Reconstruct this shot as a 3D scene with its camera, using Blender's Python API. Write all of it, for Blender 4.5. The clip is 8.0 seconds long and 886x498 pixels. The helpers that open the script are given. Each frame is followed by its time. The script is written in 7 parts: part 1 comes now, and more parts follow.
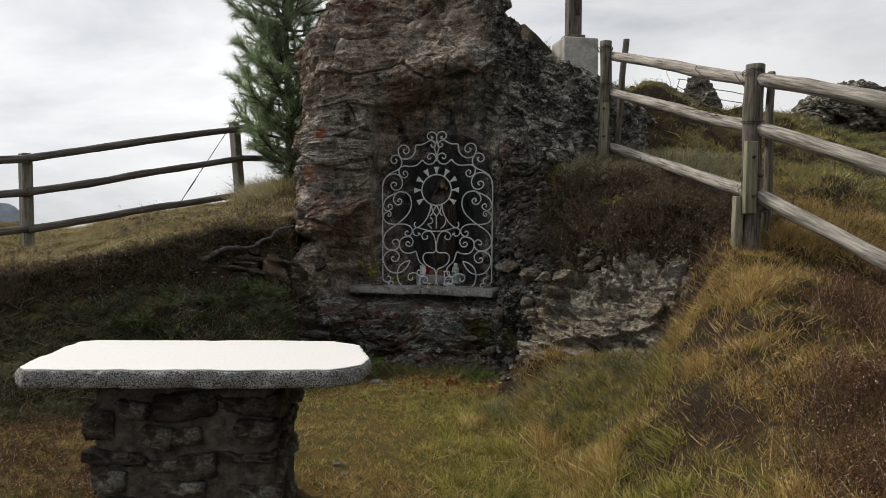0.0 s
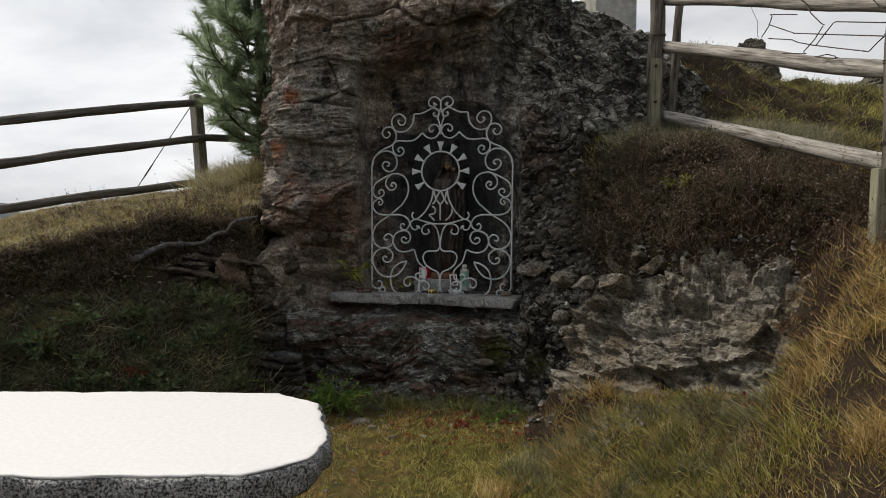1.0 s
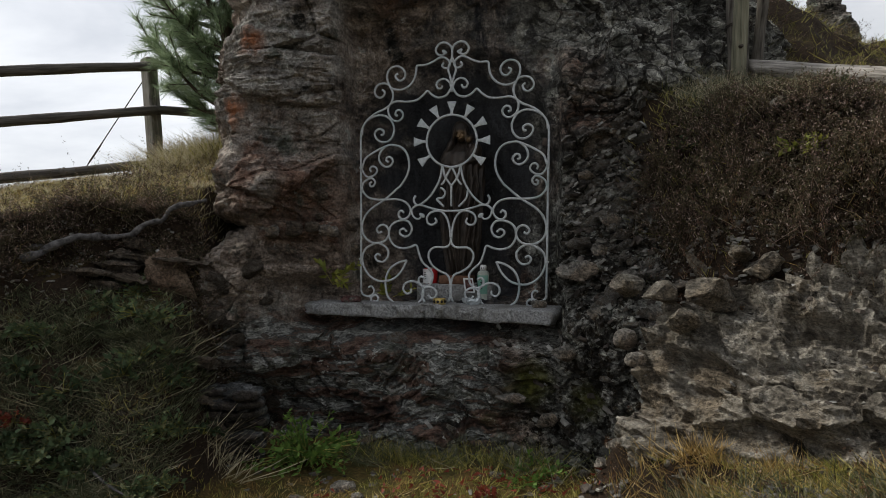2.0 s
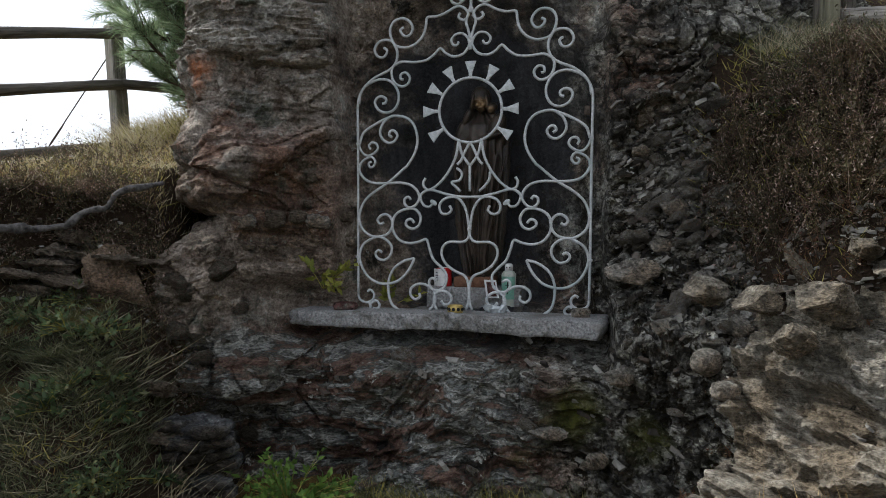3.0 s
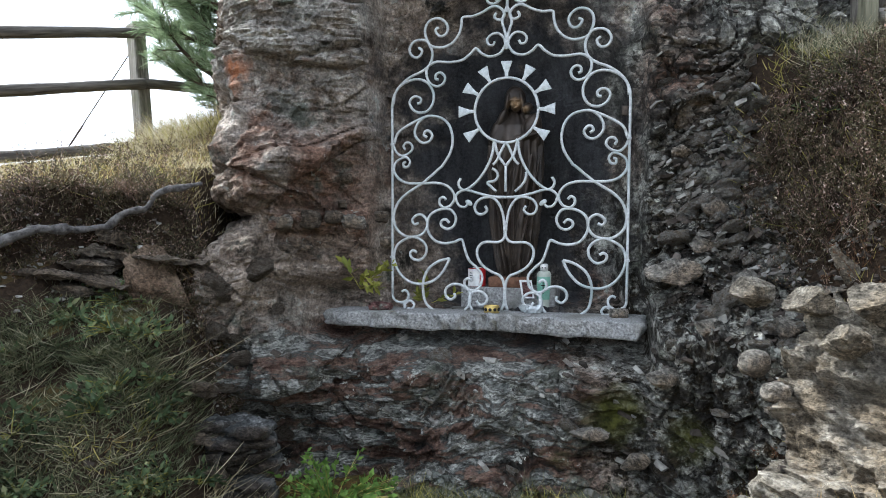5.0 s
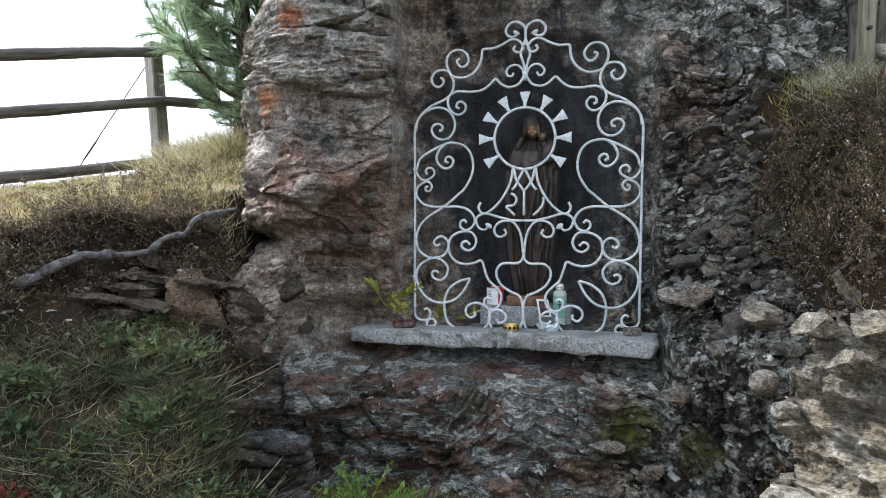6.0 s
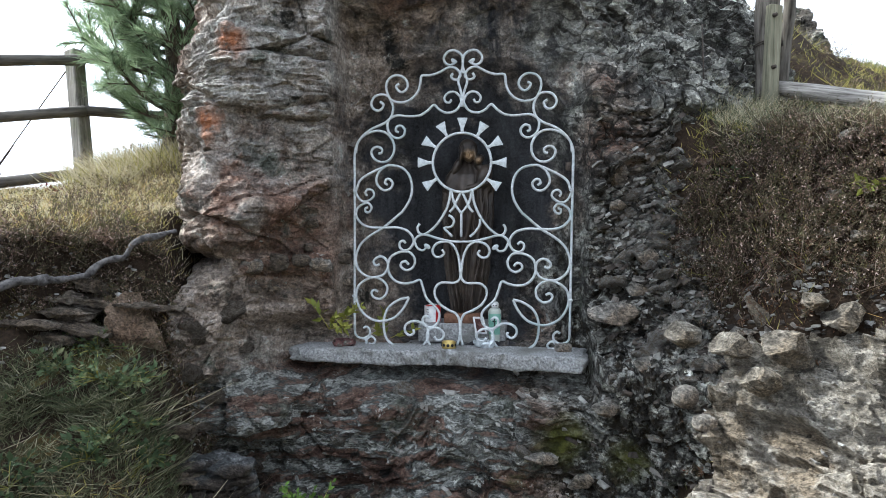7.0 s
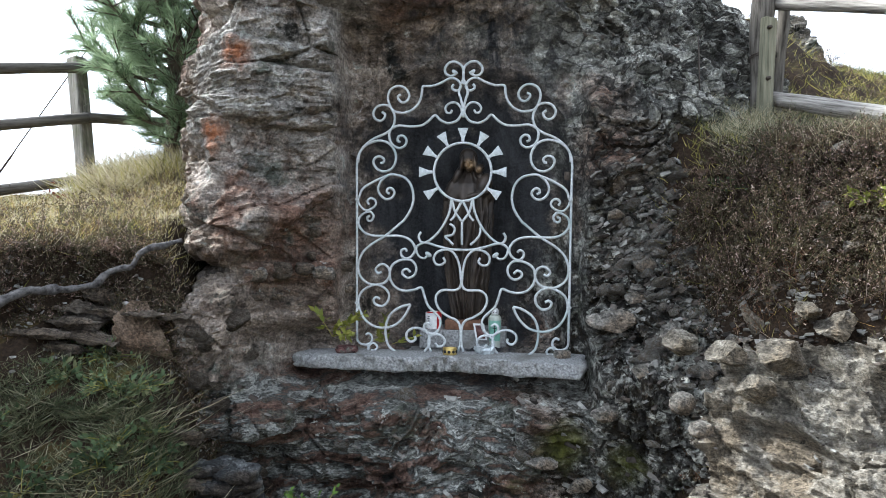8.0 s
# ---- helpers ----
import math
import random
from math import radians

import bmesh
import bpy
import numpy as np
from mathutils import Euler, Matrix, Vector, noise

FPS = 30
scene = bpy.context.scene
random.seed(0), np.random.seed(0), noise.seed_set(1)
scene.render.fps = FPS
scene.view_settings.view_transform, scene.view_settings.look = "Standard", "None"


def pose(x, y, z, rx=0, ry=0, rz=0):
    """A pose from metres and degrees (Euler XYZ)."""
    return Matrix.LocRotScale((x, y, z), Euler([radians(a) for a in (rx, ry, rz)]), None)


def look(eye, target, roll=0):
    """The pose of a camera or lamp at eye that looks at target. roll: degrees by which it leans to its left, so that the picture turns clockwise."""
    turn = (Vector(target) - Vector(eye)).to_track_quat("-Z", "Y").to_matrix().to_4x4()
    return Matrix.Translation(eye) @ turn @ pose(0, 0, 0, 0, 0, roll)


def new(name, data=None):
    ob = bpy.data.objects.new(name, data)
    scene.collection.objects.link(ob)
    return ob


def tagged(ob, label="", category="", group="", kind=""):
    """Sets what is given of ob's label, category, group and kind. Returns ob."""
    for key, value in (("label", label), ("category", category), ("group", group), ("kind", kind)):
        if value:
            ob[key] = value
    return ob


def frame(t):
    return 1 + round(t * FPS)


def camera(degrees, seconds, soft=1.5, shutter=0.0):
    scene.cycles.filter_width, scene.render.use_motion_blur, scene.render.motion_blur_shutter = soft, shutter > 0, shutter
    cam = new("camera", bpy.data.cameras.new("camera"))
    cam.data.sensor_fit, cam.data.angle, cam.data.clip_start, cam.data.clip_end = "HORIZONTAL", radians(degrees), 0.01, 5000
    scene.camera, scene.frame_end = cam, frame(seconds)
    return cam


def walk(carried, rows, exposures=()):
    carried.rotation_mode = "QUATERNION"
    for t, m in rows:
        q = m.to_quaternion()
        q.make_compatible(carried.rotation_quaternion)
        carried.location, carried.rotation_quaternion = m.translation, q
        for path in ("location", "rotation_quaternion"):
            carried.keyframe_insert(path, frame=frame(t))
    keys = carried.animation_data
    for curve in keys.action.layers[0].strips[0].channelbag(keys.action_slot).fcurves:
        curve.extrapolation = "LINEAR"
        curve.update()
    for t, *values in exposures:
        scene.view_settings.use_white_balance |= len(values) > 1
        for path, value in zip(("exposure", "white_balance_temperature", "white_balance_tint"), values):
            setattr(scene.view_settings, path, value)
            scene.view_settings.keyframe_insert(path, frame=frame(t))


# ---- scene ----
# ================= camera and walk =================
cam = camera(64.0, 8.0, soft=0.9)
METRES, EYE = 4.5, 1.55
ROWS = [
    (0.0, 0.0, 0.0, 0.0, 0.01, -1.44, -0.29),
    (0.5, -0.0077, 0.1671, -0.0088, 0.0, -1.37, -0.34),
    (1.0, -0.0111, 0.3401, -0.0135, -0.05, -1.42, -0.34),
    (1.5, -0.0188, 0.5047, -0.0181, -0.14, -1.4, -0.36),
    (1.7, -0.0216, 0.5633, -0.0245, -0.06, -1.22, -0.36),
    (2.8, -0.0449, 0.8036, -0.0342, -0.34, -1.46, -0.35),
    (3.0, -0.0472, 0.8234, -0.0357, -0.31, -1.52, -0.34),
    (3.5, -0.0529, 0.839, -0.0378, -0.35, -1.64, -0.34),
    (4.0, -0.0671, 0.841, -0.0379, -0.3, -1.66, -0.31),
    (4.5, -0.0751, 0.8352, -0.0357, -0.28, -1.69, -0.3),
    (4.7, -0.0782, 0.8316, -0.0347, -0.26, -1.69, -0.32),
    (5.8, -0.1129, 0.7944, -0.0171, -0.32, -1.75, -0.36),
    (6.0, -0.1225, 0.7869, -0.0081, -1.26, -1.76, -0.35),
    (6.5, -0.141, 0.7712, 0.0054, -5.66, -1.71, -0.48),
    (7.0, -0.1475, 0.7648, 0.015, -7.81, -1.67, -0.54),
    (7.5, -0.1527, 0.7584, 0.0213, -8.21, -1.68, -0.54),
    (8.0, -0.1562, 0.7525, 0.0251, -8.2, -1.69, -0.53),
]
EXPOSURE = [(0.0, -0.01, 6450, 10), (1.0, -0.02, 6430, 10), (1.5, -0.11, 6330, 10), (3.0, 0.62, 5950, 10), (3.5, 0.92, 5780, 9), (4.5, 1.66, 5650, 8), (6.0, 1.72, 5580, 8), (8.0, 1.73, 5540, 8)]
walk(cam, [(t, pose(0, 0, EYE) @ pose(METRES * x, METRES * y, METRES * z, 90 + pitch, roll, yaw)) for t, x, y, z, yaw, pitch, roll in ROWS], EXPOSURE)

# ================= sky and sun =================
SUN_AZ, SUN_EL = radians(-68), radians(44)  # from the left, through thin cloud


def build_sky():
    world = bpy.data.worlds.new("overcast_sky")
    scene.world = world
    world.use_nodes = True
    nt = world.node_tree
    nt.nodes.clear()
    N = nt.nodes.new
    out, bg, sky = N("ShaderNodeOutputWorld"), N("ShaderNodeBackground"), N("ShaderNodeTexSky")
    sky.sky_type, sky.sun_disc, sky.sun_elevation, sky.sun_rotation = "NISHITA", False, SUN_EL, SUN_AZ
    co, mp, n1, ramp = N("ShaderNodeTexCoord"), N("ShaderNodeMapping"), N("ShaderNodeTexNoise"), N("ShaderNodeValToRGB")
    mp.inputs["Scale"].default_value = (1.0, 1.0, 3.2)
    n1.inputs["Scale"].default_value, n1.inputs["Detail"].default_value, n1.inputs["Roughness"].default_value = 1.7, 7, 0.55
    n1.inputs["Distortion"].default_value = 0.25
    e = ramp.color_ramp.elements
    e[0].position, e[0].color = 0.40, (0.58, 0.60, 0.63, 1)
    e[1].position, e[1].color = 0.62, (0.98, 0.975, 0.965, 1)
    mid = ramp.color_ramp.elements.new(0.5)
    mid.color = (0.78, 0.785, 0.80, 1)
    gain, mix = N("ShaderNodeVectorMath"), N("ShaderNodeMix")
    gain.operation = "SCALE"
    gain.inputs["Scale"].default_value = 0.06
    mix.data_type = "RGBA"
    mix.inputs["Factor"].default_value = 0.9
    L = nt.links.new
    L(co.outputs["Generated"], mp.inputs["Vector"])
    L(mp.outputs["Vector"], n1.inputs["Vector"])
    L(n1.outputs["Fac"], ramp.inputs["Fac"])
    L(sky.outputs["Color"], gain.inputs[0])
    L(gain.outputs["Vector"], mix.inputs["A"])
    L(ramp.outputs["Color"], mix.inputs["B"])
    dot, glow, lit = N("ShaderNodeVectorMath"), N("ShaderNodeMapRange"), N("ShaderNodeVectorMath")
    dot.operation, lit.operation, glow.interpolation_type = "DOT_PRODUCT", "SCALE", "SMOOTHSTEP"
    dot.inputs[1].default_value = (math.sin(SUN_AZ) * math.cos(SUN_EL), math.cos(SUN_AZ) * math.cos(SUN_EL), math.sin(SUN_EL))
    glow.inputs["From Min"].default_value, glow.inputs["From Max"].default_value = -0.7, 0.7
    glow.inputs["To Min"].default_value, glow.inputs["To Max"].default_value = 0.6, 1.12  # thin cloud glows round the sun
    L(co.outputs["Generated"], dot.inputs[0])
    L(dot.outputs["Value"], glow.inputs["Value"])
    L(mix.outputs["Result"], lit.inputs[0])
    L(glow.outputs["Result"], lit.inputs["Scale"])
    L(lit.outputs["Vector"], bg.inputs["Color"])
    bg.inputs["Strength"].default_value = 1.0
    L(bg.outputs["Background"], out.inputs["Surface"])


build_sky()
sun = new("sun", bpy.data.lights.new("sun", "SUN"))
sun.data.energy, sun.data.angle, sun.data.color = 3.8, radians(11), (1.0, 0.93, 0.80)
sun.matrix_world = look((0, 0, 0), (-math.sin(SUN_AZ) * math.cos(SUN_EL), -math.cos(SUN_AZ) * math.cos(SUN_EL), -math.sin(SUN_EL)))


# ================= vector noise =================
def hash3(i, j, k, seed):
    h = (i.astype(np.int64) * 374761393 + j.astype(np.int64) * 668265263 + k.astype(np.int64) * 2147483647 + seed * 1274126177) & 0xFFFFFFFF
    h = ((h ^ (h >> 13)) * 1274126177) & 0xFFFFFFFF
    h = ((h ^ (h >> 16)) * 2246822519) & 0xFFFFFFFF
    return ((h ^ (h >> 15)) & 0xFFFFFF) / float(0xFFFFFF)


def vnoise(p, seed=0):
    """Value noise in -1..1 at the points p (n x 3)."""
    f = np.floor(p)
    w = p - f
    w = w * w * w * (w * (w * 6 - 15) + 10)
    i, j, k = f[:, 0], f[:, 1], f[:, 2]
    r = 0
    for a in (0, 1):
        for b in (0, 1):
            for c in (0, 1):
                ww = (w[:, 0] if a else 1 - w[:, 0]) * (w[:, 1] if b else 1 - w[:, 1]) * (w[:, 2] if c else 1 - w[:, 2])
                r = r + ww * hash3(i + a, j + b, k + c, seed)
    return r * 2 - 1


def fbm(p, octaves=4, seed=0, gain=0.5):
    r, a = 0, 1.0
    for o in range(octaves):
        r = r + a * vnoise(p * 2.03 ** o + 17.3 * o, seed + o)
        a *= gain
    return r


def cells(p, seed=0):
    """Worley cells: distance to the nearest and second seed and the nearest cell's random number."""
    f = np.floor(p)
    d1, d2, rid = np.full(len(p), 9.0), np.full(len(p), 9.0), np.zeros(len(p))
    for a in (-1, 0, 1):
        for b in (-1, 0, 1):
            for c in (-1, 0, 1):
                i, j, k = f[:, 0] + a, f[:, 1] + b, f[:, 2] + c
                q = np.stack([i + hash3(i, j, k, seed), j + hash3(i, j, k, seed + 7), k + hash3(i, j, k, seed + 13)], 1)
                d = np.sqrt(((p - q) ** 2).sum(1))
                near = d < d1
                d2 = np.where(near, d1, np.minimum(d2, d))
                rid = np.where(near, hash3(i, j, k, seed + 23), rid)
                d1 = np.where(near, d, d1)
    return d1, d2, rid


def facets(p, seed=0):
    """Broken faces: each cell's random number, the distance to its edge, and a plane tilted at random across it."""
    f = np.floor(p)
    d1, d2, rid, lean = np.full(len(p), 9.0), np.full(len(p), 9.0), np.zeros(len(p)), np.zeros(len(p))
    for a in (-1, 0, 1):
        for b in (-1, 0, 1):
            for c in (-1, 0, 1):
                i, j, k = f[:, 0] + a, f[:, 1] + b, f[:, 2] + c
                r0, r1, r2 = hash3(i, j, k, seed), hash3(i, j, k, seed + 7), hash3(i, j, k, seed + 13)
                e = p - np.stack([i + r0, j + r1, k + r2], 1)
                d = np.sqrt((e ** 2).sum(1))
                near = d < d1
                d2 = np.where(near, d1, np.minimum(d2, d))
                rid = np.where(near, (r0 * 7.31 + r1 * 3.17 + r2 * 5.71) % 1.0, rid)
                lean = np.where(near, e[:, 0] * (r1 - 0.5) + e[:, 1] * (r2 - 0.5) + e[:, 2] * (r0 - 0.5), lean)
                d1 = np.where(near, d, d1)
    return rid, d2 - d1, lean


def terrace(h, n, sharp=0.3):
    """The steps of broken beds: h cut into n ledges to the unit."""
    t = h * n
    k = np.floor(t)
    return (k + sstep(0.0, sharp, t - k)) / n


def sstep(a, b, x):
    t = np.clip((x - a) / (b - a), 0, 1)
    return t * t * (3 - 2 * t)


def bump(x, z, cx, cz, sx, sz):
    return np.exp(-((x - cx) / sx) ** 2 - ((z - cz) / sz) ** 2)


# ================= mesh helpers =================
def mesh(name, verts, faces, mat, smooth=False):
    """A mesh from arrays; faces is an n x 3 or n x 4 array, or a list of loops."""
    me = bpy.data.meshes.new(name)
    verts = np.asarray(verts, dtype=np.float32)
    if isinstance(faces, np.ndarray):
        k = faces.shape[1]
        me.vertices.add(len(verts))
        me.vertices.foreach_set("co", verts.ravel())
        me.loops.add(faces.size)
        me.loops.foreach_set("vertex_index", faces.ravel().astype(np.int32))
        me.polygons.add(len(faces))
        me.polygons.foreach_set("loop_start", np.arange(0, faces.size, k, dtype=np.int32))
        me.update(calc_edges=True)
        me.validate()
    else:
        me.from_pydata([tuple(v) for v in verts], [], faces)
    me.polygons.foreach_set("use_smooth", np.full(len(me.polygons), smooth))
    me.materials.append(mat)
    return me


def thing(name, label="", category="", group="", kind="", at=None):
    return_ob = tagged(new(name), label, category, group, kind)
    return_ob.empty_display_size = 0.05
    if at is not None:
        return_ob.matrix_basis = at
    return return_ob


def part(name, source, material, parent, label="", smooth=True):
    """Links a bmesh or a mesh as one object under a thing or a part."""
    if isinstance(source, bmesh.types.BMesh):
        me = bpy.data.meshes.new(name)
        source.to_mesh(me)
        source.free()
        me.materials.append(material)
        me.polygons.foreach_set("use_smooth", np.full(len(me.polygons), smooth))
    else:
        me = source
    ob = tagged(new(name, me), label)
    ob.parent = parent
    return ob


def grid_faces(rows, cols, wrap=False):
    i = np.arange(rows - 1)[:, None] * cols
    c = cols if wrap else cols - 1
    j = np.arange(c)[None, :]
    j2 = (j + 1) % cols
    return np.stack([i + j, i + j2, i + cols + j2, i + cols + j], -1).reshape(-1, 4)


def box(bm, size, at=(0, 0, 0), turn=(0, 0, 0), bevel=0.0, segments=2):
    r = bmesh.ops.create_cube(bm, size=1.0, matrix=pose(*at, *turn) @ Matrix.Diagonal((*size, 1)))
    if bevel:
        edges = list({e for v in r["verts"] for e in v.link_edges})
        bmesh.ops.bevel(bm, geom=edges, offset=bevel, segments=segments, profile=0.5, affect="EDGES")
    return bm


def smooth_line(points, step=6):
    """Catmull-Rom through the points."""
    p = np.asarray(points, dtype=float)
    q = np.vstack([2 * p[0] - p[1], p, 2 * p[-1] - p[-2]])
    t = np.linspace(0, 1, step, endpoint=False)[:, None]
    out = []
    for i in range(len(p) - 1):
        a, b, c, d = q[i:i + 4]
        out.append(0.5 * (2 * b + (c - a) * t + (2 * a - 5 * b + 4 * c - d) * t ** 2 + (3 * b - a - 3 * c + d) * t ** 3))
    return np.vstack(out + [p[-1:]])


def tube(points, radius, sides=8, up=(0, 0, 1)):
    """Verts and faces of a tube along the points; radius is a number or one for each point."""
    p = np.asarray(points, dtype=float)
    n = len(p)
    r = np.broadcast_to(np.asarray(radius, dtype=float), (n,))
    t = np.gradient(p, axis=0)
    t /= np.linalg.norm(t, axis=1, keepdims=True) + 1e-12
    side = np.cross(t, np.asarray(up, dtype=float))
    bad = np.linalg.norm(side, axis=1) < 1e-4
    side[bad] = np.cross(t[bad], (0.37, 0.91, 0.13))
    side /= np.linalg.norm(side, axis=1, keepdims=True)
    top = np.cross(side, t)
    a = np.linspace(0, 2 * np.pi, sides, endpoint=False)
    ring = p[:, None] + r[:, None, None] * (np.cos(a)[None, :, None] * side[:, None] + np.sin(a)[None, :, None] * top[:, None])
    v = np.vstack([ring.reshape(-1, 3), p[:1], p[-1:]])
    f = grid_faces(n, sides, True)
    k = np.arange(sides)
    k2 = (k + 1) % sides
    cap0 = np.stack([k2, k, np.full(sides, n * sides), np.full(sides, n * sides)], 1)
    cap1 = np.stack([(n - 1) * sides + k, (n - 1) * sides + k2, np.full(sides, n * sides + 1), np.full(sides, n * sides + 1)], 1)
    tri = np.vstack([f[:, [0, 1, 2]], f[:, [0, 2, 3]], cap0[:, :3], cap1[:, :3]])
    return v, tri


# ================= materials =================
def nodes(name, rough=0.8, metal=0.0):
    m = bpy.data.materials.new(name)
    m.use_nodes = True
    nt = m.node_tree
    b = nt.nodes["Principled BSDF"]
    b.inputs["Roughness"].default_value, b.inputs["Metallic"].default_value = rough, metal
    b.inputs["Specular IOR Level"].default_value = 0.3 if rough < 0.8 else 0.12
    return m, nt, b


def noise_node(nt, scale, detail=6, rough=0.6, stretch=None, turn=None, distort=0.0):
    n = nt.nodes.new("ShaderNodeTexNoise")
    n.inputs["Scale"].default_value, n.inputs["Detail"].default_value, n.inputs["Roughness"].default_value = scale, detail, rough
    n.inputs["Distortion"].default_value = distort
    co = nt.nodes.new("ShaderNodeTexCoord")
    src = co.outputs["Object"]
    if stretch:
        mp = nt.nodes.new("ShaderNodeMapping")
        mp.inputs["Scale"].default_value = stretch
        if turn:
            mp.inputs["Rotation"].default_value = [radians(a) for a in turn]
        nt.links.new(src, mp.inputs["Vector"])
        src = mp.outputs["Vector"]
    nt.links.new(src, n.inputs["Vector"])
    return n.outputs["Fac"]


def ramp_node(nt, fac, stops):
    r = nt.nodes.new("ShaderNodeValToRGB")
    e = r.color_ramp.elements
    while len(e) < len(stops):
        e.new(0.5)
    for el, (pos, c) in zip(e, stops):
        el.position, el.color = pos, (*c, 1) if len(c) == 3 else c
    nt.links.new(fac, r.inputs["Fac"])
    return r.outputs["Color"]


def mix_node(nt, fac, a, b, blend="MIX"):
    m = nt.nodes.new("ShaderNodeMix")
    m.data_type, m.blend_type = "RGBA", blend
    for sock, val in (("Factor", fac), ("A", a), ("B", b)):
        s = m.inputs[sock]
        if isinstance(val, bpy.types.NodeSocket):
            nt.links.new(val, s)
        elif sock == "Factor":
            s.default_value = val
        else:
            s.default_value = (*val, 1)
    return m.outputs["Result"]


def mask_node(nt, fac, lo, hi):
    m = nt.nodes.new("ShaderNodeMapRange")
    m.inputs["From Min"].default_value, m.inputs["From Max"].default_value = lo, hi
    nt.links.new(fac, m.inputs["Value"])
    return m.outputs["Result"]


def bump_node(nt, b, heights):
    """Bumps from (height socket, strength, distance)."""
    last = None
    for h, strength, dist in heights:
        n = nt.nodes.new("ShaderNodeBump")
        n.inputs["Strength"].default_value, n.inputs["Distance"].default_value = strength, dist
        nt.links.new(h, n.inputs["Height"])
        if last:
            nt.links.new(last, n.inputs["Normal"])
        last = n.outputs["Normal"]
    nt.links.new(last, b.inputs["Normal"])


def spot_node(nt, at, radius, soft, scale=9.0):
    """A ragged patch round one place."""
    co, d, n = nt.nodes.new("ShaderNodeTexCoord"), nt.nodes.new("ShaderNodeVectorMath"), noise_node(nt, scale, 4, 0.7)
    d.operation = "DISTANCE"
    d.inputs[1].default_value = at
    nt.links.new(co.outputs["Object"], d.inputs[0])
    add = nt.nodes.new("ShaderNodeMath")
    add.operation = "MULTIPLY_ADD"
    nt.links.new(n, add.inputs[0])
    add.inputs[1].default_value = radius * 1.6
    nt.links.new(d.outputs["Value"], add.inputs[2])
    return mask_node(nt, add.outputs[0], radius * 1.8 + soft, radius * 1.8 - soft)


def flakes_node(nt, scale, turn, warp):
    """Broken flakes: a random number for each, and the distance to its edge."""
    co, mp, n = nt.nodes.new("ShaderNodeTexCoord"), nt.nodes.new("ShaderNodeMapping"), nt.nodes.new("ShaderNodeTexNoise")
    n.inputs["Scale"].default_value, n.inputs["Detail"].default_value = 6.0, 4
    mp.inputs["Scale"].default_value, mp.inputs["Rotation"].default_value = scale, [radians(a) for a in turn]
    shift = nt.nodes.new("ShaderNodeVectorMath")
    shift.operation = "MULTIPLY_ADD"
    nt.links.new(co.outputs["Object"], n.inputs["Vector"])
    nt.links.new(n.outputs["Color"], shift.inputs[0])
    shift.inputs[1].default_value = (warp, warp, warp)
    nt.links.new(co.outputs["Object"], shift.inputs[2])
    nt.links.new(shift.outputs["Vector"], mp.inputs["Vector"])
    cell, edge, sep = nt.nodes.new("ShaderNodeTexVoronoi"), nt.nodes.new("ShaderNodeTexVoronoi"), nt.nodes.new("ShaderNodeSeparateColor")
    edge.feature = "DISTANCE_TO_EDGE"
    for v in (cell, edge):
        v.inputs["Scale"].default_value = 1.0
        nt.links.new(mp.outputs["Vector"], v.inputs["Vector"])
    nt.links.new(cell.outputs["Color"], sep.inputs[0])
    return sep.outputs[0], edge.outputs["Distance"]


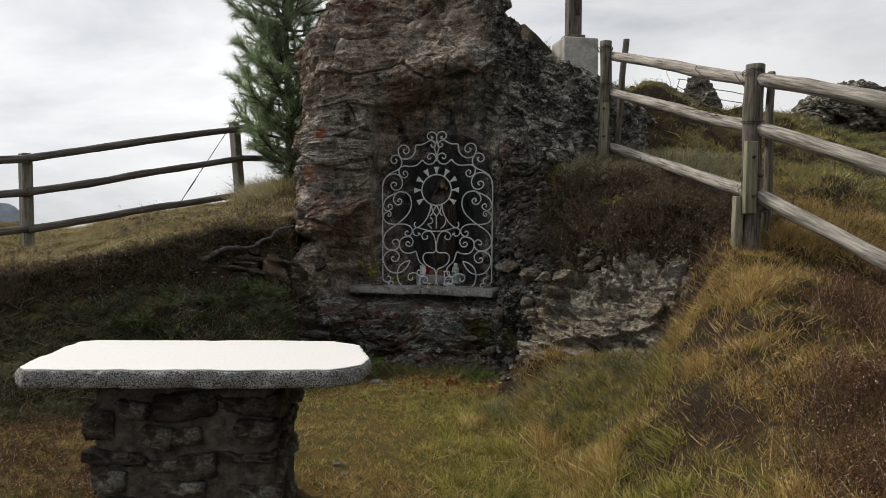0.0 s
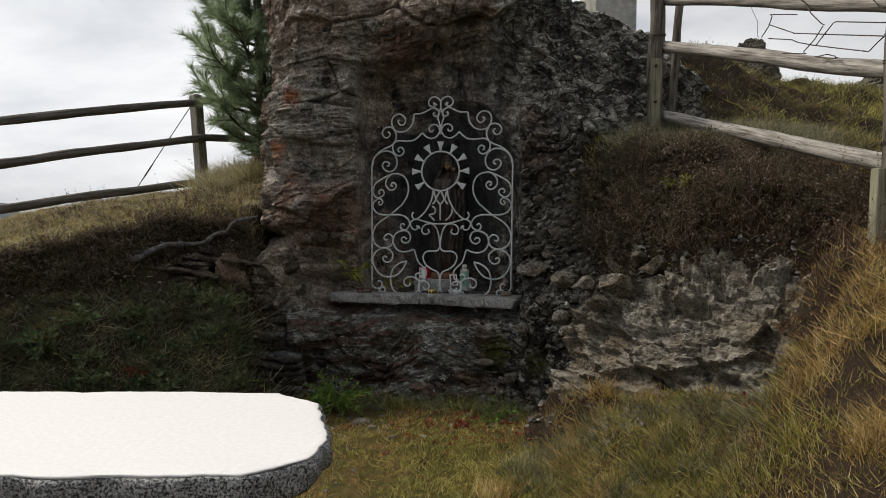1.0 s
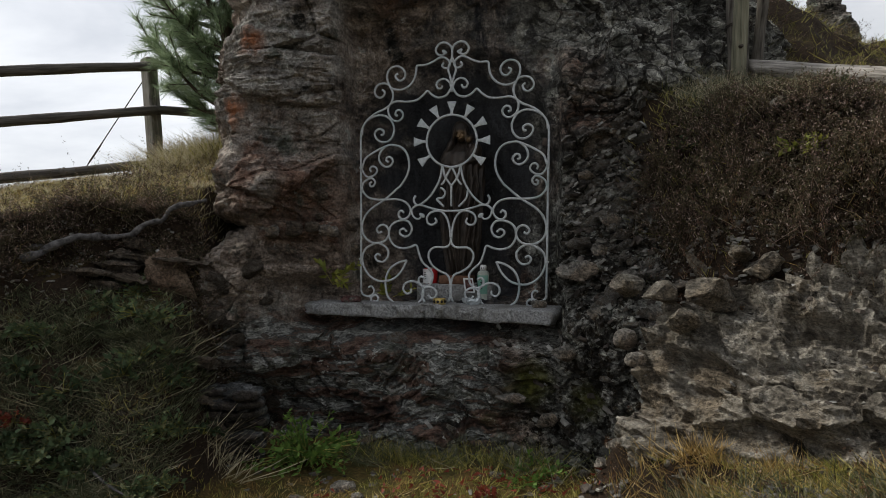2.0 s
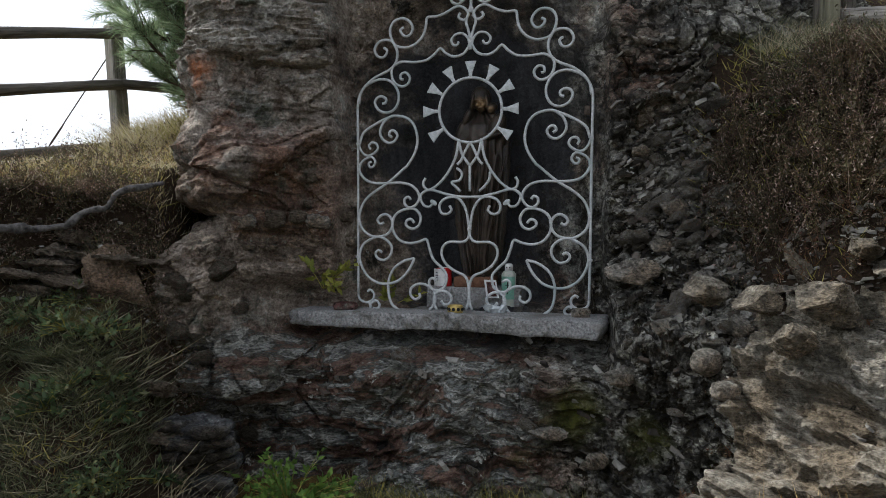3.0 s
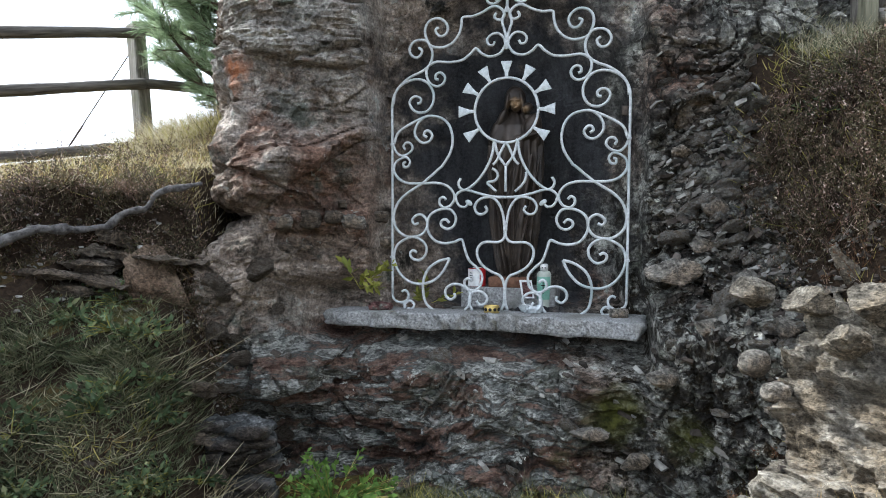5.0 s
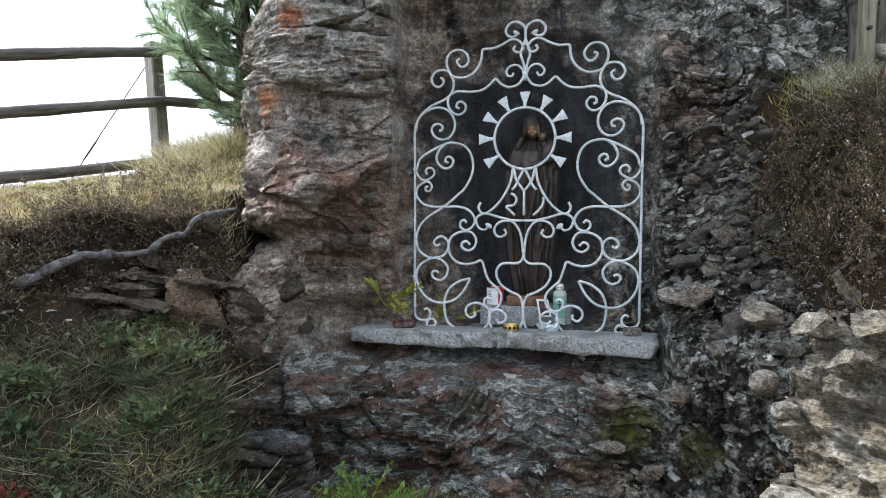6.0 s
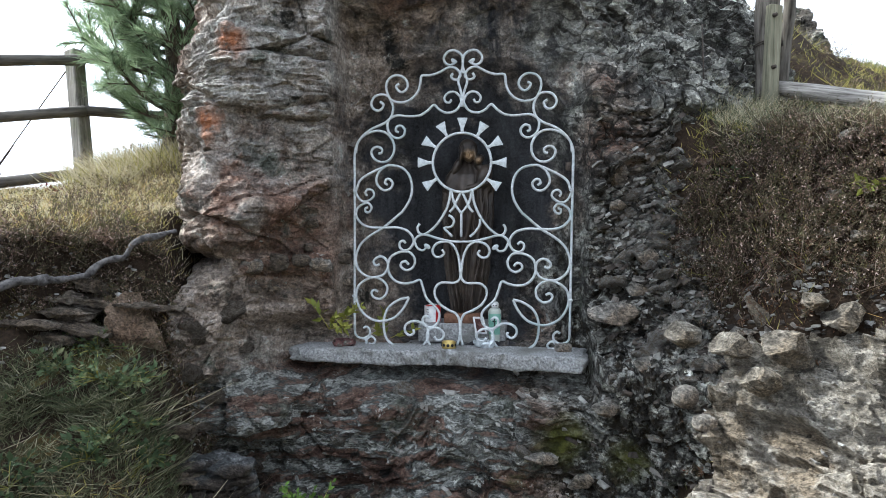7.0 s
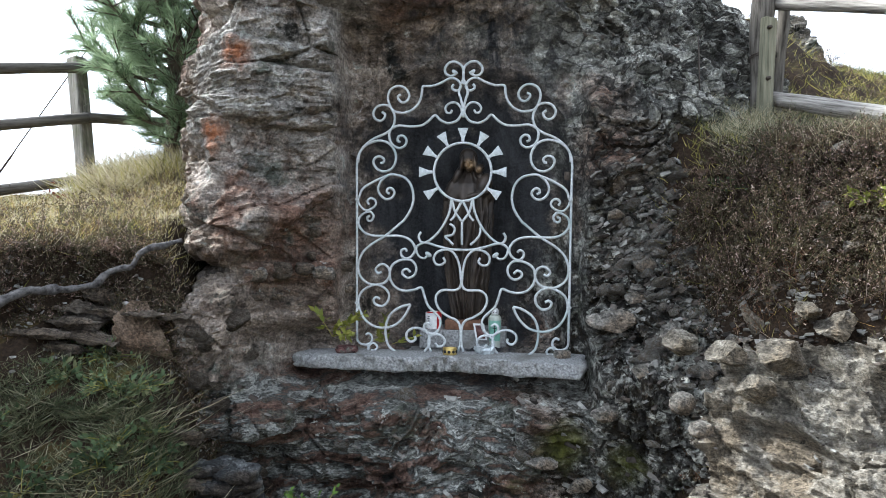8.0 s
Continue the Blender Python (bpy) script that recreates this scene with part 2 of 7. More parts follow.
def rock_material(name, dark, mid, light, rust=0.0, lichen=0.3, band=(3, 3, 16), turn=(0, 12, 0), vary=False, flakes=1.0):
    m, nt, b = nodes(name, 0.85)
    layers = noise_node(nt, 1.0, 8, 0.62, band, turn, 0.6)
    lamina = noise_node(nt, 1.0, 6, 0.7, [band[0] * 6, band[1] * 6, band[2] * 3], turn, 0.3)
    blotch = noise_node(nt, 2.1, 6, 0.65)
    patch_n = noise_node(nt, 5.3, 8, 0.75)
    spots = noise_node(nt, 17, 6, 0.75)
    grain = noise_node(nt, 70, 6, 0.75)
    col = ramp_node(nt, layers, [(0.34, dark), (0.5, mid), (0.64, light)])
    if rust:
        tone = ramp_node(nt, layers, [(0.34, (0.075, 0.049, 0.037)), (0.5, (0.235, 0.162, 0.124)), (0.66, (0.50, 0.40, 0.335))])
        col = mix_node(nt, mask_node(nt, blotch, 0.62 - 0.14 * rust, 0.74 - 0.1 * rust), col, tone)
    green = mask_node(nt, patch_n, 0.56 - 0.05 * lichen, 0.64)
    col = mix_node(nt, green, col, ramp_node(nt, spots, [(0.3, (0.045, 0.055, 0.045)), (0.7, (0.24, 0.26, 0.22))]))
    col = mix_node(nt, mask_node(nt, spots, 0.69 - 0.08 * lichen, 0.76 - 0.08 * lichen), col, (0.42, 0.42, 0.38))
    col = mix_node(nt, mask_node(nt, noise_node(nt, 4.1, 7, 0.7), 0.43, 0.35), col, ramp_node(nt, spots, [(0.35, (0.008, 0.008, 0.006)), (0.7, (0.035, 0.033, 0.022))]))
    shade = ramp_node(nt, lamina, [(0.34, (0.16, 0.16, 0.17)), (0.66, (0.84, 0.84, 0.83))])
    col = mix_node(nt, 0.45, col, shade, "OVERLAY")
    speck = ramp_node(nt, grain, [(0.32, (0.2, 0.2, 0.2)), (0.68, (0.8, 0.8, 0.8))])
    col = mix_node(nt, 0.6, col, speck, "OVERLAY")
    crack = None
    for k, (flat, tall, much) in enumerate(((7, 19, 0.5), (24, 60, 0.55))):
        rand, gap = flakes_node(nt, (flat, flat, tall), turn, 0.10)
        col = mix_node(nt, much * flakes, col, ramp_node(nt, rand, [(0.0, (0.14, 0.14, 0.14)), (0.6, (0.46, 0.46, 0.46)), (0.9, (0.66, 0.66, 0.65)), (1.0, (0.93, 0.93, 0.91))]), "OVERLAY")
        line = mask_node(nt, gap, 0.0, 0.06)
        col = col if flakes < 0.6 else mix_node(nt, mask_node(nt, mix_node(nt, 0.5, line, patch_n), 0.40 - 0.05 * k, 0.28 - 0.03 * k), col, (0.010, 0.009, 0.008))
        crack = crack or line
    if vary:
        info = nt.nodes.new("ShaderNodeObjectInfo")
        col = mix_node(nt, 0.85, col, ramp_node(nt, info.outputs["Random"], [(0.0, (0.22, 0.2, 0.19)), (0.6, (0.5, 0.47, 0.44)), (1.0, (0.86, 0.86, 0.84))]), "OVERLAY")
    nt.links.new(col, b.inputs["Base Color"])
    bump_node(nt, b, [(crack, 0.5, 0.012), (layers, 0.8, 0.03), (lamina, 0.45, 0.010), (spots, 1.0, 0.022), (grain, 1.0, 0.008)])
    return m


def boulder_material():
    """Layered schist: an iron-stained half with flat beds, a grey lichened shoulder with steep ones, a folded foot."""
    m, nt, b = nodes("weathered_schist", 0.82)
    N, L = nt.nodes.new, nt.links.new
    co, sep, warp = N("ShaderNodeTexCoord"), N("ShaderNodeSeparateXYZ"), N("ShaderNodeVectorMath")
    L(co.outputs["Object"], sep.inputs[0])
    wn = N("ShaderNodeTexNoise")
    wn.inputs["Scale"].default_value, wn.inputs["Detail"].default_value = 1.7, 4
    L(co.outputs["Object"], wn.inputs["Vector"])
    warp.operation = "MULTIPLY_ADD"
    warp.inputs[1].default_value = (0.22, 0.22, 0.22)
    L(wn.outputs["Color"], warp.inputs[0])
    L(co.outputs["Object"], warp.inputs[2])

    def fabric(stretch, turn, detail=8, rough=0.62):
        mp, n = N("ShaderNodeMapping"), N("ShaderNodeTexNoise")
        mp.inputs["Scale"].default_value, mp.inputs["Rotation"].default_value = stretch, [radians(a) for a in turn]
        n.inputs["Scale"].default_value, n.inputs["Detail"].default_value, n.inputs["Roughness"].default_value = 1.0, detail, rough
        L(warp.outputs["Vector"], mp.inputs["Vector"])
        L(mp.outputs["Vector"], n.inputs["Vector"])
        return n.outputs["Fac"]

    def shifted(sock, n, amount):
        add = N("ShaderNodeMath")
        add.operation = "MULTIPLY_ADD"
        L(n, add.inputs[0])
        add.inputs[1].default_value = amount
        L(sock, add.inputs[2])
        return add.outputs[0]

    blotch, patch_n, spots, grain = noise_node(nt, 2.0, 6, 0.62), noise_node(nt, 5.5, 7, 0.7), noise_node(nt, 19, 6, 0.72), noise_node(nt, 75, 5, 0.72)
    drips = noise_node(nt, 1.0, 6, 0.65, (9, 9, 1.3))
    side = mask_node(nt, shifted(sep.outputs["X"], blotch, 0.9), 0.72, 1.05)       # 0: stained half, 1: grey shoulder
    flat_bed, steep_bed = fabric((1.8, 1.8, 14), (0, -6, 0)), fabric((2.6, 2.6, 15), (0, -38, 0))
    bed = mix_node(nt, side, flat_bed, steep_bed)
    tone = mix_node(nt, 0.62, bed, mix_node(nt, 0.45, patch_n, spots))
    lamina = mix_node(nt, side, fabric((13, 13, 44), (0, -8, 0), 6, 0.75), fabric((14, 14, 46), (0, -38, 0), 6, 0.75))
    brown = ramp_node(nt, tone, [(0.37, (0.035, 0.027, 0.021)), (0.45, (0.165, 0.131, 0.104)), (0.53, (0.33, 0.275, 0.23)), (0.62, (0.56, 0.50, 0.45))])
    grey = ramp_node(nt, tone, [(0.38, (0.022, 0.021, 0.018)), (0.45, (0.135, 0.131, 0.118)), (0.53, (0.28, 0.275, 0.25)), (0.61, (0.54, 0.53, 0.49))])
    rust = ramp_node(nt, mix_node(nt, 0.5, tone, lamina), [(0.36, (0.045, 0.026, 0.019)), (0.5, (0.145, 0.086, 0.062)), (0.64, (0.30, 0.205, 0.155))])
    col = mix_node(nt, mask_node(nt, shifted(blotch, side, 0.35), 0.55, 0.68), brown, grey)
    red = mask_node(nt, shifted(noise_node(nt, 1.7, 6, 0.66, (1, 1, 0.8)), side, -0.14), 0.53, 0.64)
    col = mix_node(nt, red, col, rust)
    for at, r in (((-0.85, 6.95, 1.50), 0.30), ((-0.35, 6.95, 2.9), 0.24), ((0.66, 6.85, 2.05), 0.17), ((0.62, 6.8, 2.35), 0.10), ((-0.62, 6.7, 0.72), 0.16)):
        ragged = mix_node(nt, spot_node(nt, at, r, 0.10, 4.5), (0, 0, 0), mask_node(nt, spots, 0.30, 0.52))
        col = mix_node(nt, ragged, col, rust)
    # bare paler rock below the boulder's edge, sky glare put into its tone
    pale = ramp_node(nt, mix_node(nt, 0.55, bed, spots), [(0.36, (0.10, 0.090, 0.080)), (0.5, (0.27, 0.25, 0.225)), (0.64, (0.52, 0.50, 0.46))])
    col = mix_node(nt, mix_node(nt, spot_node(nt, (-1.15, 6.95, 2.35), 0.52, 0.16, 5), (0, 0, 0), mask_node(nt, patch_n, 0.36, 0.52)), col, pale)
    # folded bands of the foot
    fold = fabric((2.2, 2.2, 11), (0, -33, 0), 7, 0.65)
    bands = ramp_node(nt, fold, [(0.33, (0.016, 0.015, 0.014)), (0.41, (0.075, 0.043, 0.032)), (0.46, (0.15, 0.10, 0.078)), (0.50, (0.065, 0.068, 0.064)), (0.55, (0.34, 0.34, 0.315)), (0.58, (0.07, 0.066, 0.058)), (0.64, (0.22, 0.23, 0.215)), (0.70, (0.05, 0.045, 0.04))])
    low = mask_node(nt, shifted(sep.outputs["Z"], patch_n, 0.5), 1.25, 1.12)
    near_mid = mask_node(nt, shifted(sep.outputs["X"], patch_n, 0.6), 0.72, 0.45)
    both = N("ShaderNodeMath")
    both.operation = "MULTIPLY"
    L(low, both.inputs[0])
    L(near_mid, both.inputs[1])
    col = mix_node(nt, both.outputs[0], col, bands)
    # dark earth washed down between the stones of the rubble
    earth_at = N("ShaderNodeMath")
    earth_at.operation = "MULTIPLY"
    L(mask_node(nt, shifted(sep.outputs["X"], blotch, 0.5), 0.36, 0.56), earth_at.inputs[0])
    L(mask_node(nt, shifted(sep.outputs["Z"], blotch, 0.6), 2.25, 1.75), earth_at.inputs[1])
    earth = mix_node(nt, earth_at.outputs[0], (0, 0, 0), mask_node(nt, mix_node(nt, 0.6, patch_n, spots), 0.52, 0.46))
    col = mix_node(nt, earth, col, ramp_node(nt, grain, [(0.35, (0.012, 0.009, 0.006)), (0.65, (0.05, 0.038, 0.024))]))
    # lichen, algae and mineral flecks
    algae = ramp_node(nt, spots, [(0.3, (0.026, 0.028, 0.022)), (0.7, (0.17, 0.175, 0.145))])
    col = mix_node(nt, mask_node(nt, noise_node(nt, 4.3, 7, 0.72), 0.56, 0.66), col, algae)
    col = mix_node(nt, mask_node(nt, noise_node(nt, 3.7, 7, 0.72), 0.42, 0.33), col, ramp_node(nt, spots, [(0.35, (0.008, 0.008, 0.007)), (0.7, (0.040, 0.037, 0.030))]))
    col = mix_node(nt, 0.34, col, ramp_node(nt, lamina, [(0.33, (0.12, 0.12, 0.12)), (0.5, (0.5, 0.5, 0.5)), (0.67, (0.88, 0.88, 0.87))]), "OVERLAY")
    col = mix_node(nt, 0.8, col, ramp_node(nt, grain, [(0.32, (0.12, 0.12, 0.12)), (0.68, (0.88, 0.88, 0.88))]), "OVERLAY")
    rand, gap = flakes_node(nt, (22, 22, 46), (0, -38, 0), 0.10)
    chips = ramp_node(nt, rand, [(0.0, (0.12, 0.12, 0.12)), (0.55, (0.45, 0.45, 0.45)), (0.85, (0.68, 0.68, 0.66)), (1.0, (0.95, 0.95, 0.93))])
    col = mix_node(nt, mix_node(nt, side, (0.32, 0.32, 0.32), (0.65, 0.65, 0.65)), col, mix_node(nt, 0.5, chips, mix_node(nt, 1.0, chips, (0.5, 0.5, 0.5), "MULTIPLY")), "OVERLAY")
    rand2, gap2 = flakes_node(nt, (8, 8, 15), (0, -38, 0), 0.14)
    col = mix_node(nt, mix_node(nt, side, (0.18, 0.18, 0.18), (0.7, 0.7, 0.7)), col, ramp_node(nt, rand2, [(0.0, (0.14, 0.14, 0.14)), (0.5, (0.42, 0.42, 0.41)), (0.8, (0.62, 0.62, 0.60)), (1.0, (0.85, 0.85, 0.83))]), "OVERLAY")
    joint = mix_node(nt, mask_node(nt, mix_node(nt, 0.35, gap2, patch_n), 0.235, 0.195), (0, 0, 0), mix_node(nt, side, (0.06, 0.06, 0.06), (0.85, 0.85, 0.85)))
    col = mix_node(nt, joint, col, ramp_node(nt, grain, [(0.35, (0.010, 0.009, 0.008)), (0.65, (0.035, 0.031, 0.027))]))
    lichen = mask_node(nt, mix_node(nt, 0.5, spots, patch_n), 0.585, 0.615)
    col = mix_node(nt, lichen, col, ramp_node(nt, grain, [(0.35, (0.24, 0.25, 0.22)), (0.65, (0.48, 0.48, 0.44))]))
    for at, r in (((-0.97, 6.95, 2.13), 0.055), ((-1.33, 7.0, 2.13), 0.06), ((-0.72, 6.98, 1.98), 0.06), ((-1.16, 6.95, 1.93), 0.035), ((-1.22, 6.95, 2.50), 0.07), ((-1.34, 6.95, 2.02), 0.05)):
        col = mix_node(nt, mix_node(nt, spot_node(nt, at, r, 0.035, 16), (0, 0, 0), mask_node(nt, spots, 0.36, 0.5)), col, ramp_node(nt, grain, [(0.35, (0.20, 0.075, 0.035)), (0.65, (0.42, 0.19, 0.10))]))
    for at, r in (((0.34, 6.60, 0.62), 0.10), ((-0.10, 6.65, 0.80), 0.04), ((0.10, 6.62, 0.42), 0.06), ((0.62, 6.5, 0.55), 0.08)):
        col = mix_node(nt, spot_node(nt, at, r, 0.05, 14), col, ramp_node(nt, spots, [(0.35, (0.022, 0.024, 0.006)), (0.65, (0.10, 0.10, 0.022))]))
    # streaked dark grey on the walls of the niche and in patches over it
    niche_grey = mix_node(nt, 0.5, ramp_node(nt, grain, [(0.35, (0.012, 0.012, 0.014)), (0.7, (0.075, 0.076, 0.08))]), ramp_node(nt, drips, [(0.38, (0.012, 0.012, 0.014)), (0.66, (0.085, 0.086, 0.09))]))
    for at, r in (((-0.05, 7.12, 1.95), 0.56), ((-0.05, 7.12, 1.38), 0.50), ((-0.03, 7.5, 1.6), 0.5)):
        col = mix_node(nt, spot_node(nt, at, r, 0.10, 4.0), col, niche_grey)
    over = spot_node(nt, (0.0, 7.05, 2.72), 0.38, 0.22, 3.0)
    col = mix_node(nt, mix_node(nt, over, (0, 0, 0), mask_node(nt, drips, 0.60, 0.42)), col, niche_grey)
    L(col, b.inputs["Base Color"])
    bump_node(nt, b, [(bed, 0.3, 0.012), (lamina, 0.5, 0.007), (rand, 0.5, 0.012), (spots, 1.0, 0.024), (grain, 1.0, 0.008)])
    return m


def slab_material(name, dark, mid, light, brown, turn=(0, -12, 0)):
    """Broken schist with blotchy weathering, thin laminae and brown crusts."""
    m, nt, b = nodes(name, 0.85)
    bed, lamina = noise_node(nt, 1.0, 7, 0.65, (2.4, 2.4, 12), turn, 0.8), noise_node(nt, 1.0, 6, 0.75, (12, 12, 44), turn, 0.4)
    patch_n, spots, grain = noise_node(nt, 5.0, 7, 0.7), noise_node(nt, 18, 6, 0.72), noise_node(nt, 75, 5, 0.72)
    tone = mix_node(nt, 0.68, bed, mix_node(nt, 0.5, patch_n, spots))
    col = ramp_node(nt, tone, [(0.38, dark), (0.48, mid), (0.60, light)])
    crust = ramp_node(nt, spots, [(0.33, tuple(0.35 * a for a in brown)), (0.67, tuple(1.4 * a for a in brown))])
    col = mix_node(nt, mask_node(nt, noise_node(nt, 2.4, 6, 0.68), 0.48, 0.58), col, crust)
    col = mix_node(nt, mask_node(nt, noise_node(nt, 6.5, 7, 0.72), 0.42, 0.34), col, ramp_node(nt, grain, [(0.35, (0.012, 0.010, 0.008)), (0.65, (0.05, 0.042, 0.033))]))
    col = mix_node(nt, 0.34, col, ramp_node(nt, lamina, [(0.33, (0.12, 0.12, 0.12)), (0.67, (0.88, 0.88, 0.87))]), "OVERLAY")
    col = mix_node(nt, 0.75, col, ramp_node(nt, grain, [(0.32, (0.12, 0.12, 0.12)), (0.68, (0.88, 0.88, 0.88))]), "OVERLAY")
    # wavy partings between the laminae
    wavy = noise_node(nt, 1.0, 6, 0.62, (3.5, 3.5, 19), turn, 1.2)
    line = ramp_node(nt, wavy, [(0.405, (0, 0, 0)), (0.42, (1, 1, 1)), (0.435, (0, 0, 0)), (0.485, (0, 0, 0)), (0.50, (1, 1, 1)), (0.515, (0, 0, 0)), (0.565, (0, 0, 0)), (0.58, (1, 1, 1)), (0.595, (0, 0, 0))])
    parting = mix_node(nt, mask_node(nt, patch_n, 0.38, 0.56), (0, 0, 0), line)
    col = mix_node(nt, parting, col, mix_node(nt, 0.85, col, (0.13, 0.12, 0.11), "MULTIPLY"))
    nt.links.new(col, b.inputs["Base Color"])
    bump_node(nt, b, [(bed, 0.4, 0.015), (lamina, 0.8, 0.010), (wavy, 0.8, 0.03), (spots, 1.0, 0.022), (grain, 1.0, 0.008)])
    return m


def plain_material(name, a, bcol, scale=30, rough=0.7, metal=0.0, relief=0.3, dist=0.004, stretch=None, dirt=None):
    m, nt, b = nodes(name, rough, metal)
    n = noise_node(nt, scale, 6, 0.65, stretch)
    col = ramp_node(nt, n, [(0.32, a), (0.68, bcol)] if name != "split_granite" else [(0.42, a), (0.58, bcol)])
    if dirt:
        col = mix_node(nt, mask_node(nt, noise_node(nt, 4.0, 5, 0.6), 0.5, 0.68), col, dirt)
    nt.links.new(col, b.inputs["Base Color"])
    bump_node(nt, b, [(n, relief, dist)])
    return m


def island_material(name, stops, rough=0.75, through_light=0.25):
    """Blades and leaves: one tone to each island, a little light let through."""
    m, nt, b = nodes(name, rough)
    g = nt.nodes.new("ShaderNodeNewGeometry")
    col = ramp_node(nt, g.outputs["Random Per Island"], stops)
    col = mix_node(nt, 0.36, col, ramp_node(nt, mask_node(nt, noise_node(nt, 4.5, 5, 0.7), 0.3, 0.7), stops))
    nt.links.new(col, b.inputs["Base Color"])
    tr, add = nt.nodes.new("ShaderNodeBsdfTranslucent"), nt.nodes.new("ShaderNodeMixShader")
    nt.links.new(col, tr.inputs["Color"])
    add.inputs["Fac"].default_value = through_light
    nt.links.new(b.outputs["BSDF"], add.inputs[1])
    nt.links.new(tr.outputs["BSDF"], add.inputs[2])
    nt.links.new(add.outputs["Shader"], nt.nodes["Material Output"].inputs["Surface"])
    return m


def ground_material():
    m, nt, b = nodes("turf_and_soil", 0.95)
    big, mid, fine = noise_node(nt, 0.9, 5), noise_node(nt, 7, 6, 0.7), noise_node(nt, 70, 5, 0.7)
    soil = ramp_node(nt, fine, [(0.3, (0.010, 0.007, 0.005)), (0.7, (0.045, 0.030, 0.019))])
    dry = ramp_node(nt, fine, [(0.3, (0.035, 0.022, 0.008)), (0.7, (0.16, 0.105, 0.036))])
    grn = ramp_node(nt, fine, [(0.3, (0.018, 0.019, 0.006)), (0.7, (0.085, 0.08, 0.024))])
    turf = mix_node(nt, mask_node(nt, mid, 0.4, 0.62), dry, grn)
    turf = mix_node(nt, mask_node(nt, big, 0.60, 0.72), turf, soil)
    geo, sep = nt.nodes.new("ShaderNodeNewGeometry"), nt.nodes.new("ShaderNodeSeparateXYZ")
    nt.links.new(geo.outputs["True Normal"], sep.inputs[0])
    steep = mask_node(nt, sep.outputs["Z"], 0.90, 0.74)  # bare soil on the steep bank
    nt.links.new(mix_node(nt, steep, turf, soil), b.inputs["Base Color"])
    bump_node(nt, b, [(mid, 0.8, 0.05), (fine, 0.7, 0.012)])
    return m


def chip_material(name="broken_slabs", gain=1.0):
    m, nt, b = nodes(name, 0.85)
    g = nt.nodes.new("ShaderNodeNewGeometry")
    tone = ramp_node(nt, g.outputs["Random Per Island"], [(q, tuple(gain * a for a in c)) for q, c in ((0.0, (0.018, 0.016, 0.014)), (0.4, (0.052, 0.043, 0.037)), (0.75, (0.105, 0.10, 0.092)), (0.95, (0.15, 0.146, 0.134)), (1.0, (0.20, 0.195, 0.182)))])
    n = noise_node(nt, 28, 6, 0.7)
    nt.links.new(mix_node(nt, 0.8, tone, ramp_node(nt, n, [(0.3, (0.25, 0.25, 0.25)), (0.7, (0.9, 0.9, 0.88))]), "OVERLAY"), b.inputs["Base Color"])
    bump_node(nt, b, [(n, 0.7, 0.01)])
    return m


def bronze_material():
    m, nt, b = nodes("dark_bronze", 0.42, 0.25)
    n = noise_node(nt, 14, 6, 0.6)
    col = ramp_node(nt, n, [(0.3, (0.016, 0.013, 0.011)), (0.7, (0.060, 0.046, 0.036))])
    worn = mix_node(nt, spot_node(nt, (0.002, -0.096, 0.905), 0.026, 0.022, 40), spot_node(nt, (0.055, -0.108, 0.877), 0.013, 0.014, 40), (1, 1, 1))  # rubbed bright
    col = mix_node(nt, worn, col, ramp_node(nt, n, [(0.3, (0.12, 0.078, 0.042)), (0.7, (0.32, 0.21, 0.11))]))
    nt.links.new(col, b.inputs["Base Color"])
    bump_node(nt, b, [(n, 0.25, 0.003)])
    return m


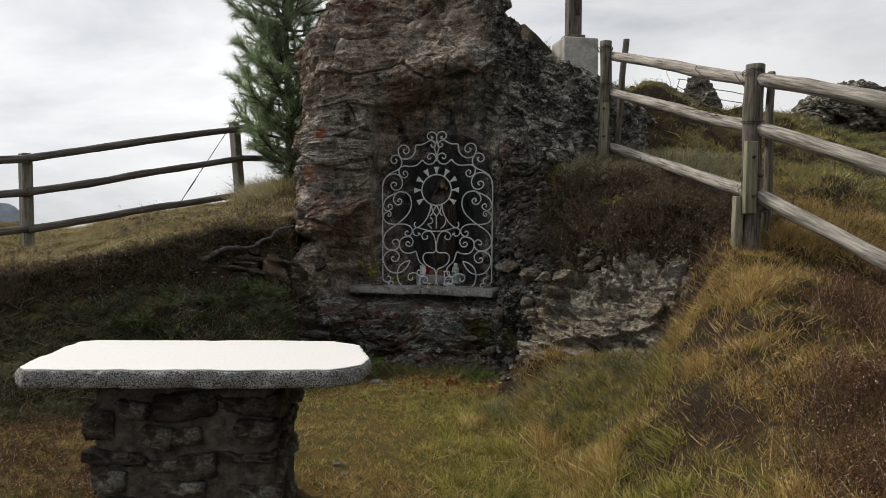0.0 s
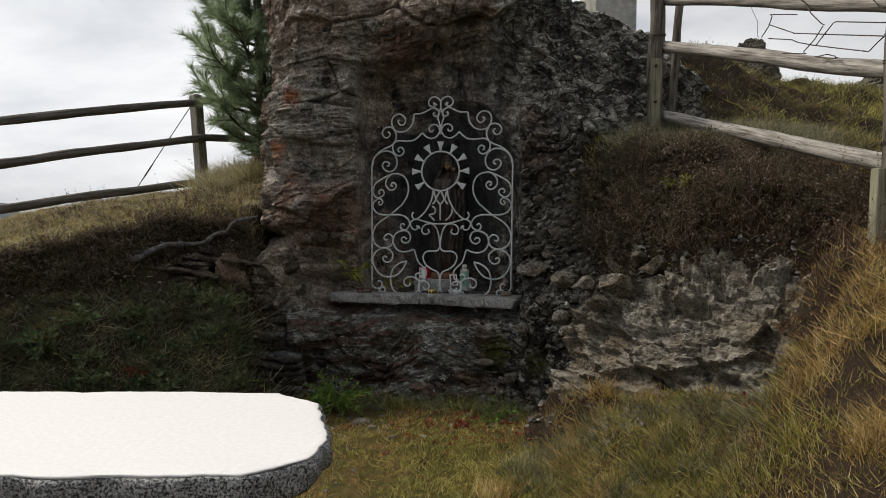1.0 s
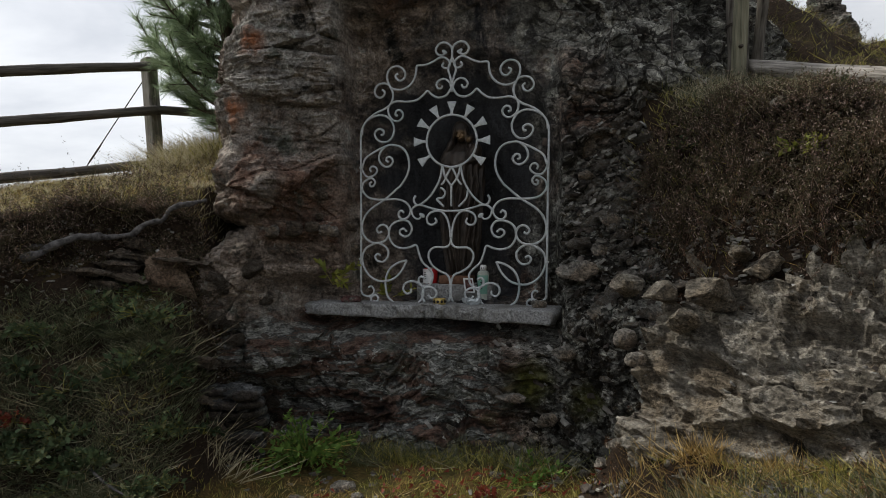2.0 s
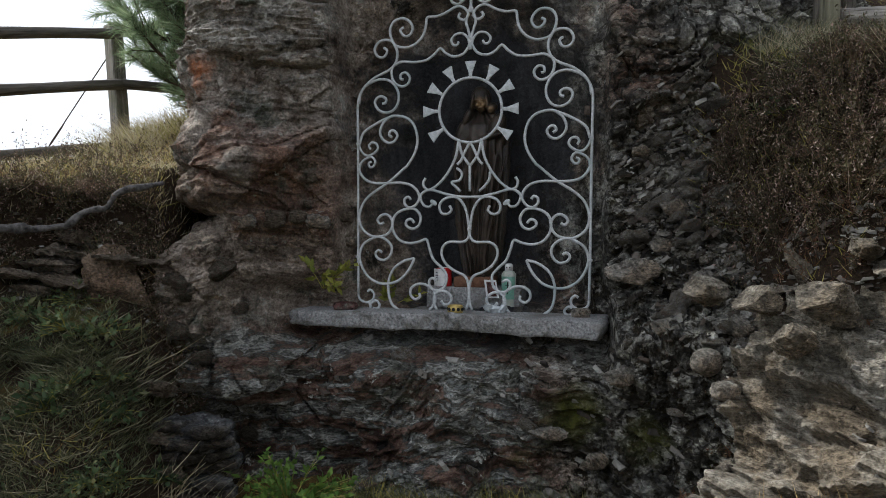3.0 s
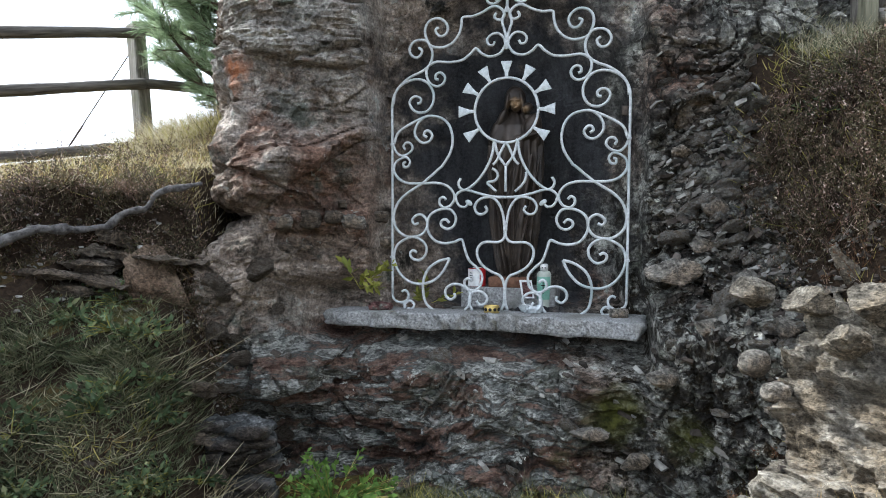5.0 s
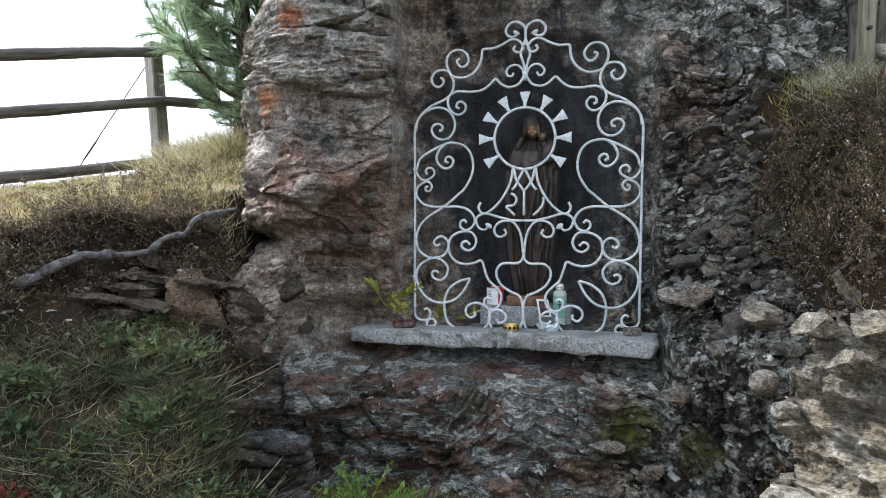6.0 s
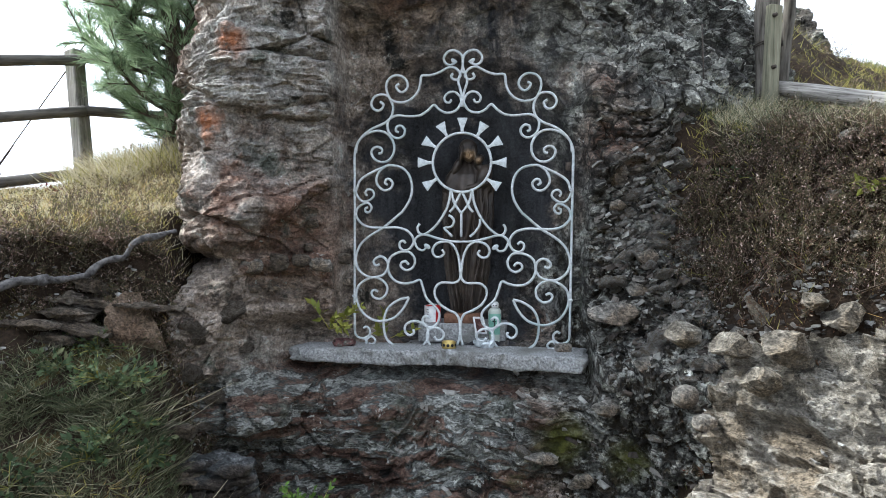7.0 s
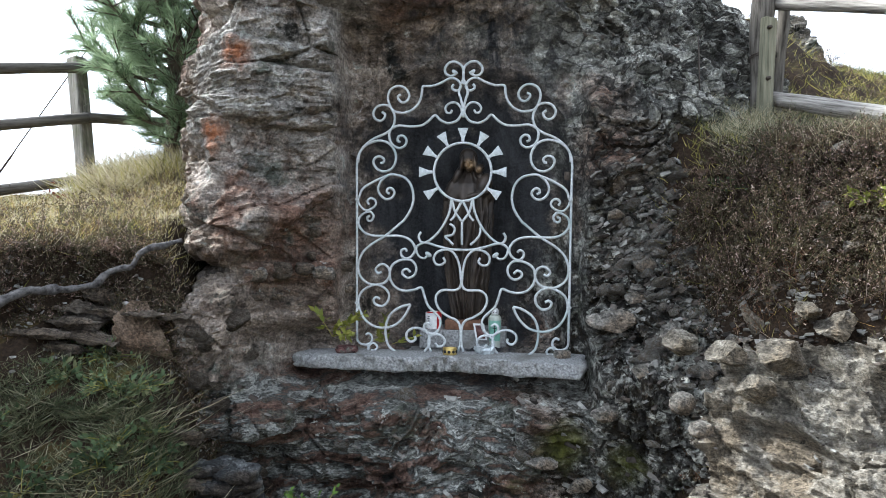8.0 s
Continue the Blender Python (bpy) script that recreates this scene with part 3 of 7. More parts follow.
MAT = dict(
    chips=chip_material("broken_slabs", 1.5),
    greychips=chip_material("grey_schist_flakes", 1.5),
    masonry=rock_material("dark_masonry_stone", (0.022, 0.019, 0.016), (0.066, 0.057, 0.048), (0.16, 0.145, 0.128), 0.2, 0.35, (5, 5, 14), vary=True, flakes=0.4),
    mortar=plain_material("dark_mortar", (0.03, 0.026, 0.021), (0.11, 0.095, 0.08), 24, 0.95, 0, 0.9, 0.02),
    ground=ground_material(),
    boulder=boulder_material(),
    outcrop=slab_material("pale_schist", (0.045, 0.039, 0.031), (0.170, 0.151, 0.123), (0.40, 0.375, 0.325), (0.17, 0.139, 0.101)),
    farrock=rock_material("grey_rock", (0.05, 0.043, 0.036), (0.17, 0.15, 0.125), (0.36, 0.33, 0.29), 0.2, 0.5),
    stone=slab_material("loose_stone", (0.06, 0.054, 0.047), (0.20, 0.186, 0.164), (0.42, 0.40, 0.36), (0.18, 0.145, 0.11), (0, -30, 0)),
    slate=slab_material("dark_slate", (0.016, 0.017, 0.017), (0.07, 0.072, 0.073), (0.23, 0.235, 0.235), (0.06, 0.05, 0.042), (0, -8, 0)),
    bankrock=slab_material("brown_schist", (0.035, 0.029, 0.023), (0.135, 0.112, 0.088), (0.30, 0.27, 0.235), (0.10, 0.079, 0.059), (0, 0, 0)),
    brownrock=slab_material("rusty_schist", (0.06, 0.044, 0.032), (0.19, 0.138, 0.098), (0.34, 0.265, 0.20), (0.16, 0.11, 0.075), (0, 30, 0)),
    redstone=rock_material("red_stone", (0.05, 0.028, 0.026), (0.13, 0.065, 0.06), (0.22, 0.13, 0.12), 0.0, 0.1),
    granite=plain_material("split_granite", (0.020, 0.020, 0.020), (0.36, 0.36, 0.355), 150, 0.75, 0, 0.9, 0.008),
    ledge=plain_material("grey_gneiss_slab", (0.10, 0.10, 0.10), (0.42, 0.42, 0.415), 85, 0.75, 0, 1.0, 0.010, dirt=(0.16, 0.155, 0.14)),
    white=plain_material("white_slab_top", (0.60, 0.585, 0.58), (0.68, 0.665, 0.66), 60, 0.6, 0, 0.15, 0.002),
    wood=plain_material("weathered_wood", (0.032, 0.027, 0.022), (0.18, 0.163, 0.14), 1.0, 0.85, 0, 0.5, 0.006, (60, 60, 5)),
    rail=plain_material("silvered_rail_wood", (0.07, 0.06, 0.05), (0.44, 0.41, 0.37), 1.0, 0.8, 0, 0.8, 0.008, (60, 60, 4)),
    # weathered grey wood, paled further by lens glare put into the colour
    greypost=plain_material("glare_paled_post_wood", (0.07, 0.064, 0.054), (0.29, 0.27, 0.235), 1.0, 0.85, 0, 0.6, 0.008, (55, 55, 4), (0.12, 0.125, 0.075)),
    darkrail=plain_material("dark_rail_wood", (0.045, 0.04, 0.036), (0.17, 0.155, 0.14), 1.0, 0.85, 0, 0.5, 0.006, (50, 50, 4)),
    sawn=plain_material("greenish_sawn_wood", (0.09, 0.088, 0.06), (0.26, 0.245, 0.175), 1.0, 0.85, 0, 0.4, 0.004, (50, 50, 4)),
    iron=plain_material("whitewashed_iron", (0.32, 0.34, 0.345), (0.58, 0.60, 0.605), 60, 0.45, 0.1, 0.3, 0.002, dirt=(0.30, 0.35, 0.355)),
    bronze=bronze_material(),
    wire=plain_material("rusty_wire", (0.03, 0.025, 0.022), (0.09, 0.07, 0.055), 60, 0.6, 0.6),
    concrete=plain_material("cast_concrete", (0.26, 0.26, 0.24), (0.42, 0.41, 0.38), 22, 0.85, 0, 0.3, 0.004, dirt=(0.2, 0.2, 0.17)),
    bark=plain_material("pine_bark", (0.035, 0.028, 0.022), (0.14, 0.11, 0.085), 25, 0.9, 0, 0.8, 0.01),
    root=plain_material("bleached_root", (0.016, 0.014, 0.014), (0.15, 0.142, 0.138), 34, 0.88, 0, 0.9, 0.012),
    # greens lightened: the sky's haze over the tree is put into the needles
    needles=island_material("pine_needles", [(0.0, (0.08, 0.12, 0.06)), (0.6, (0.24, 0.32, 0.18)), (1.0, (0.44, 0.52, 0.34))], 0.5, 0.55),
    drygrass=island_material("dry_grass", [(0.0, (0.07, 0.040, 0.012)), (0.40, (0.29, 0.185, 0.058)), (0.75, (0.52, 0.375, 0.145)), (1.0, (0.76, 0.62, 0.34))]),
    greengrass=island_material("green_grass", [(0.0, (0.03, 0.035, 0.008)), (0.4, (0.17, 0.17, 0.033)), (0.75, (0.44, 0.39, 0.10)), (1.0, (0.70, 0.60, 0.25))]),
    bankgrass=island_material("dark_bank_grass", [(0.0, (0.024, 0.031, 0.015)), (0.45, (0.082, 0.098, 0.046)), (0.75, (0.19, 0.18, 0.105)), (1.0, (0.46, 0.42, 0.30))]),
    palegrass=island_material("pale_grass", [(0.0, (0.22, 0.18, 0.095)), (0.5, (0.46, 0.40, 0.25)), (1.0, (0.74, 0.68, 0.52))]),
    heather=island_material("heather", [(0.0, (0.012, 0.010, 0.007)), (0.35, (0.055, 0.036, 0.025)), (0.62, (0.085, 0.085, 0.036)), (0.84, (0.16, 0.088, 0.066)), (0.92, (0.32, 0.22, 0.185)), (1.0, (0.62, 0.50, 0.45))]),
    russet=island_material("russet_heather", [(0.0, (0.012, 0.008, 0.005)), (0.40, (0.080, 0.040, 0.022)), (0.75, (0.16, 0.090, 0.042)), (0.90, (0.17, 0.065, 0.042)), (0.93, (0.44, 0.34, 0.25)), (1.0, (0.66, 0.56, 0.46))]),
    grasstuft=island_material("rusty_tuft", [(0.0, (0.16, 0.08, 0.025)), (1.0, (0.36, 0.22, 0.08))]),
    redleaf=island_material("red_leaves", [(0.0, (0.10, 0.018, 0.014)), (1.0, (0.26, 0.06, 0.03))]),
    leaf=island_material("green_leaves", [(0.0, (0.045, 0.10, 0.02)), (1.0, (0.19, 0.30, 0.06))]),
    darkleaf=island_material("dark_leaves", [(0.0, (0.025, 0.042, 0.018)), (0.8, (0.068, 0.098, 0.042)), (1.0, (0.17, 0.15, 0.08))]),
    bankleaf=island_material("bank_leaves", [(0.0, (0.035, 0.06, 0.026)), (0.7, (0.11, 0.15, 0.07)), (1.0, (0.24, 0.22, 0.11))]),
    yellowleaf=island_material("yellow_leaves", [(0.0, (0.09, 0.12, 0.018)), (1.0, (0.28, 0.27, 0.055))]),
    red=plain_material("red_wax", (0.28, 0.01, 0.012), (0.42, 0.02, 0.02), 20, 0.35, 0, 0.05),
    paper=plain_material("white_paper_wrap", (0.5, 0.5, 0.5), (0.75, 0.75, 0.74), 30, 0.5, 0, 0.05),
    green=plain_material("pale_green_plastic", (0.14, 0.3, 0.23), (0.25, 0.45, 0.36), 12, 0.35, 0, 0.05),
    clear=plain_material("milky_plastic", (0.3, 0.33, 0.28), (0.48, 0.5, 0.45), 12, 0.3, 0, 0.05),
    gold=plain_material("gilded_tin", (0.26, 0.18, 0.05), (0.5, 0.38, 0.13), 40, 0.35, 0.5, 0.1),
    black=plain_material("black_hole", (0.01, 0.01, 0.01), (0.03, 0.03, 0.03), 30, 0.8),
    brick=plain_material("brown_brick", (0.09, 0.045, 0.028), (0.19, 0.105, 0.068), 35, 0.8),
    foil=plain_material("crumpled_clear_foil", (0.3, 0.33, 0.34), (0.6, 0.64, 0.65), 40, 0.2, 0.3, 0.8, 0.01),
    mountain=plain_material("far_mountain", (0.16, 0.19, 0.24), (0.55, 0.6, 0.66), 0.004, 0.95, 0, 0.0, 0.1),
)

# ================= ground =================
BANK = lambda x: 6.85 + 0.72 * np.minimum(x + 1.75, 0)


def slab_height(x, y):
    """The leaning face of the pale outcrop."""
    return 0.95 + (0.59 * (x - 1.2) + 0.51 * (y - 5.75)) / 0.62


def slab_patch(x, y):
    u = 0.654 * (x - 1.27) - 0.756 * (y - 5.6)
    v = 0.469 * (x - 1.27) + 0.405 * (y - 5.6) + 0.784 * (slab_height(x, y) - 0.87)
    w = fbm(np.stack([x * 3.3, y * 3.3, 0 * x], 1), 3, 29)
    u, v = u + 0.13 * w, v + 0.13 * fbm(np.stack([x * 3.3, y * 3.3, 0 * x + 5], 1), 3, 39)
    return sstep(-0.85, -0.55, u) * sstep(0.92, 0.62, u) * sstep(-0.74, -0.50, v) * sstep(0.72, 0.40, v), sstep(-0.52, -0.30, v)


def toe_slope(x, y):
    """Height of the grass slope that runs up to the foot of the outcrop, and the run to that foot."""
    u = 0.654 * x - 0.756 * y
    q = 0.756 * x + 0.654 * y - np.interp(u, [-3.8, -3.25, -2.8], [4.30, 4.41, 4.43])
    h = np.interp(u, [-4.0, -3.8, -3.3, -2.95, -2.6], [0.20, 0.38, 0.62, 0.68, 0.66])
    return h + np.where(q < 0, 0.62 * q, -0.9 * q), q, sstep(-4.0, -3.8, u) * sstep(-2.4, -2.75, u)


def ground_height(x, y):
    """Clearing, grassy bank on one side, heather bank and hillside on the other; it falls away beyond the crest."""
    base = 0.02 + 0.03 * np.clip(y, -2, 8)
    # hillside towards the right fence
    R = np.interp(y, [-5, 2.8, 3.5, 4.2, 5.0, 7.0, 8.2, 9.5, 10.5, 13, 300], [0.5, 0.76, 0.88, 1.17, 1.53, 2.25, 2.68, 3.22, 3.25, 2.2, -120]) - 0.05 * (x - 2.1)
    x0 = np.interp(y, [3.8, 5.0, 5.4, 6.1, 6.5, 6.8], [0.5, 1.05, 1.05, 0.78, 0.68, 0.46])
    wd = np.interp(y, [3.8, 5.0, 5.5, 6.4], [1.45, 1.05, 1.0, 0.62])
    w = sstep(0, 1, (x - x0) / wd)
    z = base + (R - base) * w
    k, deep = slab_patch(x, y)  # the bank lies just under the face of the pale outcrop and covers its toe
    z = z + (slab_height(x, y) + 0.02 - 0.26 * deep - z) * k
    toe, run, along = toe_slope(x, y)
    z = z + np.maximum(toe - z, 0) * along * sstep(-1.0, -0.7, run) * sstep(0.25, 0.05, run)
    z = z + 0.16 * fbm(np.stack([x * 0.9, y * 0.9, 0 * x], 1), 3, 83) * sstep(2.4, 3.3, x) * sstep(4.5, 6.0, y)
    z = z + 0.42 * bump(x, y, 2.9, 8.8, 0.8, 0.75)
    # bank on the left
    d = y - BANK(x)
    T = np.maximum(1.65 + 0.25 * np.minimum(x + 1.75, 0), 1.02)
    prof = np.interp(d, [-1.2, -0.95, -0.6, -0.3, -0.12, -0.02, 0.06, 0.25], [0, 0.1, 0.36, 0.57, 0.69, 0.77, 0.975, 1.0])
    top = T + 0.17 * np.clip(d, 0, 3.4) - 0.6 * np.clip(d - 3.4, 0, 400)
    Lz = base + (top - base) * prof
    z = z + (Lz - z) * sstep(-1.12, -1.62, x)
    # rise under the boulder
    z = z + np.clip(y - 7.6, 0, 1.0) * 1.6 * bump(x, 0, 0.3, 0, 1.2, 1)
    far = np.hypot(x, y - 4)
    z = z - 0.35 * np.clip(far - 14, 0, 300)
    p = np.stack([x, y, 0 * x], 1)
    z = z + 0.05 * fbm(p * 3.2, 2, 15) * sstep(0.2, 0.9, x) * (1 - k)
    z = z + (0.05 * fbm(p * 1.3, 3, 3) + 0.03 * fbm(p * 5, 3, 5)) * (0.35 + 0.65 * np.maximum(w, sstep(-1.1, -1.5, x)))
    return z


def ground_points(x, y):
    """Points of the ground's surface, with the crumbled face of the bank."""
    v = np.stack([x, y, ground_height(x, y)], 1)
    d = y - BANK(x)
    steep = sstep(-0.9, -0.3, d) * sstep(0.25, -0.05, d) * sstep(-1.2, -1.6, x)
    v[:, 1] -= steep * (0.10 * fbm(v * 3.1, 4, 9) + 0.05 * fbm(v * 9, 3, 19))
    return v


def axis(lo, hi, step, out):
    a = np.arange(lo, hi + step / 2, step)
    g = np.geomspace(step * 2, out, 40)
    return np.concatenate([(lo - g)[::-1], a, hi + g])


def build_ground():
    xs, ys = axis(-4.6, 4.6, 0.035, 2500), axis(1.4, 9.6, 0.036, 2500)
    X, Y = np.meshgrid(xs, ys)
    x, y = X.ravel(), Y.ravel()
    v = ground_points(x, y)
    return tagged(new("ground", mesh("ground", v, grid_faces(len(ys), len(xs)), MAT["ground"], True)),
                  "uneven alpine turf with dry grass and bare soil", "ground", kind="structure")


GROUND = build_ground()

# ================= boulder with the niche =================
GATE = pose(-0.068, 7.088, 1.035, 0, 0, -15)


def to_gate(p):
    m = np.array(GATE.inverted())
    return p @ m[:3, :3].T + m[:3, 3]


def rock_relief(p, amp=1.0, seed=0, dip=(0.25, 0.1, 1.0), chips=1.0):
    """Relief of layered schist, metres outwards."""
    b = np.asarray(dip) / np.linalg.norm(dip)
    warp = np.stack([fbm(p * 1.7, 3, seed + 31), fbm(p * 1.7, 3, seed + 41), fbm(p * 1.7, 3, seed + 51)], 1)
    q = p + 0.11 * warp
    s = q @ b
    beds = 1 - np.abs(fbm(np.stack([q[:, 0] * 2.2, q[:, 1] * 2.2, s * 13], 1), 4, seed + 3, 0.55)) * 1.6
    out = 0.09 * fbm(p * 1.3, 3, seed) + (0.03 if chips >= 1 else 0.014) * beds + 0.012 * fbm(p * 26, 3, seed + 2)
    crumbly = 0.25 + 0.75 * sstep(-0.25, 0.35, fbm(p * 1.9 + 5.1, 3, seed + 71)) if chips < 1 else 1.0
    for flat, tall, height, gap, k in ((2.6, 5.0, 0.085, 0.10, 5), (6.0, 12, 0.05, 0.12, 8), (14, 28, 0.030, 0.14, 12), (30, 52, 0.014, 0.2, 15)):
        d1, d2, rid = cells(np.stack([q[:, 0] * flat, q[:, 1] * flat, s * tall], 1), seed + k)
        e = d2 - d1
        local = 1.0 if flat < 4 else crumbly
        out = out + local * chips * height * ((rid - 0.5) * sstep(0.0, gap, e) - (0.35 if flat < 4 else 0.62) * sstep(gap * 0.7, 0.0, e) - 0.25 * d1)
    return amp * out


def boulder_relief(p):
    """Relief of the boulder, metres outwards: beds lying flat in the stained half, falling steeply in the grey shoulder."""
    x, z = p[:, 0], p[:, 2]
    wob = 0.25 * fbm(p * 1.6, 3, 12)
    grey = sstep(0.35, 0.8, x + wob)
    foot = sstep(1.02, 0.86, z) * sstep(-0.9, -0.6, x)
    fallen = np.maximum(grey, 0.85 * foot * sstep(-0.65, -0.15, x))
    warp = np.stack([fbm(p * 1.5, 3, 31), fbm(p * 1.5, 3, 41), fbm(p * 1.5, 3, 51)], 1)
    q = p + (0.07 + 0.10 * foot)[:, None] * warp
    bx = 0.10 + 0.62 * fallen - 0.20 * sstep(2.1, 2.6, z) * (1 - grey)
    s = (q[:, 0] * bx + q[:, 1] * 0.15 + q[:, 2]) / np.sqrt(bx ** 2 + 1.02)
    at = lambda flat, tall: np.stack([q[:, 0] * flat, q[:, 1] * flat, s * tall], 1)
    rubble = grey * (0.75 + 0.25 * sstep(-0.2, 0.3, fbm(p * 2.2, 2, 91)))
    loose = np.maximum(rubble, 0.18 + 0.45 * foot + 0.5 * sstep(0.05, 0.45, fbm(p * 1.8 + 4.1, 3, 71)) + 0.25 * sstep(1.55, 1.35, z))
    loose = np.clip(loose, 0, 1)
    big, eb, lb = facets(at(1.5, 2.9), 5)
    mid, em, lm = facets(at(5.0, 9.5), 8)
    small, es, ls = facets(at(13, 23), 12)
    out = 0.10 * (big - 0.5) * sstep(0, 0.12, eb) + 0.10 * lb - 0.018 * sstep(0.04, 0.0, eb)
    out = out + (0.42 + 0.58 * loose + 0.6 * grey) * (0.055 * (mid - 0.5) * sstep(0, 0.06, em) + 0.055 * lm - 0.010 * sstep(0.05, 0.0, em))
    out = out + (0.2 + 0.8 * loose + 0.5 * grey) * (0.026 * (small - 0.5) * sstep(0, 0.14, es) + 0.034 * ls - 0.006 * sstep(0.06, 0.0, es))
    beds = fbm(at(0.8, 5.5), 3, 3)
    thin = fbm(at(2.4, 21), 3, 13)
    out = out + (0.16 + 0.34 * foot) * (0.085 * terrace(beds, 5) + 0.036 * terrace(thin, 4, 0.4)) + 0.009 * fbm(at(7, 48), 2, 23) + 0.022 * fbm(p * 7, 4, 27)
    return out + 0.008 * fbm(p * 30, 2, 33)


def face_y(x, z):
    """Plan of the front face with its bulges and hollows."""
    y = np.interp(x, [-1.60, -1.40, -1.25, -0.6, 0.6, 1.0, 1.5, 2.2, 2.8], [7.7, 7.16, 6.97, 7.10, 6.83, 6.76, 6.98, 7.5, 8.4])
    y = y + (6.86 - y) * sstep(1.5, 1.25, z) * sstep(-1.25, -1.4, x)  # broken ledges running into the bank
    y = y - 0.22 * bump(x, z, 0.05, 3.12, 0.6, 0.26)           # brow over the niche
    y = y + 0.15 * bump(x, z, -0.12, 2.62, 0.50, 0.26)         # hollow under it
    y = y - 0.12 * bump(x, z, -0.7, 3.2, 0.7, 0.5)
    y = y + 0.16 * bump(x, z, -0.95, 1.40, 0.22, 0.28)        # hollow beside the slab
    y = y - 0.27 * sstep(1.0, 0.88, z) * sstep(-0.75, -0.45, x)  # foot under the slab
    y = y - 0.20 * sstep(-1.36, -1.24, x) * sstep(-0.86, -0.98, x) * sstep(0.60, 0.68, z) * sstep(1.0, 0.84, z)  # jutting block
    y = y + 0.05 * sstep(0.66, 0.56, z) * sstep(0.2, 0.4, z) * sstep(-0.7, -0.95, x)  # washed out below it
    y = y - 0.14 * sstep(-1.72, -1.35, x) * sstep(-0.80, -1.15, x) * sstep(1.45, 1.56, z) * sstep(1.95, 1.72, z)  # overhanging nose
    y = y - 0.07 * sstep(-1.3, -1.15, x) * sstep(-0.55, -0.75, x) * sstep(1.36, 1.39, z) * sstep(1.49, 1.46, z)  # course of blocks
    y = y - 0.36 * bump(x, z, 0.98, 0.95, 0.30, 0.55)           # rubbly shoulder
    y = y + 0.72 * np.clip(z - 2.25, 0, 2) * sstep(0.35, 0.95, x)
    y = y + 0.30 * np.clip(z - 3.2, 0, 2) * sstep(0.6, -0.4, x)
    return y


def build_boulder():
    zt = lambda x: 4.12 - 0.62 * sstep(0.3, 1.5, x) - 0.5 * sstep(1.4, 2.6, x) - 0.35 * sstep(-1.1, -1.7, x)
    front = np.concatenate([np.arange(-1.58, 1.3, 0.0088), np.arange(1.3, 2.5, 0.012)])
    left = np.linspace(9.3, 7.7, 60)[:-1]
    xs = np.concatenate([np.interp(left, [7.7, 9.3], [-1.60, -1.25]), front, np.linspace(2.5, 2.8, 8)[1:]])
    off = np.concatenate([left, np.full(len(front) + 7, np.nan)])
    zs = np.linspace(0, 1, 450)
    top = np.linspace(0, 1, 46)[1:]
    rows = []
    for t in zs:
        z = -0.15 + (zt(xs) - 0.25 + 0.15) * t
        y = face_y(xs, z)
        side = np.isfinite(off)
        y[side] = off[side] - (7.7 - face_y(np.full(side.sum(), -1.60), z[side])) * np.interp(off[side], [7.7, 9.3], [1, 0])
        wander = 0.16 * sstep(1.55, 1.43, z) + 0.07 * sstep(2.12, 2.32, z) + 0.07 * fbm(np.stack([z * 2.1, 0 * z, 0 * z], 1), 3, 151)
        rows.append(np.stack([xs + wander * sstep(-0.95, -1.5, xs), y, z], 1))
    last = rows[-1]
    for t in top:
        a = t * np.pi / 2
        k = (1 - np.cos(a)) * 0.95
        r = last.copy()
        r[:, 0] += (0.3 - last[:, 0]) * k * 0.8
        r[:, 1] += (9.2 - last[:, 1]) * k
        r[:, 2] += 0.25 * np.sin(a)
        rows.append(r)
    P = np.stack(rows)
    nr, nc = P.shape[:2]
    du, dv = np.gradient(P, axis=1), np.gradient(P, axis=0)
    n = np.cross(du, dv)
    n /= np.linalg.norm(n, axis=2, keepdims=True) + 1e-9
    v, n = P.reshape(-1, 3), n.reshape(-1, 3)
    g = to_gate(v)
    u, h = np.abs(g[:, 0]), g[:, 2]
    edge = 0.03 * fbm(v * 6, 3, 88)
    arch = np.where(h > 0.95, np.hypot(u, (h - 0.95) * 1.02) - 0.595, np.maximum(u - 0.595, -h - 0.05)) + edge
    inside = sstep(0.09, -0.10, arch) * sstep(6.3, 6.6, v[:, 1]) * (v[:, 1] < 8)
    d = boulder_relief(v) * (1 - 0.75 * inside)
    v = v + n * d[:, None]
    # the niche, cut back from the plane of the gate
    g = to_gate(v)
    back = 0.40 - 0.30 * np.clip(g[:, 2] - 0.8, 0, 1) - 0.22 * (g[:, 0] / 0.58) ** 2 + 0.035 * fbm(v * 4, 4, 77)
    push = inside * np.maximum(back - g[:, 1], 0)
    v = v + push[:, None] * np.array(GATE)[:3, 1]
    # clear the bed of the slab and the plane of the gate
    g = to_gate(v)
    bed = sstep(0.20, 0.02, np.abs(g[:, 2] + 0.06) - 0.04) * sstep(-1.10, -0.84, g[:, 0]) * sstep(0.70, 0.64, g[:, 0]) * (v[:, 1] < 8)
    v = v + (bed * np.maximum(0.02 + 0.03 * np.abs(fbm(v * 9, 3, 79)) - g[:, 1], 0))[:, None] * np.array(GATE)[:3, 1]
    g = to_gate(v)
    near = sstep(0.66, 0.60, np.abs(g[:, 0])) * sstep(-0.12, -0.02, g[:, 2]) * sstep(1.78, 1.56, g[:, 2])
    v = v + (near * np.maximum(0.03 + 0.05 * np.abs(fbm(v * 7, 4, 78)) - g[:, 1], 0))[:, None] * np.array(GATE)[:3, 1]
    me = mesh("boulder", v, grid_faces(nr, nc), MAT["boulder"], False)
    ob = tagged(new("boulder", me), "large weathered schist boulder with a dark niche in its face", "boulder", kind="structure")
    return ob, v, n, inside


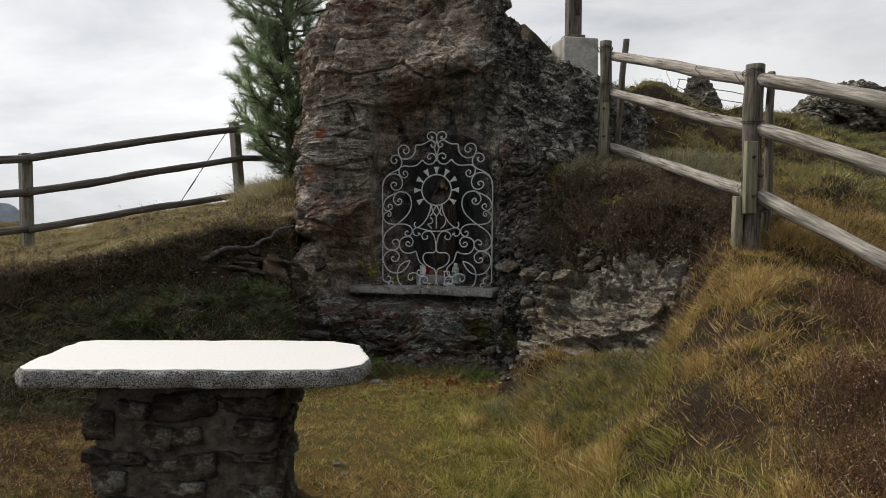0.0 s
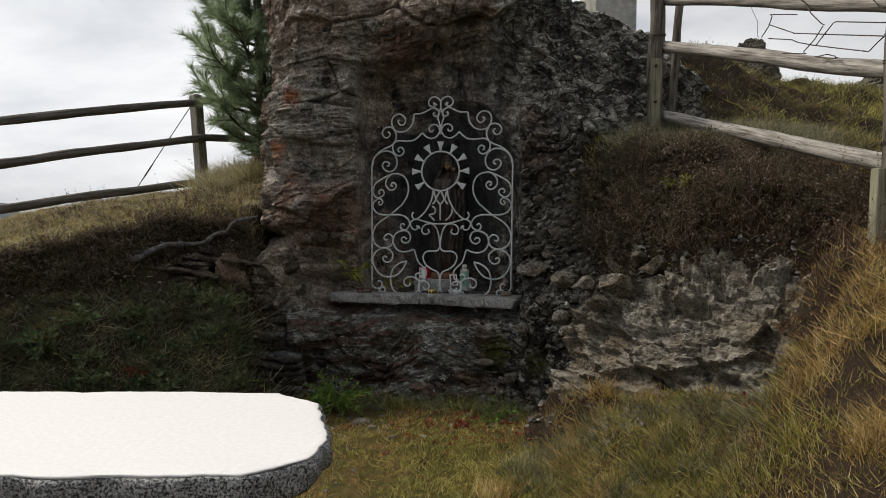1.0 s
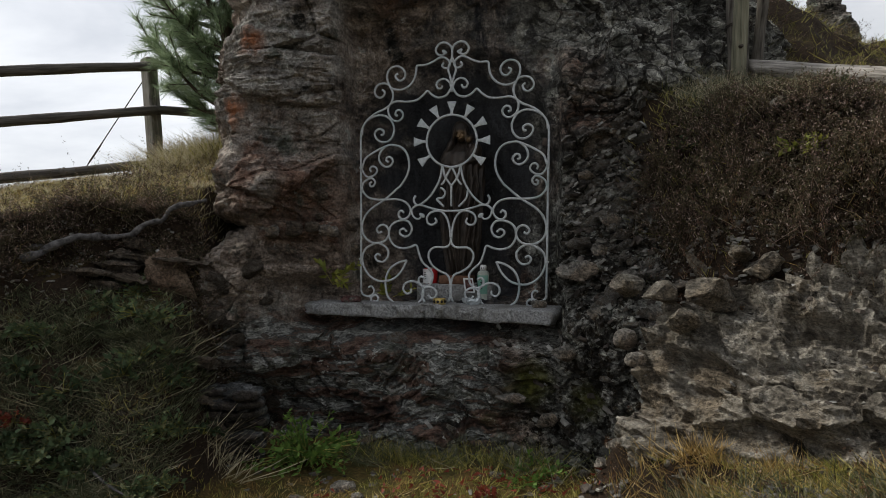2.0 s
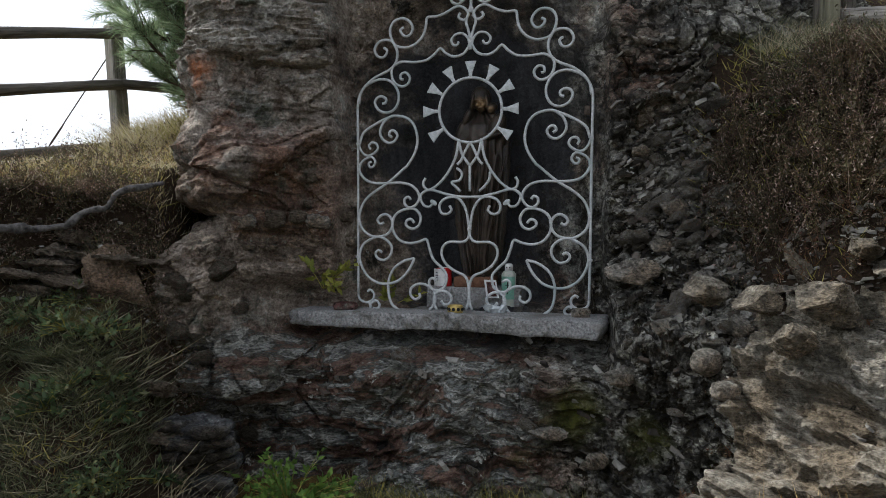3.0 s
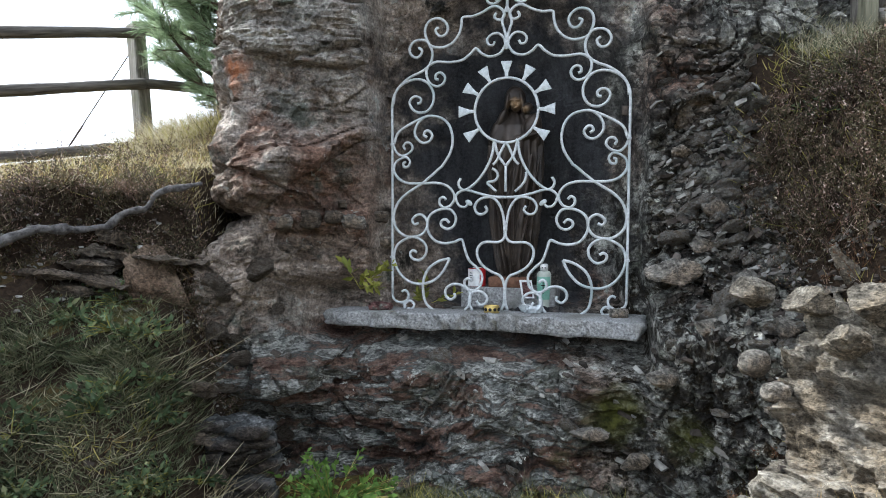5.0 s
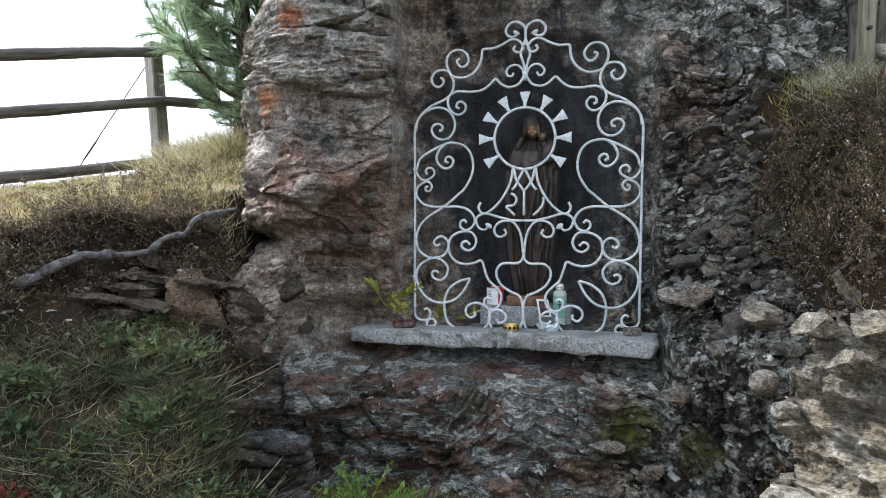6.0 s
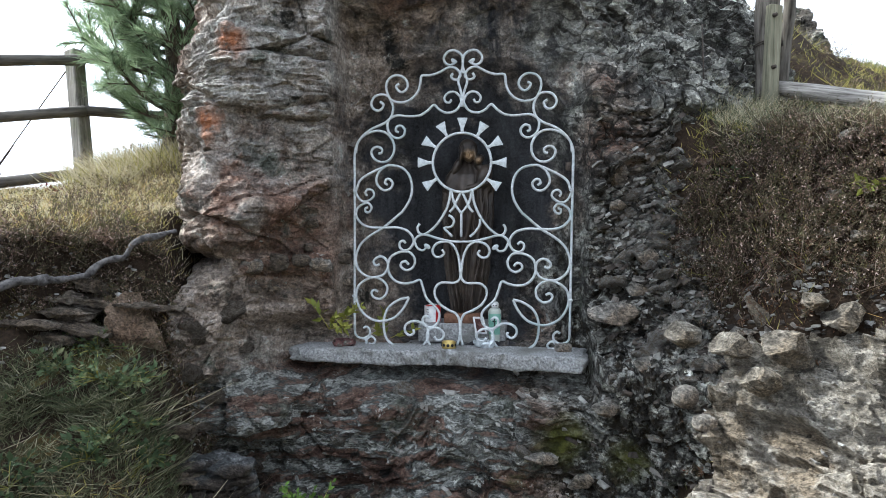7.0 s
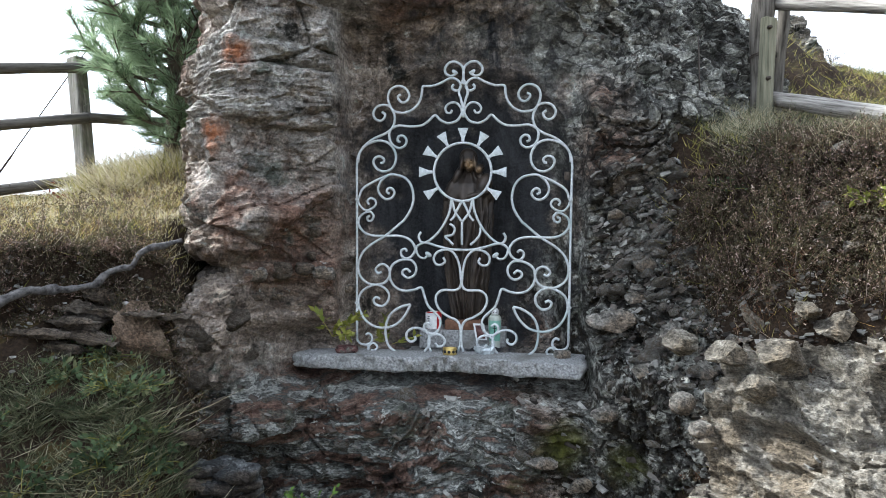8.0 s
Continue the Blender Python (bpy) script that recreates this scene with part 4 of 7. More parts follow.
BOULDER, ROCK_AT, ROCK_OUT, IN_NICHE = build_boulder()


def chip_block(rng, n):
    """Angular slabs: unit boxes with pulled corners, n x 8 x 3, and their triangles."""
    c = np.array([(x, y, z) for x in (-1, 1) for y in (-1, 1) for z in (-1, 1)], float)
    v = c[None] * rng.uniform(0.45, 1.0, (n, 8, 3))
    f = np.array([(0, 1, 3), (0, 3, 2), (4, 6, 7), (4, 7, 5), (0, 4, 5), (0, 5, 1), (2, 3, 7), (2, 7, 6), (0, 2, 6), (0, 6, 4), (1, 5, 7), (1, 7, 3)])
    return v, f


def turned(v, rng, dip, amount):
    """Turn each slab so that it lies along the bedding, with some scatter."""
    n = len(v)
    z = np.asarray(dip, float)[None] + rng.normal(size=(n, 3)) * amount
    z /= np.linalg.norm(z, axis=1, keepdims=True)
    x = np.cross(z, rng.normal(size=(n, 3)))
    x /= np.linalg.norm(x, axis=1, keepdims=True)
    y = np.cross(z, x)
    return v[:, :, :1] * x[:, None] + v[:, :, 1:2] * y[:, None] + v[:, :, 2:] * z[:, None]


def face_chips(name, label, weight, n, sizes, dip, seed, mat, sink=0.15, at=None, out=None, host=None):
    """Broken slabs standing out of the rock face, where weight says."""
    rng = np.random.default_rng(seed)
    at, out = (ROCK_AT, ROCK_OUT) if at is None else (at, out)
    pr = np.clip(weight, 0, None) * (out[:, 1] < 0.5)
    pick = rng.choice(len(at), n, p=pr / pr.sum())
    size = np.exp(rng.uniform(math.log(sizes[0]), math.log(sizes[1]), n))
    v, f = chip_block(rng, n)
    v = v * np.stack([size, size * rng.uniform(0.6, 1.0, n), size * rng.uniform(0.22, 0.5, n)], 1)[:, None]
    v = turned(v, rng, dip, 0.28) + (at[pick] - out[pick] * (size * sink)[:, None])[:, None]
    f = (f[None] + 8 * np.arange(n)[:, None, None]).reshape(-1, 3)
    ob = tagged(new(name, mesh(name, v.reshape(-1, 3), f, MAT[mat])), label, kind="stuff")
    ob.parent = host or BOULDER


def single_stones(name, weight, n, sizes, dip, seed, mat):
    """Stones that can be told apart, each a part of the boulder."""
    rng = np.random.default_rng(seed)
    pr = np.clip(weight, 0, None) * (ROCK_OUT[:, 1] < 0.5)
    pick = rng.choice(len(ROCK_AT), n, p=pr / pr.sum())
    shapes = []
    for k in range(12):
        bm = bmesh.new()
        bmesh.ops.create_icosphere(bm, subdivisions=2, radius=1.0)
        cut = random.Random(500 + k)
        planes = [(Vector((cut.gauss(0, 1), cut.gauss(0, 1), cut.gauss(0, 1))).normalized(), cut.uniform(0.5, 0.8)) for _ in range(9)]
        for w in bm.verts:  # a lump trimmed by flat breaks
            for nv, far in planes:
                w.co -= nv * max(w.co.dot(nv) - far, 0)
            w.co *= 1.25 + 0.12 * noise.noise(w.co * 3 + Vector((k * 7.1, 0, 0)))
        me = bpy.data.meshes.new(name)
        bm.to_mesh(me)
        bm.free()
        me.materials.append(MAT[mat])
        shapes.append(me)
    for k, i in enumerate(pick):
        sz = math.exp(rng.uniform(math.log(sizes[0]), math.log(sizes[1])))
        ob = new(name, shapes[k % 12])
        ob.parent = BOULDER
        z = Vector(dip) + Vector(rng.normal(size=3) * 0.2)
        turn = z.to_track_quat("Z", "Y") @ Euler((0, 0, rng.uniform(0, 6.28))).to_quaternion()
        ob.matrix_basis = Matrix.LocRotScale(Vector(ROCK_AT[i] - ROCK_OUT[i] * sz * 0.15), turn, (sz, sz * rng.uniform(0.6, 0.9), sz * rng.uniform(0.4, 0.65)))


RX, RZ = ROCK_AT[:, 0], ROCK_AT[:, 2]
OPEN = (IN_NICHE < 0.05) * (np.abs(to_gate(ROCK_AT)[:, 0] * (to_gate(ROCK_AT)[:, 2] > -0.2)) > 0.6)
RUBBLE = sstep(0.5, 0.7, RX) * sstep(1.5, 1.2, RX) * sstep(2.3, 1.6, RZ) * OPEN
FOOT = sstep(0.98, 0.85, RZ) * sstep(-1.4, -1.2, RX) * (RX < 1.0)
face_chips("rubble", "small broken grey slabs on the rubbly shoulder", RUBBLE, 1900, (0.007, 0.034), (-0.5, 0.2, 1), 1, "chips", 0.3)
face_chips("rubble", "broken grey and brown slabs at the foot of the boulder", FOOT, 320, (0.008, 0.045), (0.55, 0.2, 1), 2, "chips", 0.35)
single_stones("stone", RUBBLE, 190, (0.02, 0.075), (-0.4, 0.2, 1), 4, "stone")
single_stones("stone", (RX < -1.12) * (RX > -1.62) * (RZ < 1.3) * (RZ > 0.25) * 1.0, 75, (0.03, 0.085), (0.15, 0.1, 1), 6, "bankrock")


def on_face(x, z):
    k = np.argmin((RX - x) ** 2 + (RZ - z) ** 2 + 9.0 * (ROCK_OUT[:, 1] > 0.3))
    return ROCK_AT[k]


SHOULDER = sstep(0.5, 0.75, RX) * (RZ > 1.55) * sstep(3.6, 3.2, RZ) * OPEN
face_chips("rubble", "pale grey flakes on the shoulder of the boulder", SHOULDER * sstep(0.7, 0.9, RX), 1800, (0.005, 0.018), (0.5, 0.2, 1), 7, "greychips", 0.75)
face_chips("rubble", "brown flakes beside the niche", SHOULDER * sstep(1.1, 0.8, RX), 500, (0.006, 0.024), (0.45, 0.2, 1), 8, "chips", 0.7)
single_stones("stone", FOOT, 45, (0.02, 0.07), (0.5, 0.2, 1), 5, "stone")


def slab_relief(p, dip, seed, amount=1.0):
    """Relief of broken pale slabs: stepped beds and angular faces."""
    b = np.asarray(dip, float) / np.linalg.norm(dip)
    warp = np.stack([fbm(p * 1.8, 3, seed + 1), fbm(p * 1.8, 3, seed + 2), fbm(p * 1.8, 3, seed + 3)], 1)
    q = p + 0.04 * warp
    s = q @ b
    at = lambda flat, tall: np.stack([q[:, 0] * flat, q[:, 1] * flat, s * tall], 1)
    big, eb, lb = facets(at(3.4, 8), seed + 5)
    mid, em, lm = facets(at(11, 26), seed + 8)
    loose = 0.35 + 0.65 * sstep(-0.25, 0.25, fbm(p * 1.9, 3, seed + 9))
    out = 0.06 * (big - 0.5) * sstep(0, 0.1, eb) + 0.06 * lb - 0.008 * sstep(0.05, 0, eb)
    out = out + loose * (0.040 * (mid - 0.5) * sstep(0, 0.06, em) + 0.036 * lm - 0.006 * sstep(0.06, 0, em))
    out = out + 0.012 * terrace(fbm(at(1.0, 7), 3, seed + 10), 5) + 0.008 * terrace(fbm(at(3, 26), 3, seed + 11), 4, 0.4)
    return amount * (out + 0.006 * fbm(p * 28, 2, seed + 12))


def lump(name, at, size, mat, seed, amp=0.35, label="", category="rock", group="", kind="", dip=(0.2, 0.1, 1), detail=5, turn=0, parent=None, basis=None, cube=0.45, slabs=0.0, cuts=0):
    """A rock: an icosphere with layered relief."""
    bm = bmesh.new()
    bmesh.ops.create_icosphere(bm, subdivisions=detail, radius=1.0)
    v = np.array([w.co[:] for w in bm.verts])
    n = v.copy()
    v = v / np.maximum(np.abs(v).max(1, keepdims=True), 1e-6) * cube + v * (1 - cube)
    chop = np.random.default_rng(seed)
    for _ in range(cuts):  # flat breaks
        face = chop.normal(size=3)
        face /= np.linalg.norm(face)
        v = v - np.maximum(v @ face - chop.uniform(0.42, 0.75), 0)[:, None] * face
    s = np.asarray(size)
    c, sn = math.cos(radians(turn)), math.sin(radians(turn))
    v = v * s
    n = n / s
    n /= np.linalg.norm(n, axis=1, keepdims=True)
    rot = np.array([[c, -sn, 0], [sn, c, 0], [0, 0, 1]]) if basis is None else np.array(basis).T
    v, n = v @ rot.T, n @ rot.T
    k = 0.6 / max(size)
    v = v + n * (slab_relief(v, dip, seed, slabs) if slabs else rock_relief(v * k + seed * 3.7, 1, seed, dip) * amp / k)[:, None]
    for w, q in zip(bm.verts, v):
        w.co = q
    me = bpy.data.meshes.new(name)
    bm.to_mesh(me)
    bm.free()
    me.materials.append(mat)
    me.polygons.foreach_set("use_smooth", np.full(len(me.polygons), 3 < detail < 6 and not slabs and not cuts))
    ob = new(name, me)
    ob.location = at
    if parent:
        ob.parent = parent
    else:
        tagged(ob, label, category, group, kind)
    return ob


# larger blocks in the rubble beside the sill
for k, (x, z, w, h) in enumerate(((0.62, 1.22, 0.11, 0.07), (0.84, 1.18, 0.09, 0.06), (0.74, 1.33, 0.07, 0.05), (0.92, 1.02, 0.07, 0.05), (0.66, 1.02, 0.06, 0.04), (0.80, 1.50, 0.06, 0.05), (0.68, 1.92, 0.045, 0.09), (0.66, 1.74, 0.05, 0.04), (0.52, 0.80, 0.08, 0.045), (0.25, 0.55, 0.06, 0.04), (0.45, 0.42, 0.07, 0.05))):
    lump("stone", on_face(x, z) - (0, 0.01, 0), (w * 1.3, 0.08, h * 1.3), MAT["stone"], 440 + k, 0.35, detail=5, turn=23 * (k % 5) - 40, parent=BOULDER, cube=0.3, cuts=16, dip=(0.6, 0.1, 1))
# a course of paler blocks and quartz bits in the stained face
for k in range(21):
    lump("stone", (-1.34 + 0.10 * (k % 3) + 0.02 * (k % 2), 6.56 + 0.03 * (k % 4), 0.25 + 0.055 * (k // 3)), (0.085, 0.08, 0.024), MAT["slate"], 420 + k, 0.7, detail=4, turn=17 * k, parent=BOULDER, cube=0.6)
for k, (x, z, w, h) in enumerate(((-1.12, 1.425, 0.05, 0.035), (-1.00, 1.43, 0.055, 0.045), (-0.885, 1.43, 0.045, 0.03), (-0.79, 1.425, 0.06, 0.035), (-0.69, 1.44, 0.045, 0.03), (-1.12, 1.29, 0.04, 0.018), (-1.03, 1.30, 0.032, 0.016), (-0.86, 1.50, 0.022, 0.022), (-0.83, 1.62, 0.03, 0.024), (-0.66, 1.33, 0.03, 0.022))):
    lump("stone", on_face(x, z + 0.008 * (k % 3)) - (0, 0.004, 0), (w, 0.04, h), MAT["bankrock" if k % 3 else "stone"], 400 + k, 0.8, detail=4, turn=13 * (k % 4) - 20, parent=BOULDER, cube=0.4)

# pale outcrop in the bank
TILTED = ((0.654, -0.756, 0), (0.469, 0.405, 0.784), (-0.59, -0.51, 0.62))  # a slab face leaning back out of the bank
OUTCROP = lump("rock_outcrop", (1.44, 5.70, 0.756), (0.76, 0.60, 0.25), MAT["outcrop"], 9, 0.6, "pale grey layered schist outcrop in the grassy bank", "rock", dip=(0.22, 0.1, 1), detail=7, basis=TILTED, cube=0.7, slabs=2.2)
lump("rock_outcrop", (3.38, 9.45, 3.16), (0.30, 0.24, 0.46), MAT["farrock"], 11, 0.7, "jagged grey rock on the crest of the hillside", "rock", detail=6, cube=0.0)
lump("rock_outcrop", (2.75, 9.4, 3.28), (0.42, 0.3, 0.24), MAT["farrock"], 14, 0.8, "low dark rock on the crest of the hillside", "rock", detail=6, cube=0.0)
lump("rock_outcrop", (5.8, 10.0, 3.25), (0.9, 0.5, 0.36), MAT["farrock"], 17, 0.8, "broad dark rock on the crest of the hillside", "rock", detail=6, cube=0.0)
lump("stone", (2.73, 7.07, 2.2), (0.16, 0.12, 0.09), MAT["stone"], 21, 0.6, "pale stone lying in the hillside grass", "stone", detail=4)
lump("stone", (0.735, 6.20, 0.927), (0.058, 0.05, 0.05), MAT["stone"], 23, 0.4, "pale rounded stone caught in the rubble", "stone", detail=4, cube=0.1)
lump("stone", (0.75, 6.06, 0.855), (0.05, 0.045, 0.036), MAT["stone"], 26, 0.5, "pale angular stone caught in the rubble", "stone", detail=4, cube=0.3)


def ground_chips(name, label, n, x, y, keep, sizes, dip, seed, mat, scatter_turn=0.35, thick=(0.22, 0.5)):
    """Broken stone lying in or on the ground, joined."""
    rng = np.random.default_rng(seed)
    px, py = rng.uniform(*x, n * 6), rng.uniform(*y, n * 6)
    ok = np.nonzero(rng.uniform(size=n * 6) < keep(px, py))[0][:n]
    at = ground_points(px[ok], py[ok])
    m = len(at)
    size = np.exp(rng.uniform(math.log(sizes[0]), math.log(sizes[1]), m))
    v, f = chip_block(rng, m)
    v = v * np.stack([size, size * rng.uniform(0.6, 1.0, m), size * rng.uniform(*thick, m)], 1)[:, None]
    v = turned(v, rng, dip, scatter_turn) + at[:, None]
    f = (f[None] + 8 * np.arange(m)[:, None, None]).reshape(-1, 3)
    ob = tagged(new(name, mesh(name, v.reshape(-1, 3), f, MAT[mat])), label, kind="stuff")
    ob.parent = GROUND


def on_turf(x, y):
    return tuple(ground_points(np.array([x]), np.array([y]))[0])


FACE = lambda a, b: (0.25 + 0.75 * sstep(-0.12, -0.03, b - BANK(a))) * sstep(-0.3, -0.2, b - BANK(a)) * sstep(0.10, 0.04, b - BANK(a))
ground_chips("rubble", "dark gravel and flakes in the crumbling face of the bank", 2600, (-3.2, -1.3), (5.6, 7.0), FACE, (0.003, 0.016), (0.2, 0, 1), 31, "chips")
ground_chips("rubble", "grey stones and grit between the heather and the outcrop", 2200, (0.5, 1.9), (5.2, 6.6), lambda a, b: (slab_patch(a, b)[0] < 0.6) * (ground_height(a, b) > 0.3) * (ground_height(a, b) < 1.5), (0.006, 0.026), (-0.3, 0, 1), 33, "chips")
ground_chips("rubble", "small stones lying in the grass", 260, (-1.6, 2.2), (3.6, 6.5), lambda a, b: (0.15 + (b > 5.4)) * (slab_patch(a, b)[0] < 0.3), (0.006, 0.028), (0, 0, 1), 34, "chips")
STONES = random.Random(77)
for k in range(100):  # stones that can be told apart under the heather and along the foot of the rock
    x, y = (STONES.uniform(0.66, 1.12), STONES.uniform(5.8, 6.35)) if k < 50 else (STONES.uniform(1.1, 1.55), STONES.uniform(5.85, 6.2)) if k < 74 else (STONES.uniform(-0.9, 1.0), STONES.uniform(5.9, 6.45))
    at = ground_points(np.array([x]), np.array([y]))[0]
    sz = STONES.uniform(0.02, 0.07) if k < 74 else STONES.uniform(0.02, 0.05)
    st = lump("stone", at, (sz, sz * STONES.uniform(0.6, 1), sz * STONES.uniform(0.4, 0.7)), MAT["stone"], 200 + k, 0.3, detail=4, turn=STONES.uniform(0, 180), parent=GROUND, cuts=9)
for k, (x, y, z, w, h) in enumerate(((1.05, 5.98, 1.20, 0.15, 0.08), (0.87, 6.04, 1.17, 0.07, 0.05), (1.28, 5.95, 1.30, 0.09, 0.06), (0.92, 5.92, 1.06, 0.09, 0.06), (0.76, 6.22, 1.20, 0.055, 0.045), (1.20, 6.02, 1.36, 0.06, 0.045))):
    lump("stone", (x, y + 0.03, z - 0.02), (w * 1.3, 0.12, h * 1.3), MAT["outcrop"], 460 + k, 0.35, detail=5, turn=31 * k, parent=GROUND, cube=0.4, cuts=14, dip=(0.5, -0.3, 1))
OUT_AT = np.array([v.co[:] for v in OUTCROP.data.vertices])
OUT_N = np.array([v.normal[:] for v in OUTCROP.data.vertices])
face_chips("rubble", "broken grey slabs on the outcrop", (OUT_N @ np.array(TILTED[2]) > 0.5) * 1.0, 420, (0.006, 0.020), (0.22, 0.1, 1), 41, "greychips", 0.3, OUT_AT, OUT_N, OUTCROP)
lump("stone", on_turf(-0.585, 6.23), (0.065, 0.05, 0.03), MAT["stone"], 301, 0.5, "flat grey stone lying in the turf", "stone", detail=4)
lump("stone", on_turf(-0.50, 6.10), (0.03, 0.025, 0.02), MAT["stone"], 302, 0.5, "small grey stone lying in the turf", "stone", detail=4)
lump("stone", on_turf(-0.56, 4.08), (0.025, 0.02, 0.016), MAT["stone"], 303, 0.5, "small pale stone in the worn turf", "stone", detail=4)
lump("stone", on_turf(-0.63, 4.22), (0.03, 0.022, 0.018), MAT["stone"], 304, 0.5, "small pale stone in the worn turf", "stone", detail=4)

# ================= stone slab under the gate =================
def rough_slab(outline, thick, mat, name, seed, rough=0.012, step=0.02):
    """A slab with a hewn edge: outline in its own plane, top at z = 0."""
    p = np.asarray(outline, float)
    ring = []
    for a, b in zip(p, np.roll(p, -1, 0)):
        k = max(2, int(np.linalg.norm(b - a) / step))
        ring += [a + (b - a) * t for t in np.linspace(0, 1, k, endpoint=False)]
    ring = np.array(ring)
    c = ring.mean(0)
    layers = [(0.0, 0.0), (0.25, 0), (0.5, 0), (0.72, 0), (0.9, 0), (0.985, 0), (1.0, 0.06), (1.004, 0.3), (1.0, 0.55), (0.995, 0.8), (0.985, 0.97), (0.8, 1.0), (0.0, 1.0)]
    v = []
    for s, d in layers:
        xy = c + (ring - c) * s
        v.append(np.column_stack([xy, np.full(len(xy), -thick * d)]))
    v = np.vstack(v)
    side = np.repeat([0, 0, 0.1, 0.1, 0.15, 0.4, 0.8, 1, 1, 1, 0.8, 0.5, 0.3], len(ring))
    nrm = np.column_stack([v[:, :2] - c, 0 * v[:, 0]])
    nrm /= np.linalg.norm(nrm, axis=1, keepdims=True) + 1e-9
    off = rough * side * (1.3 * fbm(v * 9 + seed, 3, seed) + 0.9 * fbm(v * 32 + seed, 2, seed + 4) + 0.5 * fbm(v * 85 + seed, 2, seed + 6))
    v = v + nrm * off[:, None]
    v[:, 2] += 0.35 * rough * fbm(v * 6 + seed, 3, seed + 9) * np.where(side > 0.25, 1.6, 0.3)
    return mesh(name, v, grid_faces(len(layers), len(ring), True), mat, True)


ledge = new("stone_ledge", rough_slab([(-0.885, -0.10), (-0.72, -0.17), (-0.2, -0.185), (0.30, -0.20), (0.625, -0.235), (0.635, 0.05), (0.4, 0.42), (-0.4, 0.42), (-0.74, 0.10)], 0.077, MAT["ledge"], "stone_ledge", 3, 0.023, 0.012))
ledge.matrix_basis = GATE @ pose(0, 0, -0.034)
tagged(ledge, "rough-hewn grey gneiss slab forming the sill of the niche", "ledge")

